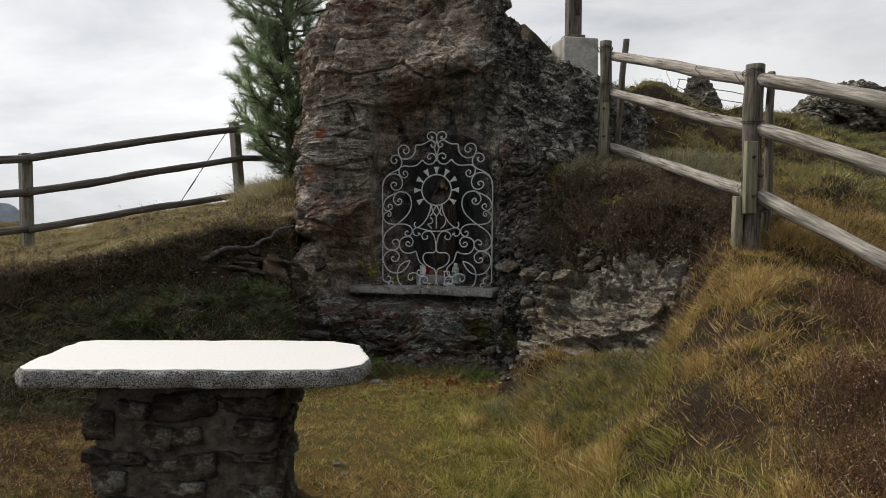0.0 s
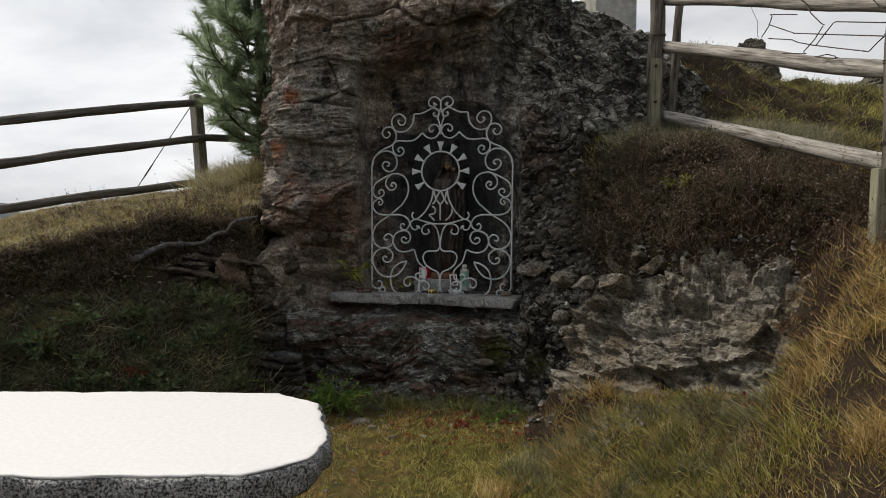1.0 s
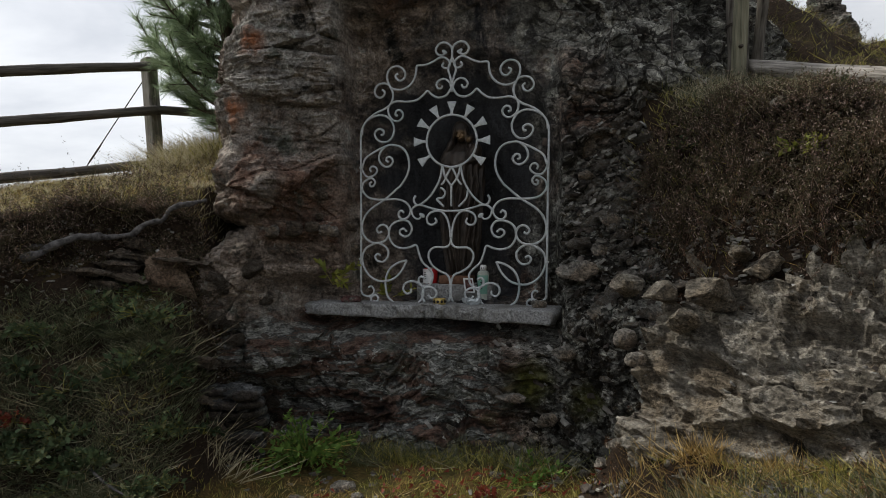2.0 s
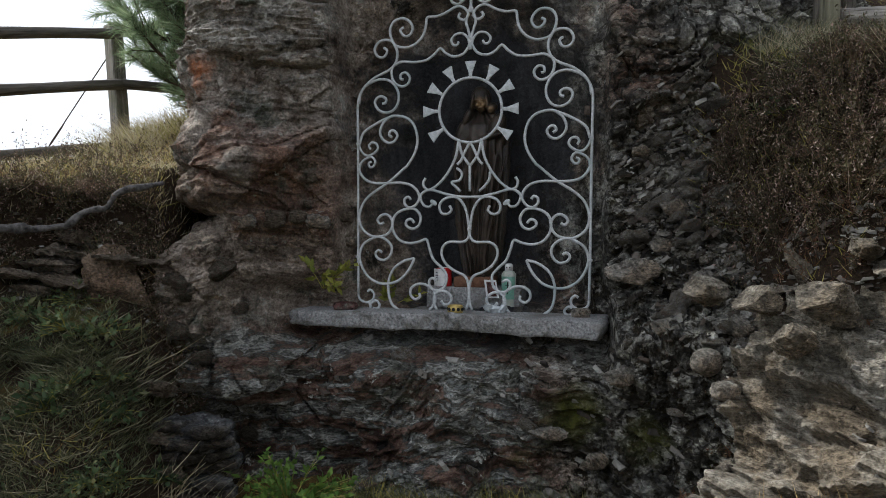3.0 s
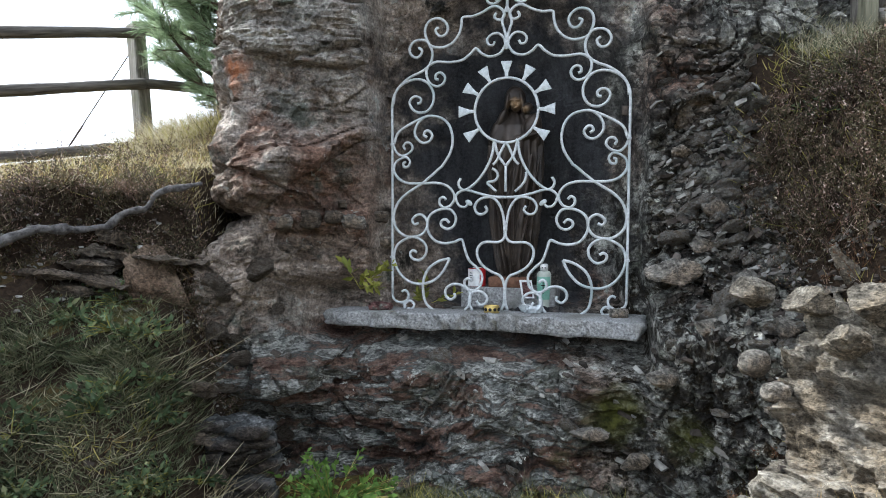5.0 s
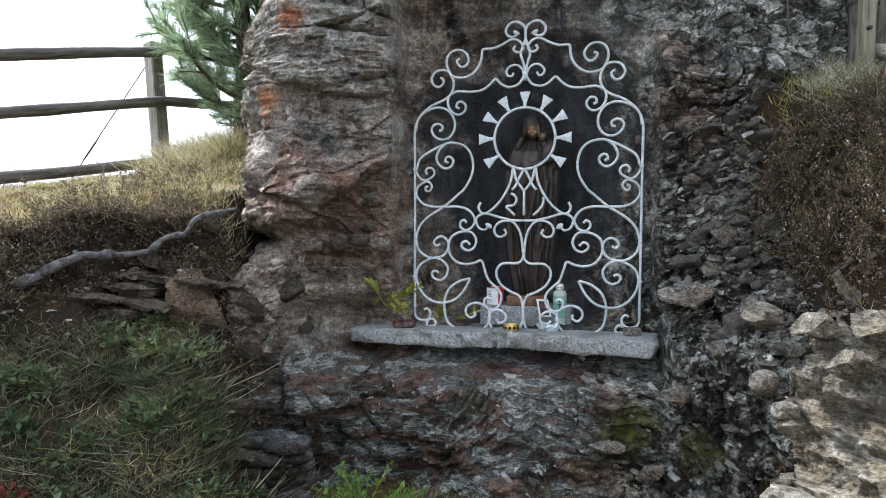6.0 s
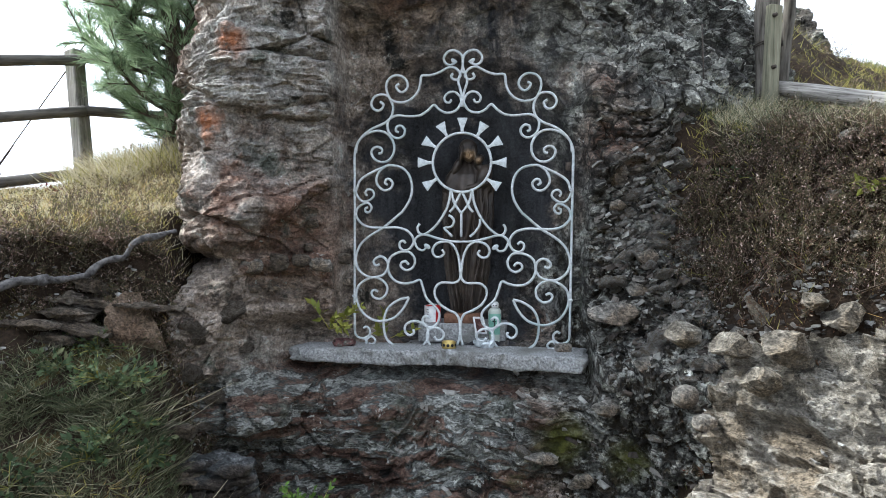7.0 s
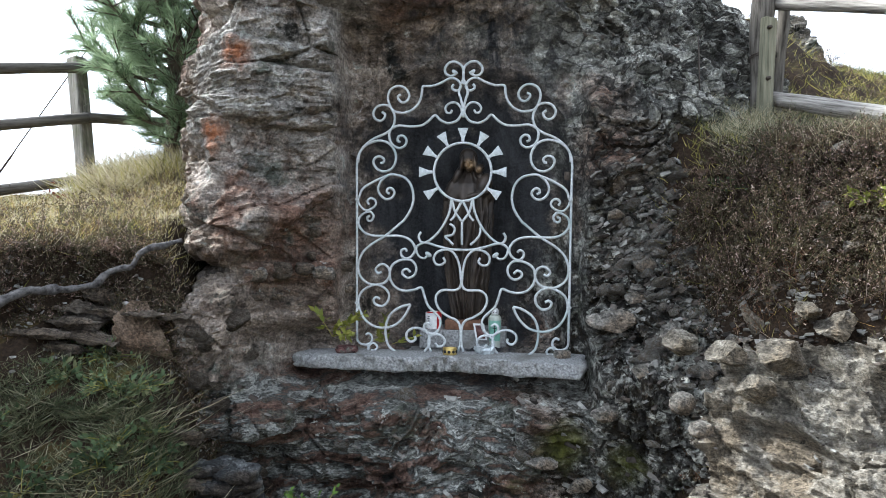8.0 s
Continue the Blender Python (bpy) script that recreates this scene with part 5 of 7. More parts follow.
# ================= wrought iron grille =================
BARS = [
    ("stile", [(-0.564, 0.036), (-0.566, 0.284), (-0.567, 0.552), (-0.569, 0.832), (-0.570, 0.963), (-0.560, 1.016), (-0.531, 1.062), (-0.480, 1.102), (-0.419, 1.128), (-0.383, 1.154), (-0.367, 1.189), (-0.367, 1.226), (-0.382, 1.259), (-0.397, 1.290), (-0.403, 1.325), (-0.392, 1.358), (-0.366, 1.377), (-0.331, 1.379), (-0.301, 1.360), (-0.288, 1.330), (-0.298, 1.303), (-0.322, 1.293), (-0.342, 1.306), (-0.349, 1.326), (-0.333, 1.336)]),
    ("scroll", [(-0.382, 1.259), (-0.394, 1.274), (-0.429, 1.282), (-0.464, 1.271), (-0.482, 1.238), (-0.471, 1.209), (-0.446, 1.197), (-0.425, 1.208), (-0.418, 1.231), (-0.435, 1.244)]),
    ("top_band", [(-0.382, 1.257), (-0.357, 1.244), (-0.312, 1.239), (-0.266, 1.258), (-0.233, 1.297), (-0.221, 1.340), (-0.214, 1.376), (-0.167, 1.378), (-0.121, 1.393), (-0.075, 1.416), (-0.043, 1.414), (-0.019, 1.394), (-0.013, 1.371), (-0.029, 1.353), (-0.049, 1.356), (-0.060, 1.369), (-0.051, 1.386)]),
    ("crest_scroll", [(-0.002, 1.391), (0.000, 1.450), (-0.010, 1.483), (-0.043, 1.503), (-0.075, 1.499), (-0.098, 1.471), (-0.093, 1.442), (-0.069, 1.429), (-0.048, 1.436), (-0.032, 1.449)]),
    ("crest_stem", [(-0.002, 1.411), (-0.016, 1.372), (-0.023, 1.340), (-0.013, 1.307), (-0.004, 1.268), (-0.002, 1.212)]),
    ("crest_curl", [(-0.005, 1.233), (-0.015, 1.267), (-0.041, 1.289), (-0.073, 1.286), (-0.094, 1.263), (-0.087, 1.239), (-0.067, 1.236), (-0.058, 1.252)]),
    ("lower_band", [(-0.383, 1.154), (-0.345, 1.171), (-0.279, 1.166), (-0.219, 1.172), (-0.179, 1.198), (-0.149, 1.224), (-0.119, 1.198), (-0.080, 1.182), (-0.034, 1.194), (-0.009, 1.229), (-0.005, 1.246)]),
    ("scroll", [(-0.386, 1.151), (-0.395, 1.128), (-0.390, 1.092), (-0.370, 1.064), (-0.336, 1.052), (-0.308, 1.068), (-0.302, 1.096), (-0.321, 1.117), (-0.344, 1.112), (-0.349, 1.091), (-0.334, 1.084)]),
    ("scroll", [(-0.563, 0.976), (-0.555, 1.027), (-0.523, 1.066), (-0.466, 1.090), (-0.417, 1.087), (-0.380, 1.062), (-0.358, 1.016), (-0.363, 0.969), (-0.389, 0.936), (-0.428, 0.928), (-0.462, 0.944), (-0.480, 0.976), (-0.469, 1.001), (-0.445, 1.008), (-0.423, 0.995), (-0.426, 0.976), (-0.441, 0.973)]),
    ("heart_bar", [(-0.559, 0.780), (-0.539, 0.833), (-0.478, 0.873), (-0.411, 0.903), (-0.373, 0.911), (-0.314, 0.897), (-0.276, 0.857), (-0.261, 0.791), (-0.274, 0.728), (-0.312, 0.667), (-0.328, 0.654), (-0.408, 0.587), (-0.483, 0.540), (-0.530, 0.499), (-0.554, 0.452), (-0.560, 0.405), (-0.543, 0.357), (-0.502, 0.326), (-0.461, 0.320), (-0.413, 0.334), (-0.387, 0.373), (-0.394, 0.411), (-0.421, 0.430), (-0.448, 0.423), (-0.464, 0.401), (-0.450, 0.382), (-0.431, 0.390)]),
    ("scroll", [(-0.408, 0.903), (-0.437, 0.877), (-0.453, 0.837), (-0.442, 0.803), (-0.410, 0.780), (-0.378, 0.788), (-0.364, 0.815), (-0.379, 0.837), (-0.398, 0.837), (-0.406, 0.819), (-0.391, 0.808)]),
    ("curl", [(-0.564, 0.777), (-0.551, 0.744), (-0.525, 0.721), (-0.491, 0.727), (-0.465, 0.751), (-0.472, 0.777), (-0.496, 0.784), (-0.511, 0.767), (-0.502, 0.751)]),
    ("curl", [(-0.562, 0.626), (-0.556, 0.677), (-0.531, 0.703), (-0.497, 0.713), (-0.477, 0.690), (-0.488, 0.666), (-0.507, 0.665), (-0.511, 0.683), (-0.497, 0.690)]),
    ("cross_bar", [(-0.562, 0.652), (-0.550, 0.626), (-0.522, 0.598), (-0.476, 0.584), (-0.408, 0.583), (-0.341, 0.584), (-0.287, 0.569), (-0.256, 0.536), (-0.252, 0.503), (-0.272, 0.473), (-0.302, 0.464), (-0.324, 0.481), (-0.324, 0.505), (-0.306, 0.515), (-0.293, 0.502)]),
    ("chalice_bar", [(-0.275, 0.390), (-0.293, 0.407), (-0.315, 0.398), (-0.315, 0.376), (-0.285, 0.360), (-0.253, 0.376), (-0.243, 0.416), (-0.270, 0.454), (-0.324, 0.455), (-0.372, 0.428), (-0.387, 0.381), (-0.378, 0.339), (-0.346, 0.302), (-0.298, 0.290), (-0.251, 0.297), (-0.214, 0.309), (-0.198, 0.265), (-0.177, 0.212), (-0.137, 0.174), (-0.112, 0.140), (-0.116, 0.094), (-0.141, 0.067), (-0.174, 0.065), (-0.196, 0.086), (-0.196, 0.111), (-0.179, 0.122), (-0.160, 0.109)]),
    ("leaf_bar", [(-0.440, 0.244), (-0.459, 0.253), (-0.474, 0.238), (-0.462, 0.214), (-0.426, 0.206), (-0.396, 0.232), (-0.391, 0.273), (-0.419, 0.306), (-0.461, 0.320), (-0.504, 0.306), (-0.542, 0.277), (-0.558, 0.228), (-0.547, 0.175), (-0.513, 0.123), (-0.459, 0.092), (-0.405, 0.090), (-0.351, 0.108), (-0.308, 0.150), (-0.283, 0.194), (-0.274, 0.217)]),
    ("leaf_bar", [(-0.274, 0.217), (-0.325, 0.203), (-0.376, 0.168), (-0.402, 0.117), (-0.407, 0.060), (-0.392, -0.004), (-0.355, -0.038)]),
    ("foot_curl", [(-0.564, 0.043), (-0.561, 0.018), (-0.545, -0.000), (-0.513, -0.005), (-0.486, 0.011), (-0.482, 0.038), (-0.499, 0.056), (-0.516, 0.048)]),
    ("foot_curl", [(-0.511, -0.004), (-0.497, -0.023), (-0.502, -0.030), (-0.497, -0.009), (-0.472, 0.005), (-0.452, -0.015), (-0.465, -0.035), (-0.486, -0.033)]),
    ("foot_scroll", [(-0.176, 0.065), (-0.216, 0.089), (-0.256, 0.091), (-0.289, 0.070), (-0.292, 0.037), (-0.269, 0.017), (-0.245, 0.030), (-0.249, 0.048)]),
    ("foot_scroll", [(-0.174, 0.065), (-0.167, 0.029), (-0.175, -0.007), (-0.196, -0.033)]),
    ("foot_scroll", [(-0.159, -0.032), (-0.175, 0.006), (-0.168, 0.043), (-0.141, 0.061), (-0.108, 0.055), (-0.086, 0.029), (-0.095, 0.002), (-0.122, -0.005), (-0.138, 0.014)]),
    ("heart_scroll", [(-0.099, 0.472), (-0.089, 0.450), (-0.112, 0.432), (-0.139, 0.438), (-0.149, 0.470), (-0.126, 0.503), (-0.073, 0.514), (-0.035, 0.486), (-0.013, 0.434), (-0.003, 0.361), (-0.005, 0.322), (-0.032, 0.299), (-0.098, 0.298), (-0.131, 0.273), (-0.135, 0.232), (-0.110, 0.187), (-0.063, 0.155), (-0.023, 0.137), (-0.004, 0.097), (-0.002, 0.018), (-0.015, -0.027)]),
    ("mantle_bar", [(-0.056, 0.789), (-0.064, 0.729), (-0.079, 0.683), (-0.108, 0.630), (-0.147, 0.583), (-0.193, 0.550), (-0.220, 0.556), (-0.231, 0.582), (-0.219, 0.606)]),
    ("mantle_inner", [(-0.056, 0.789), (-0.038, 0.716), (0.000, 0.661)]),
    ("mantle_peak", [(-0.001, 0.775), (-0.023, 0.732), (-0.043, 0.689), (-0.062, 0.668)]),
    ("waist_bar", [(-0.240, 0.494), (-0.244, 0.519), (-0.225, 0.540), (-0.191, 0.549), (-0.127, 0.531), (-0.060, 0.516), (0.002, 0.513)]),
    ("waist_curl", [(-0.179, 0.487), (-0.198, 0.467), (-0.225, 0.473), (-0.240, 0.494)]),
]
gate = thing("iron_grille", "white painted wrought iron grille with scrolls and a sun", "grille", at=GATE)
ROD = 0.0068


def rod(name, points, radius=ROD, parent=gate, step=5):
    line = smooth_line([(u, 0, v) for u, v in points], step)
    return part(name, mesh(name, *tube(line, radius, 8, (0, 1, 0)), MAT["iron"], True), MAT["iron"], parent)


for bar_name, pts in BARS:
    lean = 0.004 if "scroll" in bar_name or "curl" in bar_name else 0.0
    thin = ROD * (0.92 if "curl" in bar_name else 1.0)
    rod(bar_name, pts, thin)
    rod(bar_name, [(-u, v) for u, v in pts], thin)
ring_line = [(0.152 * math.cos(a), 0.925 + 0.153 * math.sin(a)) for a in np.linspace(0, 2 * math.pi, 40)]
rod("sun_ring", ring_line, ROD * 1.05, step=2)
rod("monogram_stem", [(0, 0.663), (0, 0.60), (0, 0.54)])
rod("monogram_bow", [(-0.066, 0.65), (-0.048, 0.640), (-0.038, 0.618), (-0.052, 0.592), (-0.088, 0.584), (-0.066, 0.560), (-0.045, 0.540)])
rod("monogram_leg", [(0.098, 0.632), (0.094, 0.596), (0.070, 0.562), (0.045, 0.540)])
for a in (213, 180, 150, 120, 90, 60, 30, 0, -33):  # flared rays
    bm = bmesh.new()
    prof = [(0.155, 0.007), (0.178, 0.0085), (0.20, 0.016), (0.228, 0.0265), (0.231, 0.0265)]
    front, rear = [], []
    for r, w in prof:
        front.append([bm.verts.new((r, -0.005 - (0.002 if k == 1 else 0), s * w)) for k, s in enumerate((-1, 0, 1))])
        rear.append([bm.verts.new((r, 0.004, s * w)) for s in (-1, 1)])
    for i in range(len(prof) - 1):
        for k in (0, 1):
            bm.faces.new((front[i][k], front[i][k + 1], front[i + 1][k + 1], front[i + 1][k]))
        bm.faces.new((rear[i][1], rear[i][0], rear[i + 1][0], rear[i + 1][1]))
        bm.faces.new((front[i][0], front[i + 1][0], rear[i + 1][0], rear[i][0]))
        bm.faces.new((front[i][2], rear[i][1], rear[i + 1][1], front[i + 1][2]))
    bm.faces.new((front[-1][0], front[-1][1], front[-1][2], rear[-1][1], rear[-1][0]))
    ray = part("sun_ray", bm, MAT["iron"], gate, smooth=False)
    ray.matrix_basis = pose(0, 0, 0.925, 0, -a, 0)
for s in (-1, 1):  # hammered leaf ends
    for u, v, tilt, size in ((0.178, 0.487, 35, 0.020), (0.048, 1.449, 40, 0.017)):
        bm = bmesh.new()
        bmesh.ops.create_uvsphere(bm, u_segments=12, v_segments=8, radius=1.0, matrix=pose(s * u, -0.002, v, 0, -s * tilt, 0) @ Matrix.Diagonal((size, 0.006, size * 0.62, 1)))
        part("leaf_end", bm, MAT["iron"], gate)
for u, v in ((-0.567, 0.777), (0.567, 0.777), (-0.567, 0.22), (0.567, 0.22), (0.0, 0.361), (0, 1.39), (-0.465, 0.32), (0.465, 0.32)):
    part("collar", box(bmesh.new(), (0.02, 0.018, 0.012), (u, 0, v), bevel=0.003), MAT["iron"], gate)
part("hinge_plate", box(bmesh.new(), (0.028, 0.012, 0.045), (0.545, 0.012, 0.905), bevel=0.003), MAT["wire"], gate, "small lock plate")


# ================= bronze statue in the niche =================
def build_statue():
    """One plain mesh: a draped standing figure with bowed hood and a bundle on one arm."""
    hs = np.array([-0.003, 0, 0.04, 0.25, 0.5, 0.62, 0.72, 0.80, 0.845, 0.88, 0.92, 0.965, 0.995, 1.01])
    rx = np.array([0.0005, 0.070, 0.076, 0.112, 0.122, 0.130, 0.134, 0.116, 0.070, 0.040, 0.032, 0.028, 0.020, 0.0005])
    ry = np.array([0.0005, 0.065, 0.068, 0.082, 0.09, 0.098, 0.10, 0.086, 0.060, 0.036, 0.030, 0.026, 0.018, 0.0005])
    zz = np.concatenate([[-0.003], np.linspace(0, 1.0099, 170)])
    a = np.linspace(0, 2 * np.pi, 96, endpoint=False)
    Z, A = np.meshgrid(zz, a, indexing="ij")
    RX, RY = np.interp(Z, hs, rx), np.interp(Z, hs, ry)
    fold = (0.5 + 0.5 * np.sin(A * 15 + 2.2 * np.sin(Z * 6) + 1.6 * np.sin(A * 3 + Z * 4)))
    amt = sstep(0.80, 0.55, Z) * 0.024 + 0.006 * sstep(1.0, 0.9, Z)
    x = (RX + amt * (fold - 0.5)) * np.cos(A)
    y = (RY + amt * (fold - 0.5)) * np.sin(A)
    v = np.stack([x.ravel(), y.ravel(), Z.ravel()], 1)
    v += 0.004 * np.stack([fbm(v * 13, 2, 5), fbm(v * 13, 2, 6), 0 * v[:, 0]], 1)
    bm = bmesh.new()
    me = mesh("statue", v, grid_faces(len(zz), len(a), True), MAT["bronze"], True)
    bm.from_mesh(me)
    oval = lambda at, size, turn=(0, 0, 0): bmesh.ops.create_uvsphere(bm, u_segments=20, v_segments=14, radius=1.0, matrix=pose(*at, *turn) @ Matrix.Diagonal((*size, 1)))
    oval((0.0, -0.028, 0.945), (0.052, 0.056, 0.066), (8, -6, 0))
    oval((0.002, -0.064, 0.912), (0.026, 0.028, 0.045), (8, -8, 0))
    oval((0.003, -0.093, 0.910), (0.0050, 0.0075, 0.015), (14, -8, 0))  # nose
    oval((0.005, -0.086, 0.887), (0.010, 0.0085, 0.0060), (0, -8, 0))   # mouth
    for s in (-1, 1):
        oval((0.001 + s * 0.012, -0.083, 0.9275), (0.012, 0.010, 0.0055), (0, s * 10 - 8, 0))  # brow
        oval((0.003 + s * 0.014, -0.083, 0.901), (0.009, 0.009, 0.010))  # cheek
    for s in (-1, 1):  # hair and veil falling to the shoulders
        oval((s * 0.036, -0.060, 0.918), (0.014, 0.034, 0.058), (0, -s * 8, 0))
        oval((s * 0.060, -0.050, 0.845), (0.021, 0.034, 0.062), (0, -s * 22, 0))
        oval((s * 0.092, -0.040, 0.770), (0.028, 0.036, 0.075), (0, -s * 20, 0))
    oval((0.056, -0.080, 0.880), (0.022, 0.025, 0.029), (0, 20, 0))
    oval((0.054, -0.105, 0.876), (0.004, 0.005, 0.007))
    oval((0.064, -0.070, 0.894), (0.024, 0.024, 0.022))
    oval((0.082, -0.055, 0.785), (0.045, 0.055, 0.080), (0, 16, 0))
    oval((0.045, -0.080, 0.735), (0.080, 0.028, 0.020), (0, -16, 0))
    for k in range(7):
        oval((-0.075 + 0.025 * k, -0.080 + 0.004 * (k % 3), 0.36), (0.007, 0.016, 0.30), (2, 3.5 * (k - 3), 0))
    bm.to_mesh(me)
    bm.free()
    me.polygons.foreach_set("use_smooth", np.full(len(me.polygons), True))
    ob = new("statue", me)
    remesh = ob.modifiers.new("remesh", "REMESH")
    remesh.mode, remesh.voxel_size, remesh.use_smooth_shade = "VOXEL", 0.0028, True
    soften = ob.modifiers.new("soften", "SMOOTH")
    soften.factor, soften.iterations = 0.5, 1
    tagged(ob, "dark bronze statue of a draped standing figure in the niche", "statue")
    ob.matrix_basis = GATE @ pose(0.015, 0.20, 0.12, 0, 0, 4) @ Matrix.Diagonal((1.02, 1.05, 0.94, 1))


build_statue()

# ================= offerings on the slab =================
def lathe(profile, sides=24):
    prof = np.asarray(profile, float)
    a = np.linspace(0, 2 * np.pi, sides, endpoint=False)
    v = np.stack([prof[:, :1] * np.cos(a), prof[:, :1] * np.sin(a), np.repeat(prof[:, 1:], sides, 1)], -1).reshape(-1, 3)
    return v, grid_faces(len(prof), sides, True)


def spun(name, profile, mat, parent, label="", sides=24):
    return part(name, mesh(name, *lathe(profile, sides), mat, True), mat, parent, label)


plinth = thing("statue_plinth", "grey granite block carrying a narrow brown brick under the statue", "plinth", at=GATE @ pose(-0.005, 0.19, -0.030))
part("block", box(bmesh.new(), (0.47, 0.22, 0.105), (0.005, 0, 0.0525), bevel=0.008), MAT["ledge"], plinth, "speckled granite block")
part("brick", box(bmesh.new(), (0.195, 0.15, 0.05), (0.005, -0.03, 0.130), bevel=0.005), MAT["brick"], plinth, "brown brick")

candle = thing("grave_candle", "red grave candle in a white printed paper wrap beside the statue", "candle", at=GATE @ pose(-0.165, 0.14, 0.068))
spun("cup", [(0.0, 0), (0.042, 0), (0.044, 0.01), (0.044, 0.085), (0.038, 0.096), (0.0, 0.098)], MAT["red"], candle)
a = np.linspace(-0.5, 2.9, 14)
vv = np.array([(0.0455 * -math.sin(t), 0.0455 * -math.cos(t), z) for z in (0.008, 0.094) for t in a])
part("wrap", mesh("wrap", vv, grid_faces(2, 14), MAT["paper"], True), MAT["paper"], candle, "white paper label with faint marks")
for k, (z, w) in enumerate(((0.074, 0.014), (0.062, 0.018), (0.05, 0.010), (0.038, 0.016))):
    part("printed_bar", box(bmesh.new(), (w, 0.0012, 0.004), (-0.022, -0.0415, z), (0, 0, -28)), MAT["black"], candle)
spun("cap", [(0.0, 0.098), (0.024, 0.098), (0.022, 0.101), (0.0, 0.102)], MAT["paper"], candle)

lantern = thing("candle_lantern", "tall milky grave light with a pale green label and white cap", "candle", at=GATE @ pose(0.175, 0.10, -0.032))
spun("body", [(0, 0), (0.034, 0), (0.035, 0.012), (0.035, 0.175), (0.026, 0.19), (0, 0.192)], MAT["clear"], lantern)
vv = np.array([(0.036 * -math.sin(t), 0.036 * -math.cos(t), z) for z in (0.055, 0.165) for t in np.linspace(-1.1, 1.1, 14)])
part("label_band", mesh("label_band", vv, grid_faces(2, 14), MAT["green"], True), MAT["green"], lantern, "pale green label with a dark cross")
part("cross_upright", box(bmesh.new(), (0.004, 0.0015, 0.06), (0, -0.0368, 0.112)), MAT["black"], lantern)
part("cross_arm", box(bmesh.new(), (0.020, 0.0015, 0.004), (0, -0.0368, 0.124)), MAT["black"], lantern)
spun("cap", [(0, 0.192), (0.019, 0.192), (0.020, 0.218), (0.015, 0.226), (0, 0.227)], MAT["paper"], lantern, "white pierced cap")
for t in (-0.35, 0.35):
    part("air_hole", box(bmesh.new(), (0.006, 0.003, 0.007), (0.02 * math.sin(t), -0.0195 * math.cos(t), 0.208), bevel=0.001), MAT["black"], lantern)

tealight = thing("tealight_holder", "small gilded tin tealight holder with round holes", "candle", at=GATE @ pose(-0.052, -0.06, -0.035))
spun("tin", [(0, 0), (0.035, 0), (0.037, 0.004), (0.037, 0.034), (0.035, 0.036), (0.033, 0.034), (0.033, 0.012), (0, 0.012)], MAT["gold"], tealight)
for k in range(9):
    t = (k - 4) * 0.62
    bm = bmesh.new()
    bmesh.ops.create_cone(bm, cap_ends=True, segments=10, radius1=0.008, radius2=0.008, depth=0.003, matrix=pose(0.037 * math.sin(t), -0.037 * math.cos(t), 0.019) @ pose(0, 0, 0, 90, 0, math.degrees(t)))
    part("hole", bm, MAT["black"], tealight, smooth=False)

dish = thing("glass_dish", "crumpled clear plastic and glass bits before the statue", "dish", at=GATE @ pose(0.13, 0.0, -0.035))
v, f = lathe([(0, 0.0), (0.045, 0.0), (0.055, 0.018), (0.05, 0.034), (0.03, 0.03), (0, 0.022)], 28)
v = v + 0.010 * np.stack([vnoise(v * 60, 1), vnoise(v * 60, 2), np.abs(vnoise(v * 60, 3))], 1)
part("bowl", mesh("bowl", v, f, MAT["foil"], False), MAT["foil"], dish)
card = tagged(new("picture_card", mesh("picture_card", [(-0.028, -0.001, 0), (0.032, -0.001, 0), (0.014, 0.02, 0.085), (-0.046, 0.02, 0.085), (-0.028, 0.003, 0), (0.032, 0.003, 0), (0.014, 0.024, 0.085), (-0.046, 0.024, 0.085)],
              [(0, 1, 2, 3), (7, 6, 5, 4), (0, 4, 5, 1), (1, 5, 6, 2), (2, 6, 7, 3), (3, 7, 4, 0)], MAT["paper"])), "small tilted white-edged card leaning in the niche", "card")
card.matrix_basis = GATE @ pose(0.105, 0.045, 0.03)
inner = part("print", mesh("print", [(-0.020, -0.003, 0.008), (0.022, -0.003, 0.008), (0.009, 0.0165, 0.076), (-0.034, 0.0165, 0.076)], [(0, 1, 2, 3)], MAT["redstone"]), MAT["redstone"], card, "dark reddish print")
lump("stone", GATE @ Vector((-0.60, -0.08, -0.018)), (0.062, 0.045, 0.022), MAT["redstone"], 33, 0.5, "flat reddish stone lying on the slab", "stone", detail=4)
lump("stone", GATE @ Vector((0.53, -0.06, -0.016)), (0.045, 0.03, 0.024), MAT["stone"], 36, 0.5, "small grey stone lying on the slab", "stone", detail=4)

# ================= altar table =================
altar = thing("altar_table", "stone altar with a white-topped granite slab on a masonry base", "altar", at=pose(-1.14, 3.52, 0.07))
TOP = [(-0.77, -0.36), (-0.72, -0.43), (0.64, -0.40), (0.78, -0.28), (0.80, -0.12), (0.70, 0.28), (0.54, 0.43), (-0.80, 0.44), (-0.87, 0.36)]
slab = part("slab", rough_slab(TOP, 0.078, MAT["granite"], "slab", 8, 0.013), MAT["granite"], altar, "granite slab with split edges")
slab.location = (0, 0, 0.857)
cover = part("top_surface", rough_slab([(x * 0.985, y * 0.975) for x, y in TOP], 0.011, MAT["white"], "top_surface", 8, 0.006), MAT["white"], altar, "smooth white top")
cover.location = (0, 0, 0.8645)


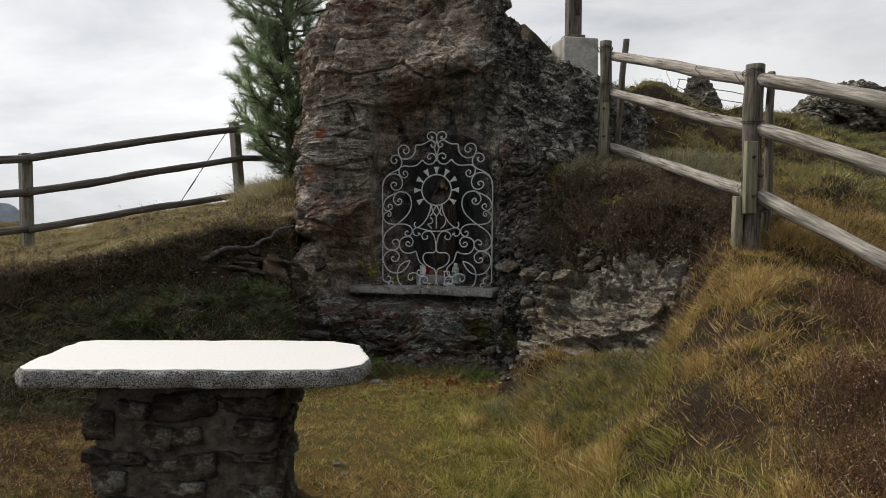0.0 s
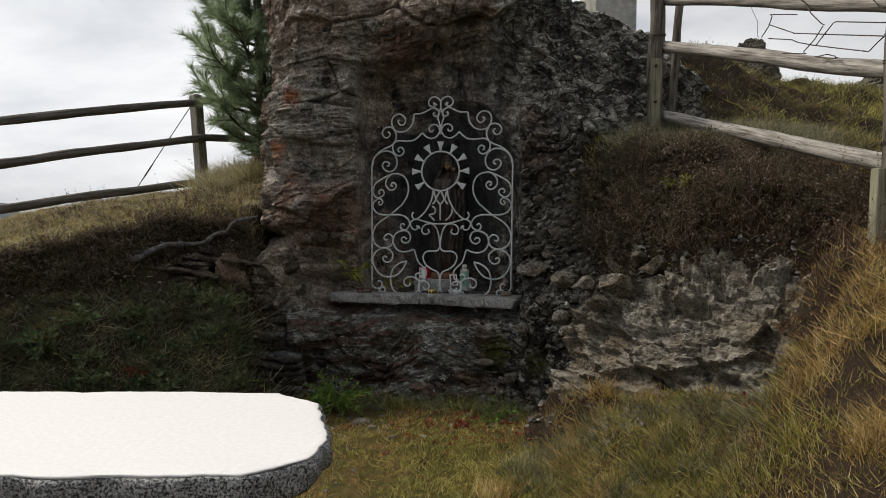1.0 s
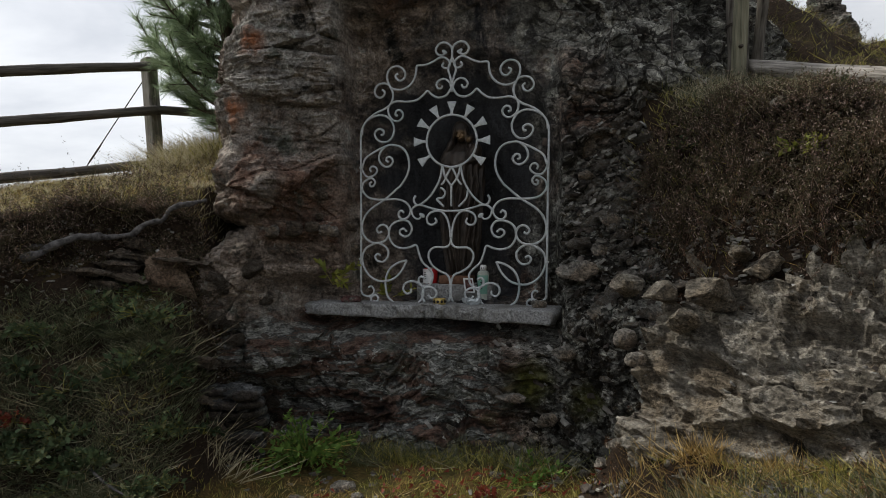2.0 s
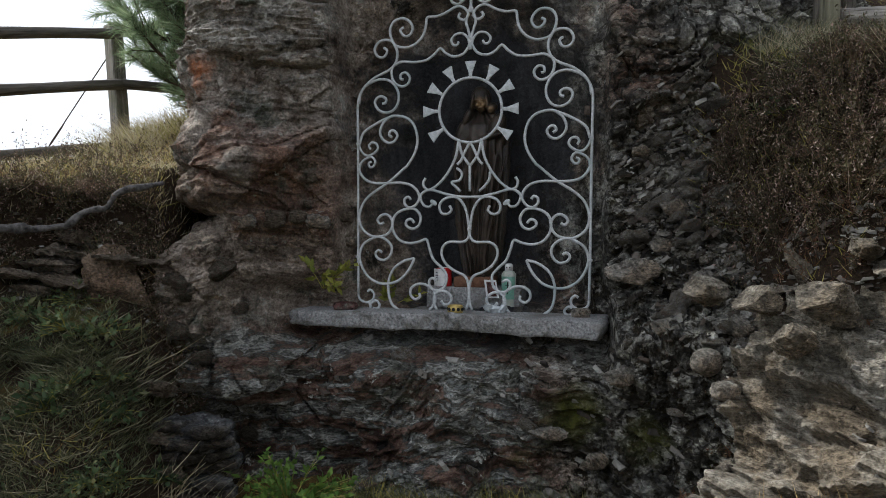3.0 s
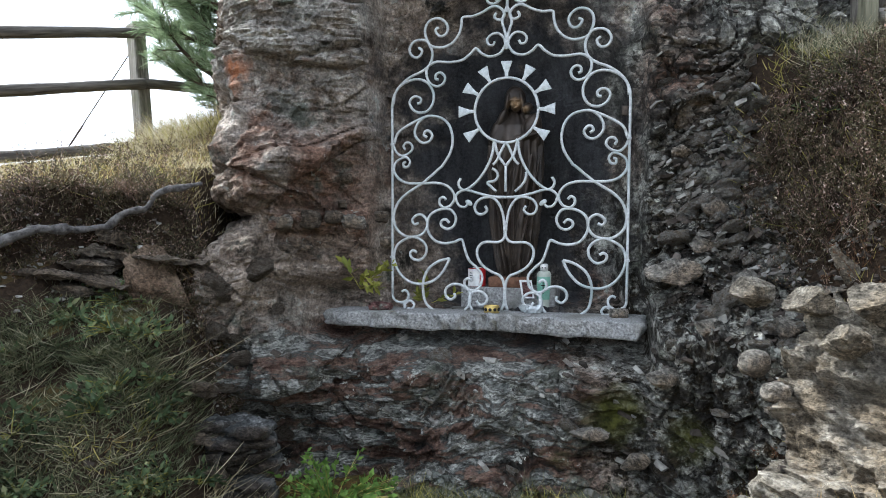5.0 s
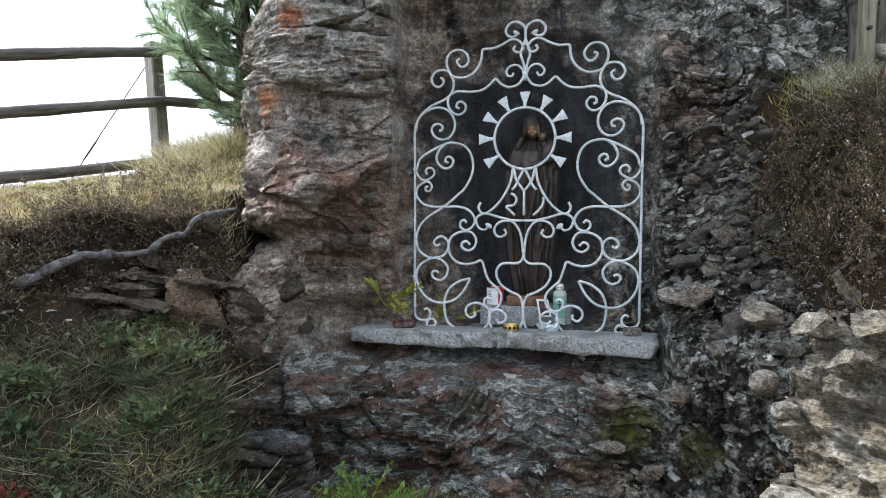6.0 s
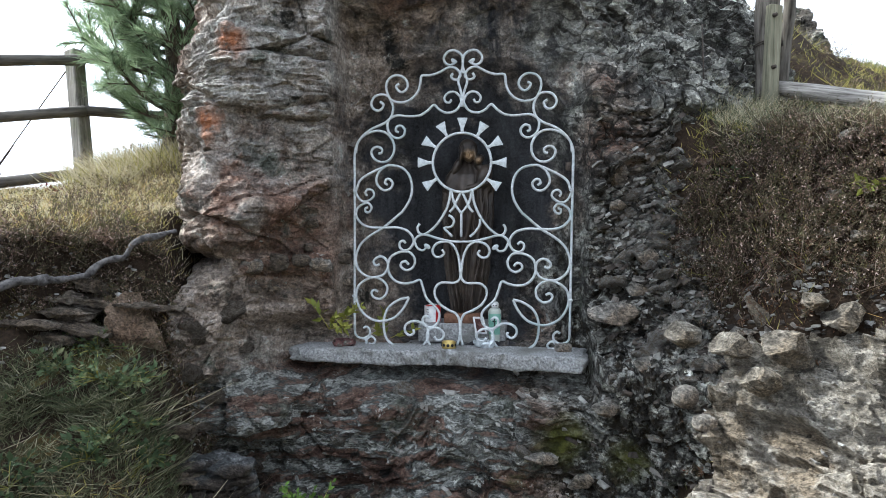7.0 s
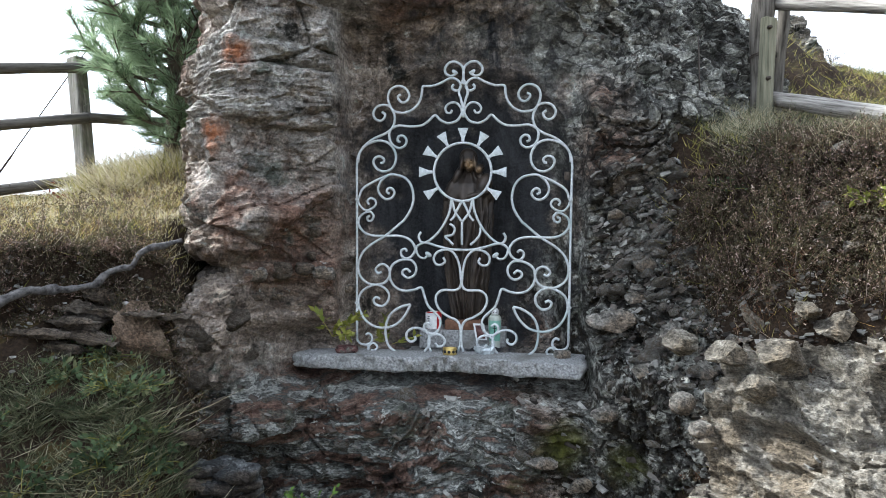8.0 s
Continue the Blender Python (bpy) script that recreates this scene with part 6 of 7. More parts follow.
def masonry(parent, w, d, h, at_z, seed):
    """Irregular rubble stones bedded in a mortar core."""
    rng = random.Random(seed)
    for side in range(4):
        length, depth = (w, d) if side % 2 == 0 else (d, w)
        placed = []
        for _ in range(160):
            sx, sz = rng.uniform(0.07, 0.19), rng.uniform(0.03, 0.085)
            x, z = rng.uniform(-length / 2 + sx * 0.6, length / 2 - sx * 0.6), rng.uniform(at_z, h - sz)
            if any(abs(x - a) < (sx + b) * 0.86 and abs(z - c) < (sz + e) * 0.90 for a, b, c, e in placed):
                continue
            placed.append((x, sx, z, sz))
            s = lump("masonry_stone", (0, 0, 0), (sx, rng.uniform(0.05, 0.08), sz), MAT["masonry"], rng.randrange(900), 0.6, detail=4, parent=parent, cube=0.72)
            s.matrix_basis = pose(0, 0, 0, 0, 0, 90 * side) @ pose(x, -depth / 2 + rng.uniform(0.050, 0.064), z, 0, rng.uniform(-9, 9), rng.uniform(-6, 6))


part("core", box(bmesh.new(), (0.82, 0.54, 0.77), (-0.06, 0, 0.38), bevel=0.03), MAT["mortar"], altar)
base = part("base_wall", box(bmesh.new(), (0.85, 0.58, 0.10), (0, 0, 0.0), bevel=0.02), MAT["mortar"], altar)
base.location = (-0.06, 0, 0.0)
masonry(base, 0.88, 0.60, 0.75, -0.06, 4)


# ================= fences =================
def log_mesh(name, a, b, r0, r1, mat, seed, bow=0.02, sides=12, rings=26):
    """A round pole between two points, slightly bowed, knotty and split."""
    a, b = np.asarray(a, float), np.asarray(b, float)
    t = np.linspace(0, 1, rings)
    L = np.linalg.norm(b - a)
    p = np.stack([np.zeros(rings), np.zeros(rings), t * L], 1)
    p[:, 0] += bow * np.sin(t * np.pi) + 0.006 * vnoise(np.stack([t * 5, 0 * t + seed, 0 * t], 1), seed)
    p[:, 1] += 0.010 * vnoise(np.stack([t * 4, 0 * t, 0 * t + seed], 1), seed + 1)
    r = (r0 + (r1 - r0) * t) * (1 + 0.07 * vnoise(np.stack([t * 9, 0 * t + seed * 1.7, 0 * t], 1), seed + 2))
    v, f = tube(p, r, sides, (0, 1, 0))
    v[:, :2] += 0.05 * r0 * np.stack([vnoise(v * (40, 40, 8) + seed, 3), vnoise(v * (40, 40, 8) + seed, 4)], 1)
    z = (b - a) / L
    x = np.cross((0, 0, 1.0), z)
    x = x / np.linalg.norm(x) if np.linalg.norm(x) > 1e-3 else np.array([1.0, 0, 0])
    m = Matrix((Vector(x), Vector(np.cross(z, x)), Vector(z))).transposed().to_4x4()
    me = mesh(name, v, f, mat, True)
    return me, Matrix.Translation(Vector(a)) @ m


def pole(name, a, b, r0, r1, mat, parent, seed, bow=0.015, label=""):
    me, m = log_mesh(name, a, b, r0, r1, mat, seed, bow)
    ob = part(name, me, mat, parent, label)
    ob.matrix_basis = m
    return ob


def wire_tie(parent, at, r, seed):
    t = np.linspace(0, 2 * np.pi, 24)
    for k in range(2):
        p = np.stack([at[0] + r * np.cos(t), at[1] + r * np.sin(t), at[2] + 0.012 * k + 0.012 * np.sin(t + seed)], 1)
        part("wire_tie", mesh("wire_tie", *tube(p, 0.003, 5), MAT["wire"], True), MAT["wire"], parent)


right_fence = thing("pole_fence", "weathered grey pole fence on the hillside, posts lashed with wire", "fence")
P1, P2, P3 = (1.575, 7.02), (2.15, 4.98), (3.0, 3.7)
Z1, Z2, Z3 = 2.28, 1.60, 0.90
pole("post", (P1[0], P1[1], Z1 - 0.3), (P1[0] + 0.02, P1[1], Z1 + 1.14), 0.062, 0.058, MAT["wood"], right_fence, 1, 0.0)
pole("post", (P2[0], P2[1], Z2 - 0.3), (P2[0] + 0.015, P2[1], Z2 + 1.12), 0.066, 0.066, MAT["wood"], right_fence, 2, 0.0)
pole("post", (P3[0], P3[1], Z3 - 0.3), (P3[0], P3[1], Z3 + 1.12), 0.062, 0.06, MAT["wood"], right_fence, 3, 0.0)
pole("rear_stake", (P1[0] + 0.13, P1[1] + 0.08, Z1 - 0.3), (P1[0] + 0.24, P1[1] + 0.10, Z1 + 1.19), 0.036, 0.03, MAT["wood"], right_fence, 4, 0.01)
pole("rear_stake", (P2[0] + 0.12, P2[1] + 0.08, Z2 - 0.3), (P2[0] + 0.19, P2[1] + 0.12, Z2 + 1.10), 0.034, 0.026, MAT["wood"], right_fence, 5, -0.02)
part("splint", box(bmesh.new(), (0.075, 0.045, 0.62), (P1[0] - 0.015, P1[1] - 0.075, Z1 + 0.22), (0, 2, 8), 0.006), MAT["sawn"], right_fence, "greenish sawn board bolted to the post")
part("splint", box(bmesh.new(), (0.085, 0.045, 0.50), (P2[0] - 0.035, P2[1] - 0.08, Z2 + 0.33), (0, 1, 8), 0.006), MAT["sawn"], right_fence, "greenish sawn board bolted to the post")
part("stub", box(bmesh.new(), (0.06, 0.06, 0.45), (P2[0] - 0.10, P2[1] - 0.03, Z2 - 0.02), (0, 2, 5), 0.006), MAT["sawn"], right_fence, "short sawn stake")
for q, zb in ((P1, Z1), (P2, Z2)):
    for h in (0.33, 0.72, 1.06):
        wire_tie(right_fence, (q[0] + 0.01, q[1], zb + h), 0.072, h * 9)
    for h in (0.2, 0.47):
        bm = bmesh.new()
        bmesh.ops.create_cone(bm, cap_ends=True, segments=8, radius1=0.012, radius2=0.010, depth=0.02, matrix=pose(q[0] - 0.02, q[1] - 0.108, zb + h, 90, 0, 8))
        part("bolt", bm, MAT["wire"], right_fence)
RAIL = [(1.01, 1.00, 1.21), (0.64, 0.66, 0.78), (0.12, 0.19, 0.16)]
for k, (h1, h2, h3) in enumerate(RAIL):
    pole("rail", (P1[0] + 0.08, P1[1] + 0.02, Z1 + h1), (P2[0] + 0.06, P2[1] + 0.07, Z2 + h2 + 0.03), 0.042, 0.048, MAT["rail"], right_fence, 10 + k, -0.02)
    pole("rail", (P2[0] + 0.05, P2[1] - 0.04, Z2 + h2 + 0.02), (P3[0], P3[1] + 0.05, Z3 + h3), 0.048, 0.056, MAT["rail"], right_fence, 14 + k, -0.015)
# slack bent fence wire hanging from the rails
def fence_wire(points, r=0.0032):
    """A bent wire in the plane of the fence: metres along it from the upper post, and height."""
    d = Vector((P2[0] - P1[0], P2[1] - P1[1])).normalized()
    line = []
    for (a, za), (b, zb) in zip(points, points[1:]):
        line += [(P1[0] + d.x * (a + (b - a) * t) + 0.012 * math.sin(9 * (a + t)), P1[1] + d.y * (a + (b - a) * t), za + (zb - za) * t) for t in (0.0, 0.06, 0.5, 0.94)]
    a, za = points[-1]
    line.append((P1[0] + d.x * a, P1[1] + d.y * a, za))
    part("wire", mesh("wire", *tube(np.array(line), r, 5), MAT["wire"], True), MAT["wire"], right_fence)


for bent in (((1.19, 2.679), (1.26, 2.799), (1.46, 2.742)), ((1.47, 2.86), (1.5, 2.80), (1.65, 2.629), (1.52, 2.504), (1.35, 2.548)),
             ((1.59, 2.534), (1.74, 2.622), (2.05, 2.53)), ((1.25, 2.742), (1.43, 2.643), (2.05, 2.464)),
             ((1.25, 2.659), (1.41, 2.611), (1.56, 2.543), (1.96, 2.41), (2.04, 2.477)), ((1.95, 2.70), (2.06, 2.555)),
             ((1.61, 2.468), (1.69, 2.46), (1.76, 2.426), (1.69, 2.435), (1.61, 2.468))):
    fence_wire(bent)
fence_wire(((1.09, 2.899), (1.15, 2.69)), 0.0016)

left_fence = thing("pole_fence", "dark weathered three-rail pole fence on the bank", "fence")
F = [(-5.7, 5.0, 1.12), (-4.15, 7.07, 1.44), (-2.62, 9.06, 2.04), (-1.25, 11.0, 2.3)]
HT = [0.86, 0.86, 0.88, 0.9]
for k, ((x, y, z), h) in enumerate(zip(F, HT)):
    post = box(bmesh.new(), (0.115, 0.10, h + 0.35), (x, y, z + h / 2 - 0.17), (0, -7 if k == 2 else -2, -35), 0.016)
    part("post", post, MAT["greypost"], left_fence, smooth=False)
RISE = [(0.80, 0.48, 0.12), (0.80, 0.475, 0.11), (0.80, 0.41, -0.03), (0.80, 0.41, 0.0)]
for k in range(3):
    (x0, y0, z0), (x1, y1, z1) = F[k], F[k + 1]
    for j in range(3):
        pole("rail", (x0 + 0.04, y0 - 0.06, z0 + RISE[k][j]), (x1 + 0.04, y1 - 0.06, z1 + RISE[k + 1][j]), 0.040, 0.038, MAT["darkrail"], left_fence, 30 + 3 * k + j, -0.02)
wire_thing = thing("guy_wire", "thin slanting guy wire with a turnbuckle beside the fence", "wire")
part("cable", mesh("cable", *tube(smooth_line([(-3.97, 9.7, 1.30), (-3.51, 9.7, 2.05), (-2.66, 9.7, 3.33), (-2.0, 9.7, 4.32)], 6), 0.0055, 5), MAT["wire"], True), MAT["wire"], wire_thing)
part("turnbuckle", mesh("turnbuckle", *tube(np.array([(-3.52, 9.7, 2.035), (-3.47, 9.7, 2.11), (-3.40, 9.7, 2.215), (-3.36, 9.7, 2.275)]), np.array([0.004, 0.009, 0.009, 0.004]), 8), MAT["wire"], True), MAT["wire"], wire_thing)

# ================= wayside cross =================
cross = thing("wayside_cross", "weathered timber cross post on a white concrete plinth", "cross", at=pose(1.60, 8.75, 2.98, 0, 0, 12))
part("plinth", box(bmesh.new(), (0.44, 0.44, 0.92), (0, 0, 0.44), bevel=0.02), MAT["concrete"], cross, "pale concrete plinth")
part("collar", box(bmesh.new(), (0.24, 0.20, 0.07), (-0.02, 0, 0.93), bevel=0.008), MAT["wood"], cross)
part("upright", box(bmesh.new(), (0.17, 0.14, 2.6), (-0.02, 0, 2.2), bevel=0.01), MAT["wood"], cross, "grey weathered timber", smooth=False)
part("cross_arm", box(bmesh.new(), (1.3, 0.12, 0.15), (-0.02, 0, 2.9), bevel=0.01), MAT["wood"], cross, smooth=False)
part("iron_strap", box(bmesh.new(), (0.05, 0.02, 0.18), (0.0, -0.08, 1.30), bevel=0.004), MAT["wire"], cross)

# ================= dead root on the bank =================
def root(name, pts, r0, r1, seed):
    line = smooth_line(pts, 8)
    line = line + 0.026 * np.stack([vnoise(line * 11, seed), vnoise(line * 9, seed + 1), vnoise(line * 9, seed + 2)], 1)
    t = np.linspace(0, 1, len(line))
    v, f = tube(line, (r0 + (r1 - r0) * t) * (1 + 0.30 * vnoise(line * 24, seed + 5)), 12)
    return mesh(name, v + 0.008 * fbm(v * (30, 30, 45), 3, seed)[:, None], f, MAT["root"], True)


dead_root = thing("dead_root", "bleached grey root snaking over the bank", "root")
part("stem", root("stem", [(-1.44, 6.90, 1.60), (-1.58, 6.80, 1.545), (-1.66, 6.74, 1.475), (-1.78, 6.66, 1.415), (-1.92, 6.58, 1.39), (-2.06, 6.51, 1.345), (-2.22, 6.42, 1.28)], 0.010, 0.022, 2), MAT["root"], dead_root)
part("branch", root("branch", [(-1.95, 6.57, 1.385), (-2.08, 6.55, 1.375), (-2.24, 6.50, 1.335)], 0.013, 0.007, 8), MAT["root"], dead_root)

# broken slabs in the bank beside the boulder
rng = random.Random(12)
BANK_SLABS = ((-1.72, 6.76, 1.275, 0.27, 0.020, 3), (-1.84, 6.72, 1.235, 0.16, 0.024, 8), (-1.80, 6.72, 1.185, 0.15, 0.026, 14), (-1.84, 6.70, 1.13, 0.13, 0.022, 16), (-1.78, 6.74, 1.09, 0.12, 0.022, 20),
              (-1.98, 6.62, 1.20, 0.13, 0.018, 5), (-1.93, 6.64, 1.14, 0.12, 0.022, 10), (-1.78, 6.82, 1.34, 0.08, 0.03, 4), (-1.50, 6.82, 1.25, 0.10, 0.018, 2), (-1.38, 6.66, 0.72, 0.13, 0.03, 8), (-1.40, 6.62, 0.56, 0.15, 0.03, 4), (-1.33, 6.62, 0.42, 0.14, 0.035, 6))
for k, (x, y, z, sx, sz, tilt) in enumerate(BANK_SLABS):
    ob = lump("bank_slab", (x, y - 0.02, z), (sx * 1.15, 0.14, sz * 1.2), MAT["bankrock"], 40 + k, 0.45, "flat brown schist slab jutting from the bank", "rock", "slabs in the bank", detail=5, cube=0.7, cuts=9)
    ob.rotation_euler = (radians(rng.uniform(-6, 6)), radians(tilt), radians(rng.uniform(-15, 15)))
lump("brown_rock", (-1.605, 6.76, 1.135), (0.19, 0.15, 0.185), MAT["brownrock"], 67, 0.2, "angular brown rock wedged in the bank", "rock", detail=5, turn=20, cube=0.6, cuts=9)
stick_line = np.array([on_turf(-1.72, 5.98), on_turf(-1.55, 5.88), on_turf(-1.38, 5.80)]) + (0, 0, 0.03)
stick = new("dry_stick", mesh("dry_stick", *tube(smooth_line(stick_line, 6), np.linspace(0.009, 0.004, 13), 7), MAT["root"], True))
tagged(stick, "thin dry stick lying on the bank", "stick")
rod_line = np.array([(1.17, 6.90, 2.22), (1.172, 6.93, 2.45), (1.18, 6.97, 2.70)])
tagged(new("iron_rod", mesh("iron_rod", *tube(rod_line, 0.004, 6), MAT["wire"], True)), "thin rusty rod standing against the boulder", "rod")

# ================= pine =================
def frames_from(d, rng):
    d = d / (np.linalg.norm(d, axis=1, keepdims=True) + 1e-9)
    a = np.cross(d, rng.normal(size=d.shape))
    a /= np.linalg.norm(a, axis=1, keepdims=True) + 1e-9
    return d, a


def blades(root_at, tip, width, bend, rng):
    """Tapered blades, two quads folded to a tip: verts and triangles."""
    n = len(root_at)
    d = tip - root_at
    side = np.cross(d, rng.normal(size=(n, 3)))
    side /= np.linalg.norm(side, axis=1, keepdims=True) + 1e-9
    w = np.broadcast_to(np.asarray(width, float), (n,))[:, None]
    mid = root_at + d * 0.55 + bend
    v = np.stack([root_at - side * w, root_at + side * w, mid - side * w * 0.8, mid + side * w * 0.8, tip + bend * 1.6], 1).reshape(-1, 3)
    k = np.arange(n)[:, None] * 5
    f = np.concatenate([k + [0, 1, 3], k + [0, 3, 2], k + [2, 3, 4]], 1).reshape(-1, 3)
    return v, f


def leaflets(at, d, width, rng):
    """Tiny pointed leaves, one triangle each."""
    side = np.cross(d, rng.normal(size=d.shape))
    side *= width / (np.linalg.norm(side, axis=1, keepdims=True) + 1e-9)
    v = np.stack([at - side, at + side, at + d], 1).reshape(-1, 3)
    return v, np.arange(len(v)).reshape(-1, 3)


def build_pine(at, height, reach, seed):
    rng = np.random.default_rng(seed)
    tree = thing("pine_tree", "young pine with dense dark green needle tufts behind the boulder", "tree", at=pose(*at))
    line = np.array([(0.04 * math.sin(h * 2), 0.03 * math.cos(h * 3), h) for h in np.linspace(-0.25, height, 24)])
    part("trunk", mesh("trunk", *tube(line, np.linspace(0.075, 0.012, 24), 10), MAT["bark"], True), MAT["bark"], tree)
    V, F, TV, TF, n0, t0 = [], [], [], [], 0, 0
    for k in range(90):
        h = 0.25 + (height - 0.40) * k / 90 + rng.uniform(-0.05, 0.05)
        az = k * 2.4 + rng.uniform(-0.3, 0.3)
        L = reach * np.interp(h / height, [0, 0.15, 0.4, 0.52, 0.66, 1], [0.42, 0.54, 0.58, 0.58, 1.0, 0.6]) * rng.uniform(0.7, 1.12)
        t = np.linspace(0, 1, 7)
        p = np.stack([math.cos(az) * L * t, math.sin(az) * L * t, h + L * (0.05 * t + 0.42 * t ** 2.2)], 1)
        v, f = tube(p, np.linspace(0.02, 0.006, 7), 5)
        TV.append(v), TF.append(f + t0)
        t0 += len(v)
        twigs = [(p[-1], p[-1] - p[-2])]
        for s in np.linspace(0.3, 0.95, 7):
            q = np.array([np.interp(s, t, p[:, c]) for c in range(3)])
            for sg in (-1, 1):
                ta = az + sg * rng.uniform(0.3, 1.4)
                d = np.array([math.cos(ta), math.sin(ta), 0.45 + rng.uniform(-0.6, 0.8)]) * L * 0.36 * rng.uniform(0.5, 1.2)
                v, f = tube(np.stack([q, q + d * 0.55, q + d]), np.array([0.006, 0.005, 0.004]), 4)
                TV.append(v), TF.append(f + t0)
                t0 += len(v)
                twigs += [(q + d, d)]
        for q, d in twigs:
            m = 84
            dd, a = frames_from(np.repeat(d[None], m, 0), rng)
            c = np.cross(dd, a)
            back = rng.uniform(0, 0.15, m)[:, None]
            r0 = q - dd * back
            spread = rng.uniform(0.35, 0.95, m)[:, None]
            ang = rng.uniform(0, 6.28, m)[:, None]
            dirs = dd * (1 - 0.35 * spread) + spread * (np.cos(ang) * a + np.sin(ang) * c) + (0, 0, 0.15)
            dirs /= np.linalg.norm(dirs, axis=1, keepdims=True)
            v, f = leaflets(r0, dirs * rng.uniform(0.09, 0.15, m)[:, None], 0.0026, rng)
            V.append(v), F.append(f + n0)
            n0 += len(v)
    part("branchwork", mesh("branchwork", np.vstack(TV), np.vstack(TF), MAT["bark"], True), MAT["bark"], tree)
    part("crown", mesh("crown", np.vstack(V), np.vstack(F), MAT["needles"]), MAT["needles"], tree, "tufts of long needles")
    return tree


build_pine((-1.92, 8.75, 1.95), 3.6, 1.0, 3)

# ================= turf, tussocks, heather =================
def scatter(n, seed, x, y, keep):
    rng = np.random.default_rng(seed)
    px, py = rng.uniform(*x, n), rng.uniform(*y, n)
    ok = rng.uniform(size=n) < keep(px, py) * (1 - sstep(0.75, 0.97, np.minimum(*slab_patch(px, py))))
    px, py = px[ok], py[ok]
    return ground_points(px, py), rng


def patch(px, py, scale, seed, lo, hi):
    return sstep(lo, hi, fbm(np.stack([px * scale, py * scale, 0 * px], 1), 3, seed))


def off_altar(px, py):
    return 1 - ((np.abs(px + 1.14) < 0.52) & (np.abs(py - 3.52) < 0.34))


def off_rock(px, py):
    fy = face_y(px, np.full(len(px), 0.3)) - 0.05
    return 1 - ((px > -1.45) & (px < 0.75) & (py > fy)) * 1.0


def grass(name, label, mat, spots, rng, length, width, lean, clump=1, spread=0.0):
    p = np.repeat(spots, clump, 0)
    n = len(p)
    p = p + np.column_stack([rng.normal(size=(n, 2)) * spread, np.zeros(n)])
    if clump > 1:
        p = ground_points(p[:, 0], p[:, 1])
    out = np.repeat(rng.normal(size=(len(spots), 2)), clump, 0) * 0.55 + rng.normal(size=(n, 2)) * 0.6
    L = rng.uniform(*length, n)
    tip = p + np.column_stack([out * (L * lean)[:, None], L])
    bend = np.column_stack([out * (L * lean * 0.35)[:, None], -L * 0.12 * np.hypot(out[:, 0], out[:, 1])])
    p[:, 2] -= 0.01
    v, f = blades(p, tip, rng.uniform(0.6, 1.2, n) * width, bend, rng)
    tagged(new(name, mesh(name, v, f, mat)), label, "grass", kind="stuff")


BANK_TOP = lambda px, py: sstep(-0.12, 0.1, py - BANK(px)) * (px < -1.35)
CLEAR = lambda px, py: sstep(0.9, -0.1, px) * (1 - 0.75 * sstep(-1.5, -1.9, px)) * (py < 6.6) * (py < BANK(px) - 0.55)
SLOPE = lambda px, py: sstep(0.3, 1.0, px) * (1 - 0.9 * sstep(5.75, 5.95, py) * sstep(2.5, 2.2, px) * sstep(6.95, 6.85, py))

DARK = lambda a, b: sstep(-0.12, 0.2, a - 1.50 - 0.5 * (b - 2.6) + 0.25 * fbm(np.stack([a * 2.2, b * 2.2, 0 * a], 1), 3, 44)) * sstep(4.9, 4.4, b)  # heather on the near slope
LUSH = lambda a, b: sstep(-0.4, 0.2, a + 0.15 * (b - 4.9)) * sstep(1.6, 0.9, a)  # the greener strip below the bank
s, rng = scatter(36000, 1, (-3.2, 3.4), (2.3, 6.8), lambda a, b: (0.35 + 0.65 * patch(a, b, 1.9, 3, -0.25, 0.35)) * off_altar(a, b) * off_rock(a, b) * (CLEAR(a, b) * 0.22 + 0.85 * LUSH(a, b) + SLOPE(a, b) * 0.12) * (1 - 0.9 * DARK(a, b)))
grass("green_grass", "short green turf in the clearing", MAT["greengrass"], s, rng, (0.012, 0.055), 0.0019, 0.7, 9, 0.018)
s, rng = scatter(44000, 2, (-3.2, 3.6), (2.3, 7.0), lambda a, b: (0.25 + 0.75 * patch(a, b, 1.7, 8, -0.3, 0.3)) * off_altar(a, b) * off_rock(a, b) * (CLEAR(a, b) * 0.8 * (1 - 0.75 * sstep(4.9, 5.6, b)) + SLOPE(a, b) * 0.85) * (1 - 0.6 * LUSH(a, b)) * (1 - 0.85 * DARK(a, b)))
near = s[:, 0] < 0.5
grass("dry_grass", "worn short straw-coloured turf", MAT["drygrass"], s[near], rng, (0.010, 0.04), 0.0018, 0.8, 9, 0.018)
grass("dry_grass", "short dry straw-coloured grass on the bank", MAT["drygrass"], s[~near], rng, (0.015, 0.075), 0.0018, 0.65, 9, 0.02)
s, rng = scatter(7000, 3, (0.6, 4.0), (2.2, 6.3), lambda a, b: patch(a, b, 1.6, 21, -0.15, 0.3) * SLOPE(a, b) * (1 - 0.9 * DARK(a, b)))
grass("tussock_grass", "dry golden tussocks on the bank", MAT["drygrass"], s, rng, (0.04, 0.15), 0.0017, 0.5, 26, 0.024)
s, rng = scatter(2600, 4, (0.0, 2.6), (2.6, 5.9), lambda a, b: patch(a, b, 2.1, 31, -0.1, 0.35) * sstep(1.5, 1.0, a) * sstep(5.2, 4.9, b))
TOE = lambda a, b: toe_slope(a, b)[2] * sstep(-0.9, -0.6, toe_slope(a, b)[1]) * sstep(0.06, 0.0, toe_slope(a, b)[1])
grass("tussock_grass", "green tussocks along the foot of the bank", MAT["greengrass"], s, rng, (0.03, 0.12), 0.0017, 0.5, 28, 0.026)
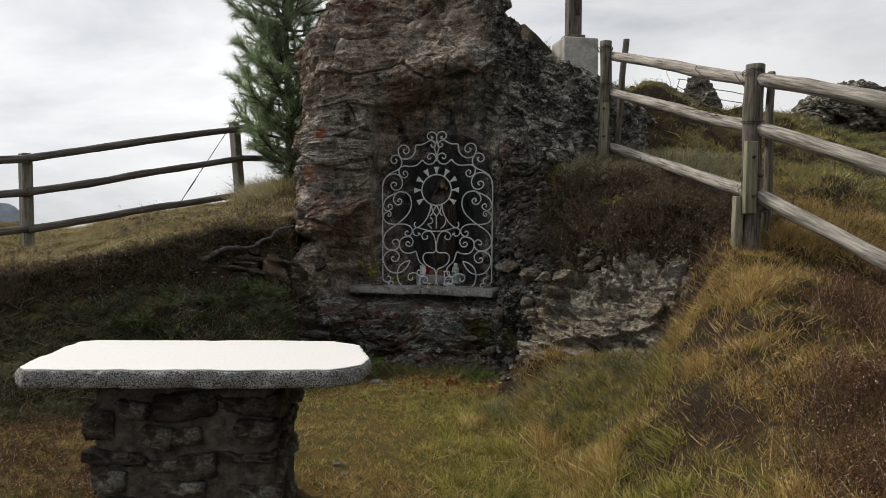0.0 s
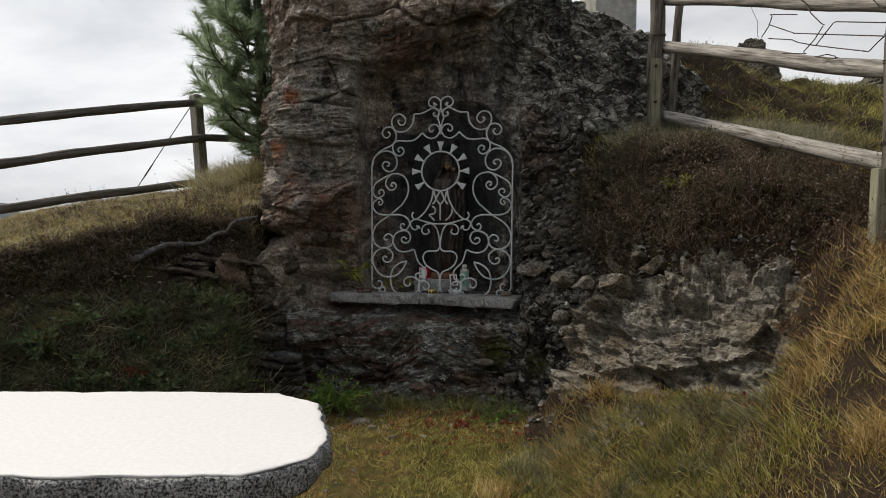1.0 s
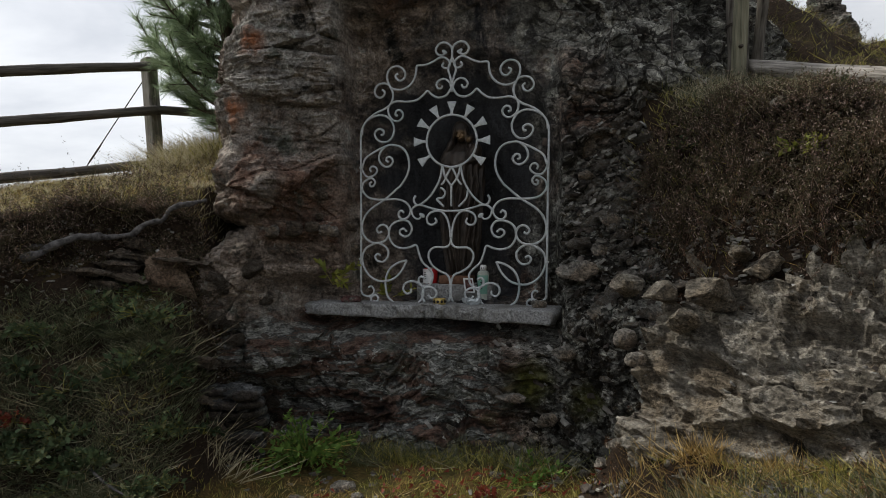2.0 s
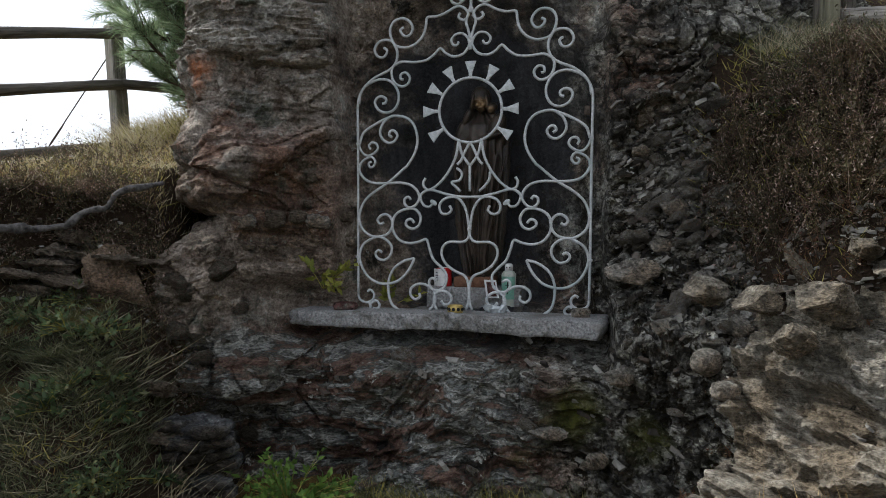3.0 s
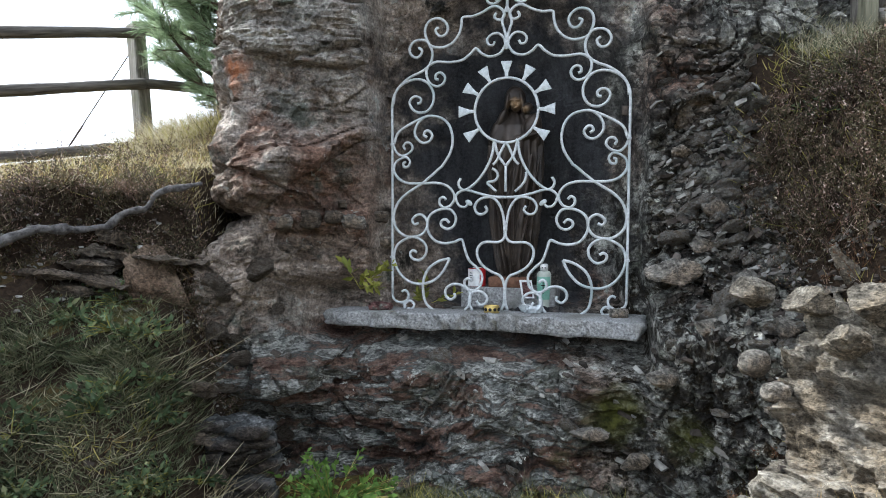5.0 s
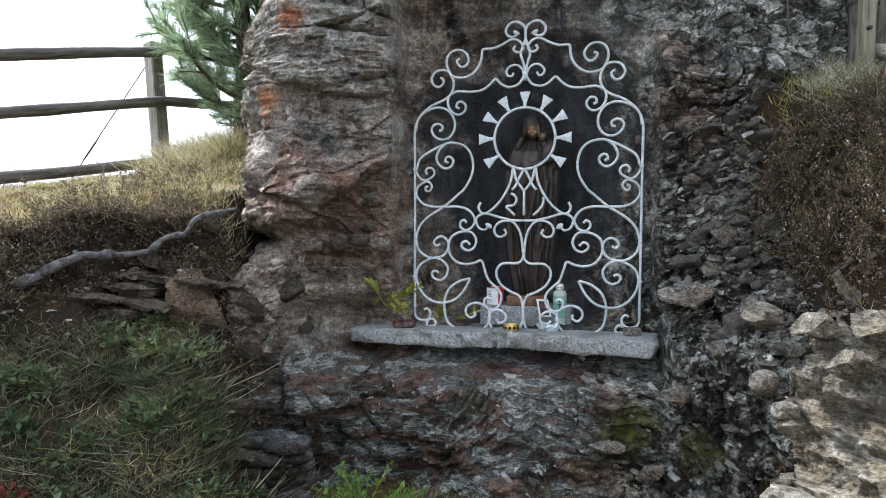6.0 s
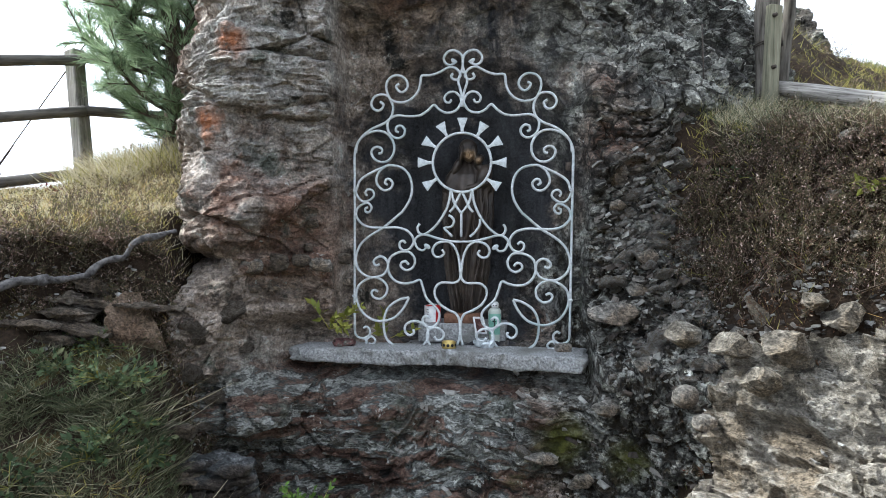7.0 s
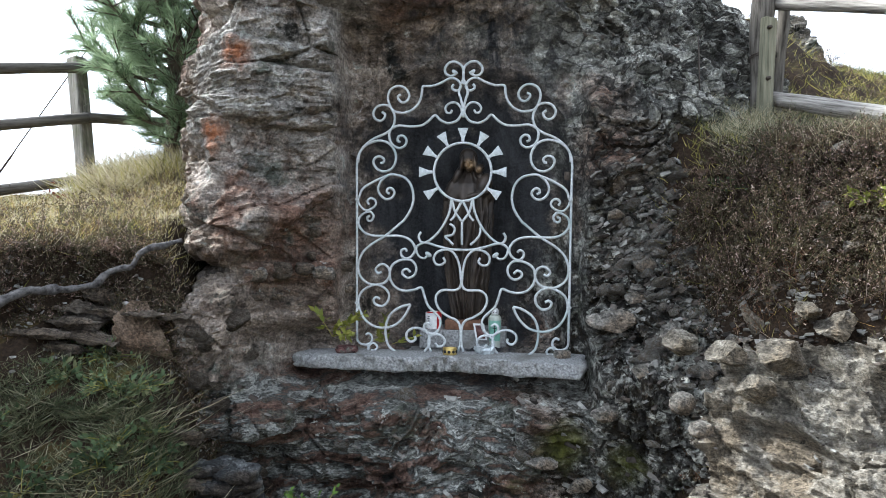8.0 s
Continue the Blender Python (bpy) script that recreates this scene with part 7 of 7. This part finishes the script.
s, rng = scatter(9000, 20, (0.3, 1.9), (4.3, 6.1), lambda a, b: TOE(a, b) * (0.35 + 0.65 * patch(a, b, 2.4, 35, -0.3, 0.2)))
grass("green_grass", "green grass on the slope below the outcrop", MAT["greengrass"], s[::4], rng, (0.015, 0.07), 0.0017, 0.7, 12, 0.02)
grass("green_grass", "darker green grass on the slope below the outcrop", MAT["bankgrass"], s[2::4], rng, (0.02, 0.08), 0.0017, 0.7, 12, 0.02)
grass("dry_grass", "straw grass on the slope below the outcrop", MAT["drygrass"], s[1::4], rng, (0.015, 0.07), 0.0015, 0.7, 10, 0.02)
grass("tussock_grass", "green tussocks below the outcrop", MAT["bankgrass"], s[3::60], rng, (0.05, 0.15), 0.0016, 0.55, 90, 0.03)
s, rng = scatter(44000, 5, (-4.6, -1.3), (5.0, 10.4), lambda a, b: BANK_TOP(a, b) * 0.9)
grass("dry_grass", "pale dry grass on the top of the bank", MAT["palegrass"], s[s[:, 1] * 997 % 1 < 0.55], rng, (0.015, 0.07), 0.0011, 0.6, 3, 0.012)
grass("green_grass", "faded green grass on the top of the bank", MAT["greengrass"], s[s[:, 1] * 997 % 1 >= 0.75], rng, (0.015, 0.06), 0.0013, 0.7, 3, 0.012)
grass("dry_grass", "golden dry grass on the top of the bank", MAT["drygrass"], s[(s[:, 1] * 997 % 1 >= 0.55) & (s[:, 1] * 997 % 1 < 0.75)], rng, (0.015, 0.07), 0.0011, 0.7, 3, 0.012)
s, rng = scatter(42000, 6, (1.3, 7.0), (5.0, 9.6), lambda a, b: (0.35 + 0.65 * patch(a, b, 1.2, 41, -0.2, 0.3)) * (1 - sstep(2.4, 2.2, a) * (b < 6.85)))
grass("dry_grass", "olive and straw grass on the hillside", MAT["greengrass"], s, rng, (0.03, 0.10), 0.0024, 0.7)
s, rng = scatter(52000, 7, (1.3, 7.0), (5.0, 9.6), lambda a, b: patch(a, b, 1.2, 47, -0.2, 0.3) * (1 - sstep(2.4, 2.2, a) * (b < 6.85)))
grass("green_grass", "green grass on the hillside", MAT["bankgrass"], s, rng, (0.03, 0.10), 0.0024, 0.6)
s, rng = scatter(30000, 8, (-3.6, -1.35), (4.6, 7.0), lambda a, b: sstep(-1.3, -1.0, b - BANK(a)) * sstep(-0.10, -0.19, b - BANK(a)) * (0.5 + 0.5 * patch(a, b, 2.2, 51, -0.3, 0.2)))
grass("bank_grass", "tangled dark green grass hanging on the bank", MAT["bankgrass"], s, rng, (0.015, 0.055), 0.0018, 0.9, 7, 0.02)
s, rng = scatter(10000, 9, (-3.6, -1.35), (4.6, 7.0), lambda a, b: sstep(-1.15, -0.95, b - BANK(a)) * sstep(0.1, -0.2, b - BANK(a)) * patch(a, b, 2.0, 57, -0.2, 0.3))
grass("bank_grass", "dead brown grass hanging on the bank", MAT["palegrass"], s, rng, (0.03, 0.11), 0.0010, 0.9)


def heather(name, label, spots, rng, height, per=26, mat="heather", out=(0, 0, 1)):
    """Twiggy shrubs in cushions: sprays of tiny leaves along twigs that lean out of the slope."""
    n = len(spots)
    tw = np.repeat(spots, 7, 0) + np.column_stack([rng.normal(size=(7 * n, 2)) * 0.03, np.zeros(7 * n) - 0.01])
    cushion = 0.35 + 1.4 * sstep(-0.45, 0.55, fbm(tw * 3.6, 2, 19))
    H = rng.uniform(*height, 7 * n) * cushion * (1 - 0.55 * sstep(1.65, 2.0, tw[:, 2]) * (tw[:, 0] > 0.5))
    top = tw + (np.asarray(out, float) + rng.normal(size=(7 * n, 3)) * (0.5, 0.5, 0.25)) * H[:, None]
    v1, f1 = blades(tw, top, 0.0012, np.zeros((7 * n, 3)), rng)
    k = per
    t = rng.uniform(0.35, 1.02, (7 * n, k, 1))
    at = (tw[:, None] + (top - tw)[:, None] * t).reshape(-1, 3) + rng.normal(size=(7 * n * k, 3)) * 0.006
    d = rng.normal(size=at.shape) + (0, 0, 0.7)
    d /= np.linalg.norm(d, axis=1, keepdims=True)
    v2, f2 = leaflets(at, d * rng.uniform(0.006, 0.016, len(at))[:, None], 0.0030, rng)
    tagged(new(name, mesh(name, np.vstack([v1, v2]), np.vstack([f1, f2 + len(v1)]), MAT[mat])), label, "shrub", kind="stuff")


s, rng = scatter(9500, 11, (0.55, 2.5), (5.2, 7.05), lambda a, b: (0.14 * sstep(0.9, 1.2, ground_height(a, b)) + 0.86 * sstep(1.28, 1.42, ground_height(a, b))) * (1 - sstep(0.4, 0.7, slab_patch(a, b)[0])) * sstep(2.45, 2.15, a) * sstep(0.0, 0.25, a + 0.85 * (b - 5.5) - 1.45) * (b < 6.72 + 0.1 * (a - 1.5)) * (0.75 + 0.25 * patch(a, b, 2.6, 93, -0.3, 0.2)) * sstep(2.14, 2.02, ground_height(a, b)))
heather("heather", "dark brown heather with pale dry flowers on the bank", s, rng, (0.06, 0.17), 18, out=(-0.25, -0.55, 0.7))
s, rng = scatter(2600, 15, (0.6, 2.1), (4.7, 6.6), lambda a, b: sstep(0.02, 0.2, slab_patch(a, b)[0]) * sstep(0.8, 0.5, slab_patch(a, b)[0]) * 0.5)
heather("heather", "low russet heather round the edges of the outcrop", s[: len(s) // 2], rng, (0.03, 0.09), 14, "russet")
grass("tussock_grass", "green and straw tussocks round the outcrop", MAT["greengrass"], s[len(s) // 2:][(s[len(s) // 2:, 2] < 0.7) & (s[len(s) // 2:, 0] > 1.05)], rng, (0.03, 0.10), 0.002, 0.5, 24, 0.03)
s, rng = scatter(5200, 16, (1.1, 2.9), (5.8, 7.2), lambda a, b: sstep(1.95, 2.05, ground_height(a, b)) * 0.55)
grass("tussock_grass", "olive grass among the heather by the fence", MAT["bankgrass"], s[::2], rng, (0.06, 0.16), 0.0013, 0.5, 14, 0.03)
grass("tussock_grass", "straw grass among the heather by the fence", MAT["palegrass"], s[1::3], rng, (0.06, 0.16), 0.0010, 0.5, 14, 0.03)
s, rng = scatter(6000, 12, (0.9, 3.8), (2.0, 5.8), lambda a, b: 0.85 * DARK(a, b) + 0.16 * patch(a, b, 1.0, 61, -0.1, 0.35) * sstep(0.9, 1.3, a))
heather("heather", "russet heather among the grass of the bank", s, rng, (0.05, 0.15), 8, "russet")
s, rng = scatter(1500, 19, (-3.4, -1.55), (2.3, 5.6), lambda a, b: sstep(-1.5, -1.9, a) * off_altar(a, b) * (b < BANK(a) - 0.9))
heather("heather", "low brown heath beside the altar", s, rng, (0.02, 0.07), 8, "russet")
s, rng = scatter(13000, 13, (-4.2, -1.3), (4.7, 9.0), lambda a, b: sstep(-0.10, -0.03, b - BANK(a)) * (sstep(0.2, 0.05, b - BANK(a)) * 0.8 + 0.06 * patch(a, b, 1.6, 63, 0.1, 0.4)))
heather("heather", "dark low heather along the edge of the bank", s, rng, (0.04, 0.12), 11)
s, rng = scatter(60000, 17, (-4.2, -1.3), (4.7, 7.2), lambda a, b: sstep(-0.06, -0.01, b - BANK(a)) * sstep(0.14, 0.06, b - BANK(a)) * 0.5)
heather("heather", "dark heather and rootlets hanging over the soil edge", s, rng, (0.03, 0.11), 7, out=(0.0, -0.6, 0.15))
s, rng = scatter(1300, 14, (1.7, 7.0), (5.4, 10.0), lambda a, b: patch(a, b, 0.9, 67, 0.05, 0.4))
heather("heather", "brown heather patches on the hillside", s, rng, (0.06, 0.18), 12)

# ================= leafy plants =================
def leafy(name, label, at, reach, count, leaf, mat, seed, droop=0.2, lean=(0, 0, 0), category="plant"):
    """Stems from one root, set with folded pointed leaves."""
    rng = np.random.default_rng(seed)
    plant = thing(name, label, category, at=pose(*at))
    SV, SF, LV, LF, n0, m0 = [], [], [], [], 0, 0
    for k in range(count):
        d = rng.normal(size=3) * (1, 1, 0.35) + (0, -0.25, 0.75) + np.asarray(lean)
        d = d / np.linalg.norm(d) * reach * rng.uniform(0.5, 1.1)
        p = np.stack([d * t + (0, 0, -droop * reach * t * t) for t in np.linspace(0, 1, 5)])
        v, f = tube(p, np.linspace(0.0022, 0.001, 5), 4)
        SV.append(v), SF.append(f + n0)
        n0 += len(v)
        for q in np.linspace(0.4, 1.0, 5):
            c = np.array([np.interp(q, np.linspace(0, 1, 5), p[:, a]) for a in range(3)])
            for _ in range(2):
                g = rng.normal(size=3) + d / np.linalg.norm(d) * 1.1 + (0, -0.3, 0.1)
                g /= np.linalg.norm(g)
                w = np.cross(g, rng.normal(size=3) + (0, 0, 1.2))
                w /= np.linalg.norm(w)
                up = np.cross(w, g)
                L = leaf * rng.uniform(0.6, 1.2)
                LV.append(np.array([c, c + g * L * 0.45 + w * L * 0.26 + up * L * 0.07, c + g * L, c + g * L * 0.45 - w * L * 0.26 + up * L * 0.07]))
                LF.append(np.array([(0, 1, 2), (0, 2, 3)]) + m0)
                m0 += 4
    tagged(part("stalk", mesh("stalk", np.vstack(SV), np.vstack(SF), MAT["greengrass"], True), MAT["greengrass"], plant), kind="stuff")
    tagged(part("foliage", mesh("foliage", np.vstack(LV), np.vstack(LF), MAT[mat]), MAT[mat], plant), kind="stuff")


def on_ground(x, y):
    return tuple(ground_points(np.array([x]), np.array([y]))[0])


clumps = [(1.28, 4.78), (0.4, 4.45), (1.32, 4.3), (0.98, 4.2), (0.2, 5.0), (0.75, 3.7), (0.3, 3.8), (1.15, 3.6), (1.5, 4.55)]
for k, (x, y) in enumerate(clumps):
    at = ground_points(np.array([x]), np.array([y]))
    grass("grass_tussock", "dense green and straw grass tussock below the outcrop", MAT["greengrass" if k % 4 else "drygrass"], at, np.random.default_rng(300 + k), (0.04, 0.13), 0.0016, 0.7, 300, 0.05)
leafy("red_bilberry", "reddish low shrub below the outcrop", on_ground(1.5, 4.95), 0.12, 26, 0.03, "redleaf", 15, category="shrub")
leafy("leafy_weed", "fresh green leafy weed at the foot of the boulder", (-0.82, 6.58, 0.24), 0.30, 100, 0.04, "leaf", 1)
leafy("leafy_weed", "small green weed at the foot of the boulder", on_ground(0.33, 6.33), 0.20, 18, 0.042, "leaf", 2)
leafy("leafy_weed", "yellowing leafy sprig growing beside the grille", (-0.74, 6.93, 1.12), 0.20, 7, 0.05, "yellowleaf", 3, 0.1, (0.2, -0.3, 0.4))
leafy("leafy_weed", "yellowing leafy sprig inside the niche", tuple(GATE @ Vector((-0.42, 0.10, -0.03))), 0.18, 4, 0.05, "yellowleaf", 4, 0.1)
leafy("leafy_weed", "yellow-green leafy plant on the heather bank", on_ground(1.46, 5.98), 0.13, 26, 0.04, "yellowleaf", 5, 0.2, (0, -0.5, 0))
for k, (x, y, r) in enumerate(((-1.85, 6.15, 0.14), (-2.1, 5.8, 0.14), (-1.62, 6.22, 0.12), (-1.95, 5.95, 0.10), (-1.45, 6.35, 0.12), (-1.75, 5.95, 0.12), (-2.3, 5.75, 0.12), (-1.3, 6.4, 0.10), (-2.05, 6.15, 0.10))):
    leafy("leafy_weed", "dark green leafy weed on the bank", on_ground(x, y), r, 16, 0.038, "darkleaf", 20 + k)
WEEDS = random.Random(5)
for k in range(46):
    x = WEEDS.uniform(-2.6, -1.35)
    y = float(BANK(np.array([x]))[0]) - WEEDS.uniform(0.18, 1.0)
    leafy("leafy_weed", "small leafy weed in the tangled grass of the bank", on_ground(x, y), WEEDS.uniform(0.09, 0.16), 18, WEEDS.uniform(0.022, 0.038), "bankleaf", 60 + k, lean=(0, -0.5, 0))
for k in range(4):
    x = WEEDS.uniform(0.95, 2.0)
    leafy("leafy_weed", "small green bilberry sprig among the heather", on_ground(x, WEEDS.uniform(6.0, 6.75) - 0.3 * (x - 0.95)), WEEDS.uniform(0.10, 0.18), 12, 0.026, "darkleaf", 90 + k, lean=(-0.3, -0.4, 0))
s, rng = scatter(260, 18, (-2.45, -1.75), (8.3, 9.2), lambda a, b: np.ones(len(a)))
heather("heather", "tall brown heather at the foot of the pine", s[:60], rng, (0.06, 0.17), 22, "heather")
grass("tussock_grass", "tall straw-coloured grass at the foot of the pine", MAT["palegrass"], s[60:190], rng, (0.12, 0.32), 0.0022, 0.55, 26, 0.05)
grass("tussock_grass", "tall green grass at the foot of the pine", MAT["greengrass"], s[190:], rng, (0.10, 0.28), 0.0022, 0.6, 26, 0.05)
leafy("red_bilberry", "red autumn bilberry tuft by the fence", on_ground(-2.62, 8.75), 0.16, 22, 0.03, "redleaf", 8, category="shrub")
leafy("red_bilberry", "red autumn bilberry tuft on the bank", on_ground(-1.98, 6.0), 0.10, 12, 0.03, "redleaf", 9, category="shrub")
leafy("red_bilberry", "red autumn bilberry tuft among the heather", on_ground(2.05, 3.5), 0.14, 18, 0.03, "redleaf", 10, category="shrub")
leafy("red_bilberry", "reddish weed in the clearing", on_ground(0.1, 6.1), 0.08, 8, 0.035, "redleaf", 11, category="shrub")
s, rng = scatter(900, 73, (-1.15, 0.75), (6.1, 6.75), lambda a, b: sstep(-0.42, -0.15, b - face_y(a, np.full(len(a), 0.3))) * (0.3 + 0.7 * patch(a, b, 2.5, 91, -0.2, 0.3)))
grass("foot_grass", "long grass tufts along the foot of the boulder", MAT["bankgrass"], s[::4], rng, (0.06, 0.18), 0.0018, 0.6, 20, 0.025)
grass("foot_grass", "long faded grass tufts along the foot of the boulder", MAT["greengrass"], s[1::5], rng, (0.05, 0.16), 0.0016, 0.6, 20, 0.025)
s, rng = scatter(60, 71, (0.62, 0.95), (5.75, 6.1), lambda a, b: np.ones(len(a)))
s2, rng2 = scatter(400, 74, (-1.45, -1.1), (6.3, 6.6), lambda a, b: np.ones(len(a)))
grass("dry_grass", "pale dead grass tufts between bank and boulder", MAT["palegrass"], s2[:8], rng2, (0.08, 0.24), 0.0014, 0.9, 26, 0.03)
grass("rusty_grass", "rust-coloured grass tuft beside the outcrop", MAT["grasstuft"], s[:3], rng, (0.04, 0.11), 0.0014, 0.55, 60, 0.02)
s, rng = scatter(400, 72, (1.0, 1.35), (6.0, 6.4), lambda a, b: np.ones(len(a)))
grass("dry_grass", "pale dry tuft hanging under the heather", MAT["drygrass"], s[:2], rng, (0.04, 0.10), 0.0011, 0.6, 40, 0.015)

s, rng = scatter(380, 75, (-0.7, 0.6), (5.6, 6.4), lambda a, b: patch(a, b, 2.0, 95, -0.2, 0.3))
lay = rng.normal(size=(len(s), 3)) * (1, 1, 0.3)
lay *= rng.uniform(0.02, 0.045, len(s))[:, None] / np.linalg.norm(lay, axis=1, keepdims=True)
tagged(new("fallen_leaves", mesh("fallen_leaves", *leaflets(s + (0, 0, 0.025), lay, 0.009, rng), MAT["redleaf"])), "dry red leaves scattered in the turf", "leaves", kind="stuff")

# ================= far mountains =================
def mountains():
    a = np.linspace(radians(119), radians(175), 160)
    r = (2300.0, 2400.0, 2420.0)
    prof = (38 + 45 * np.abs(fbm(np.stack([a * 9, 0 * a, 0 * a], 1), 5, 71))) * sstep(radians(119), radians(122), a)
    rows = [np.stack([q * np.cos(a), q * np.sin(a), h], 1) for q, h in zip(r, (np.full(len(a), -900.0), prof - 60, prof))]
    tagged(new("mountains", mesh("mountains", np.vstack(rows), grid_faces(3, len(a)), MAT["mountain"], True)), "hazy snow-dusted mountain ridge far away", "mountains", kind="structure")


mountains()
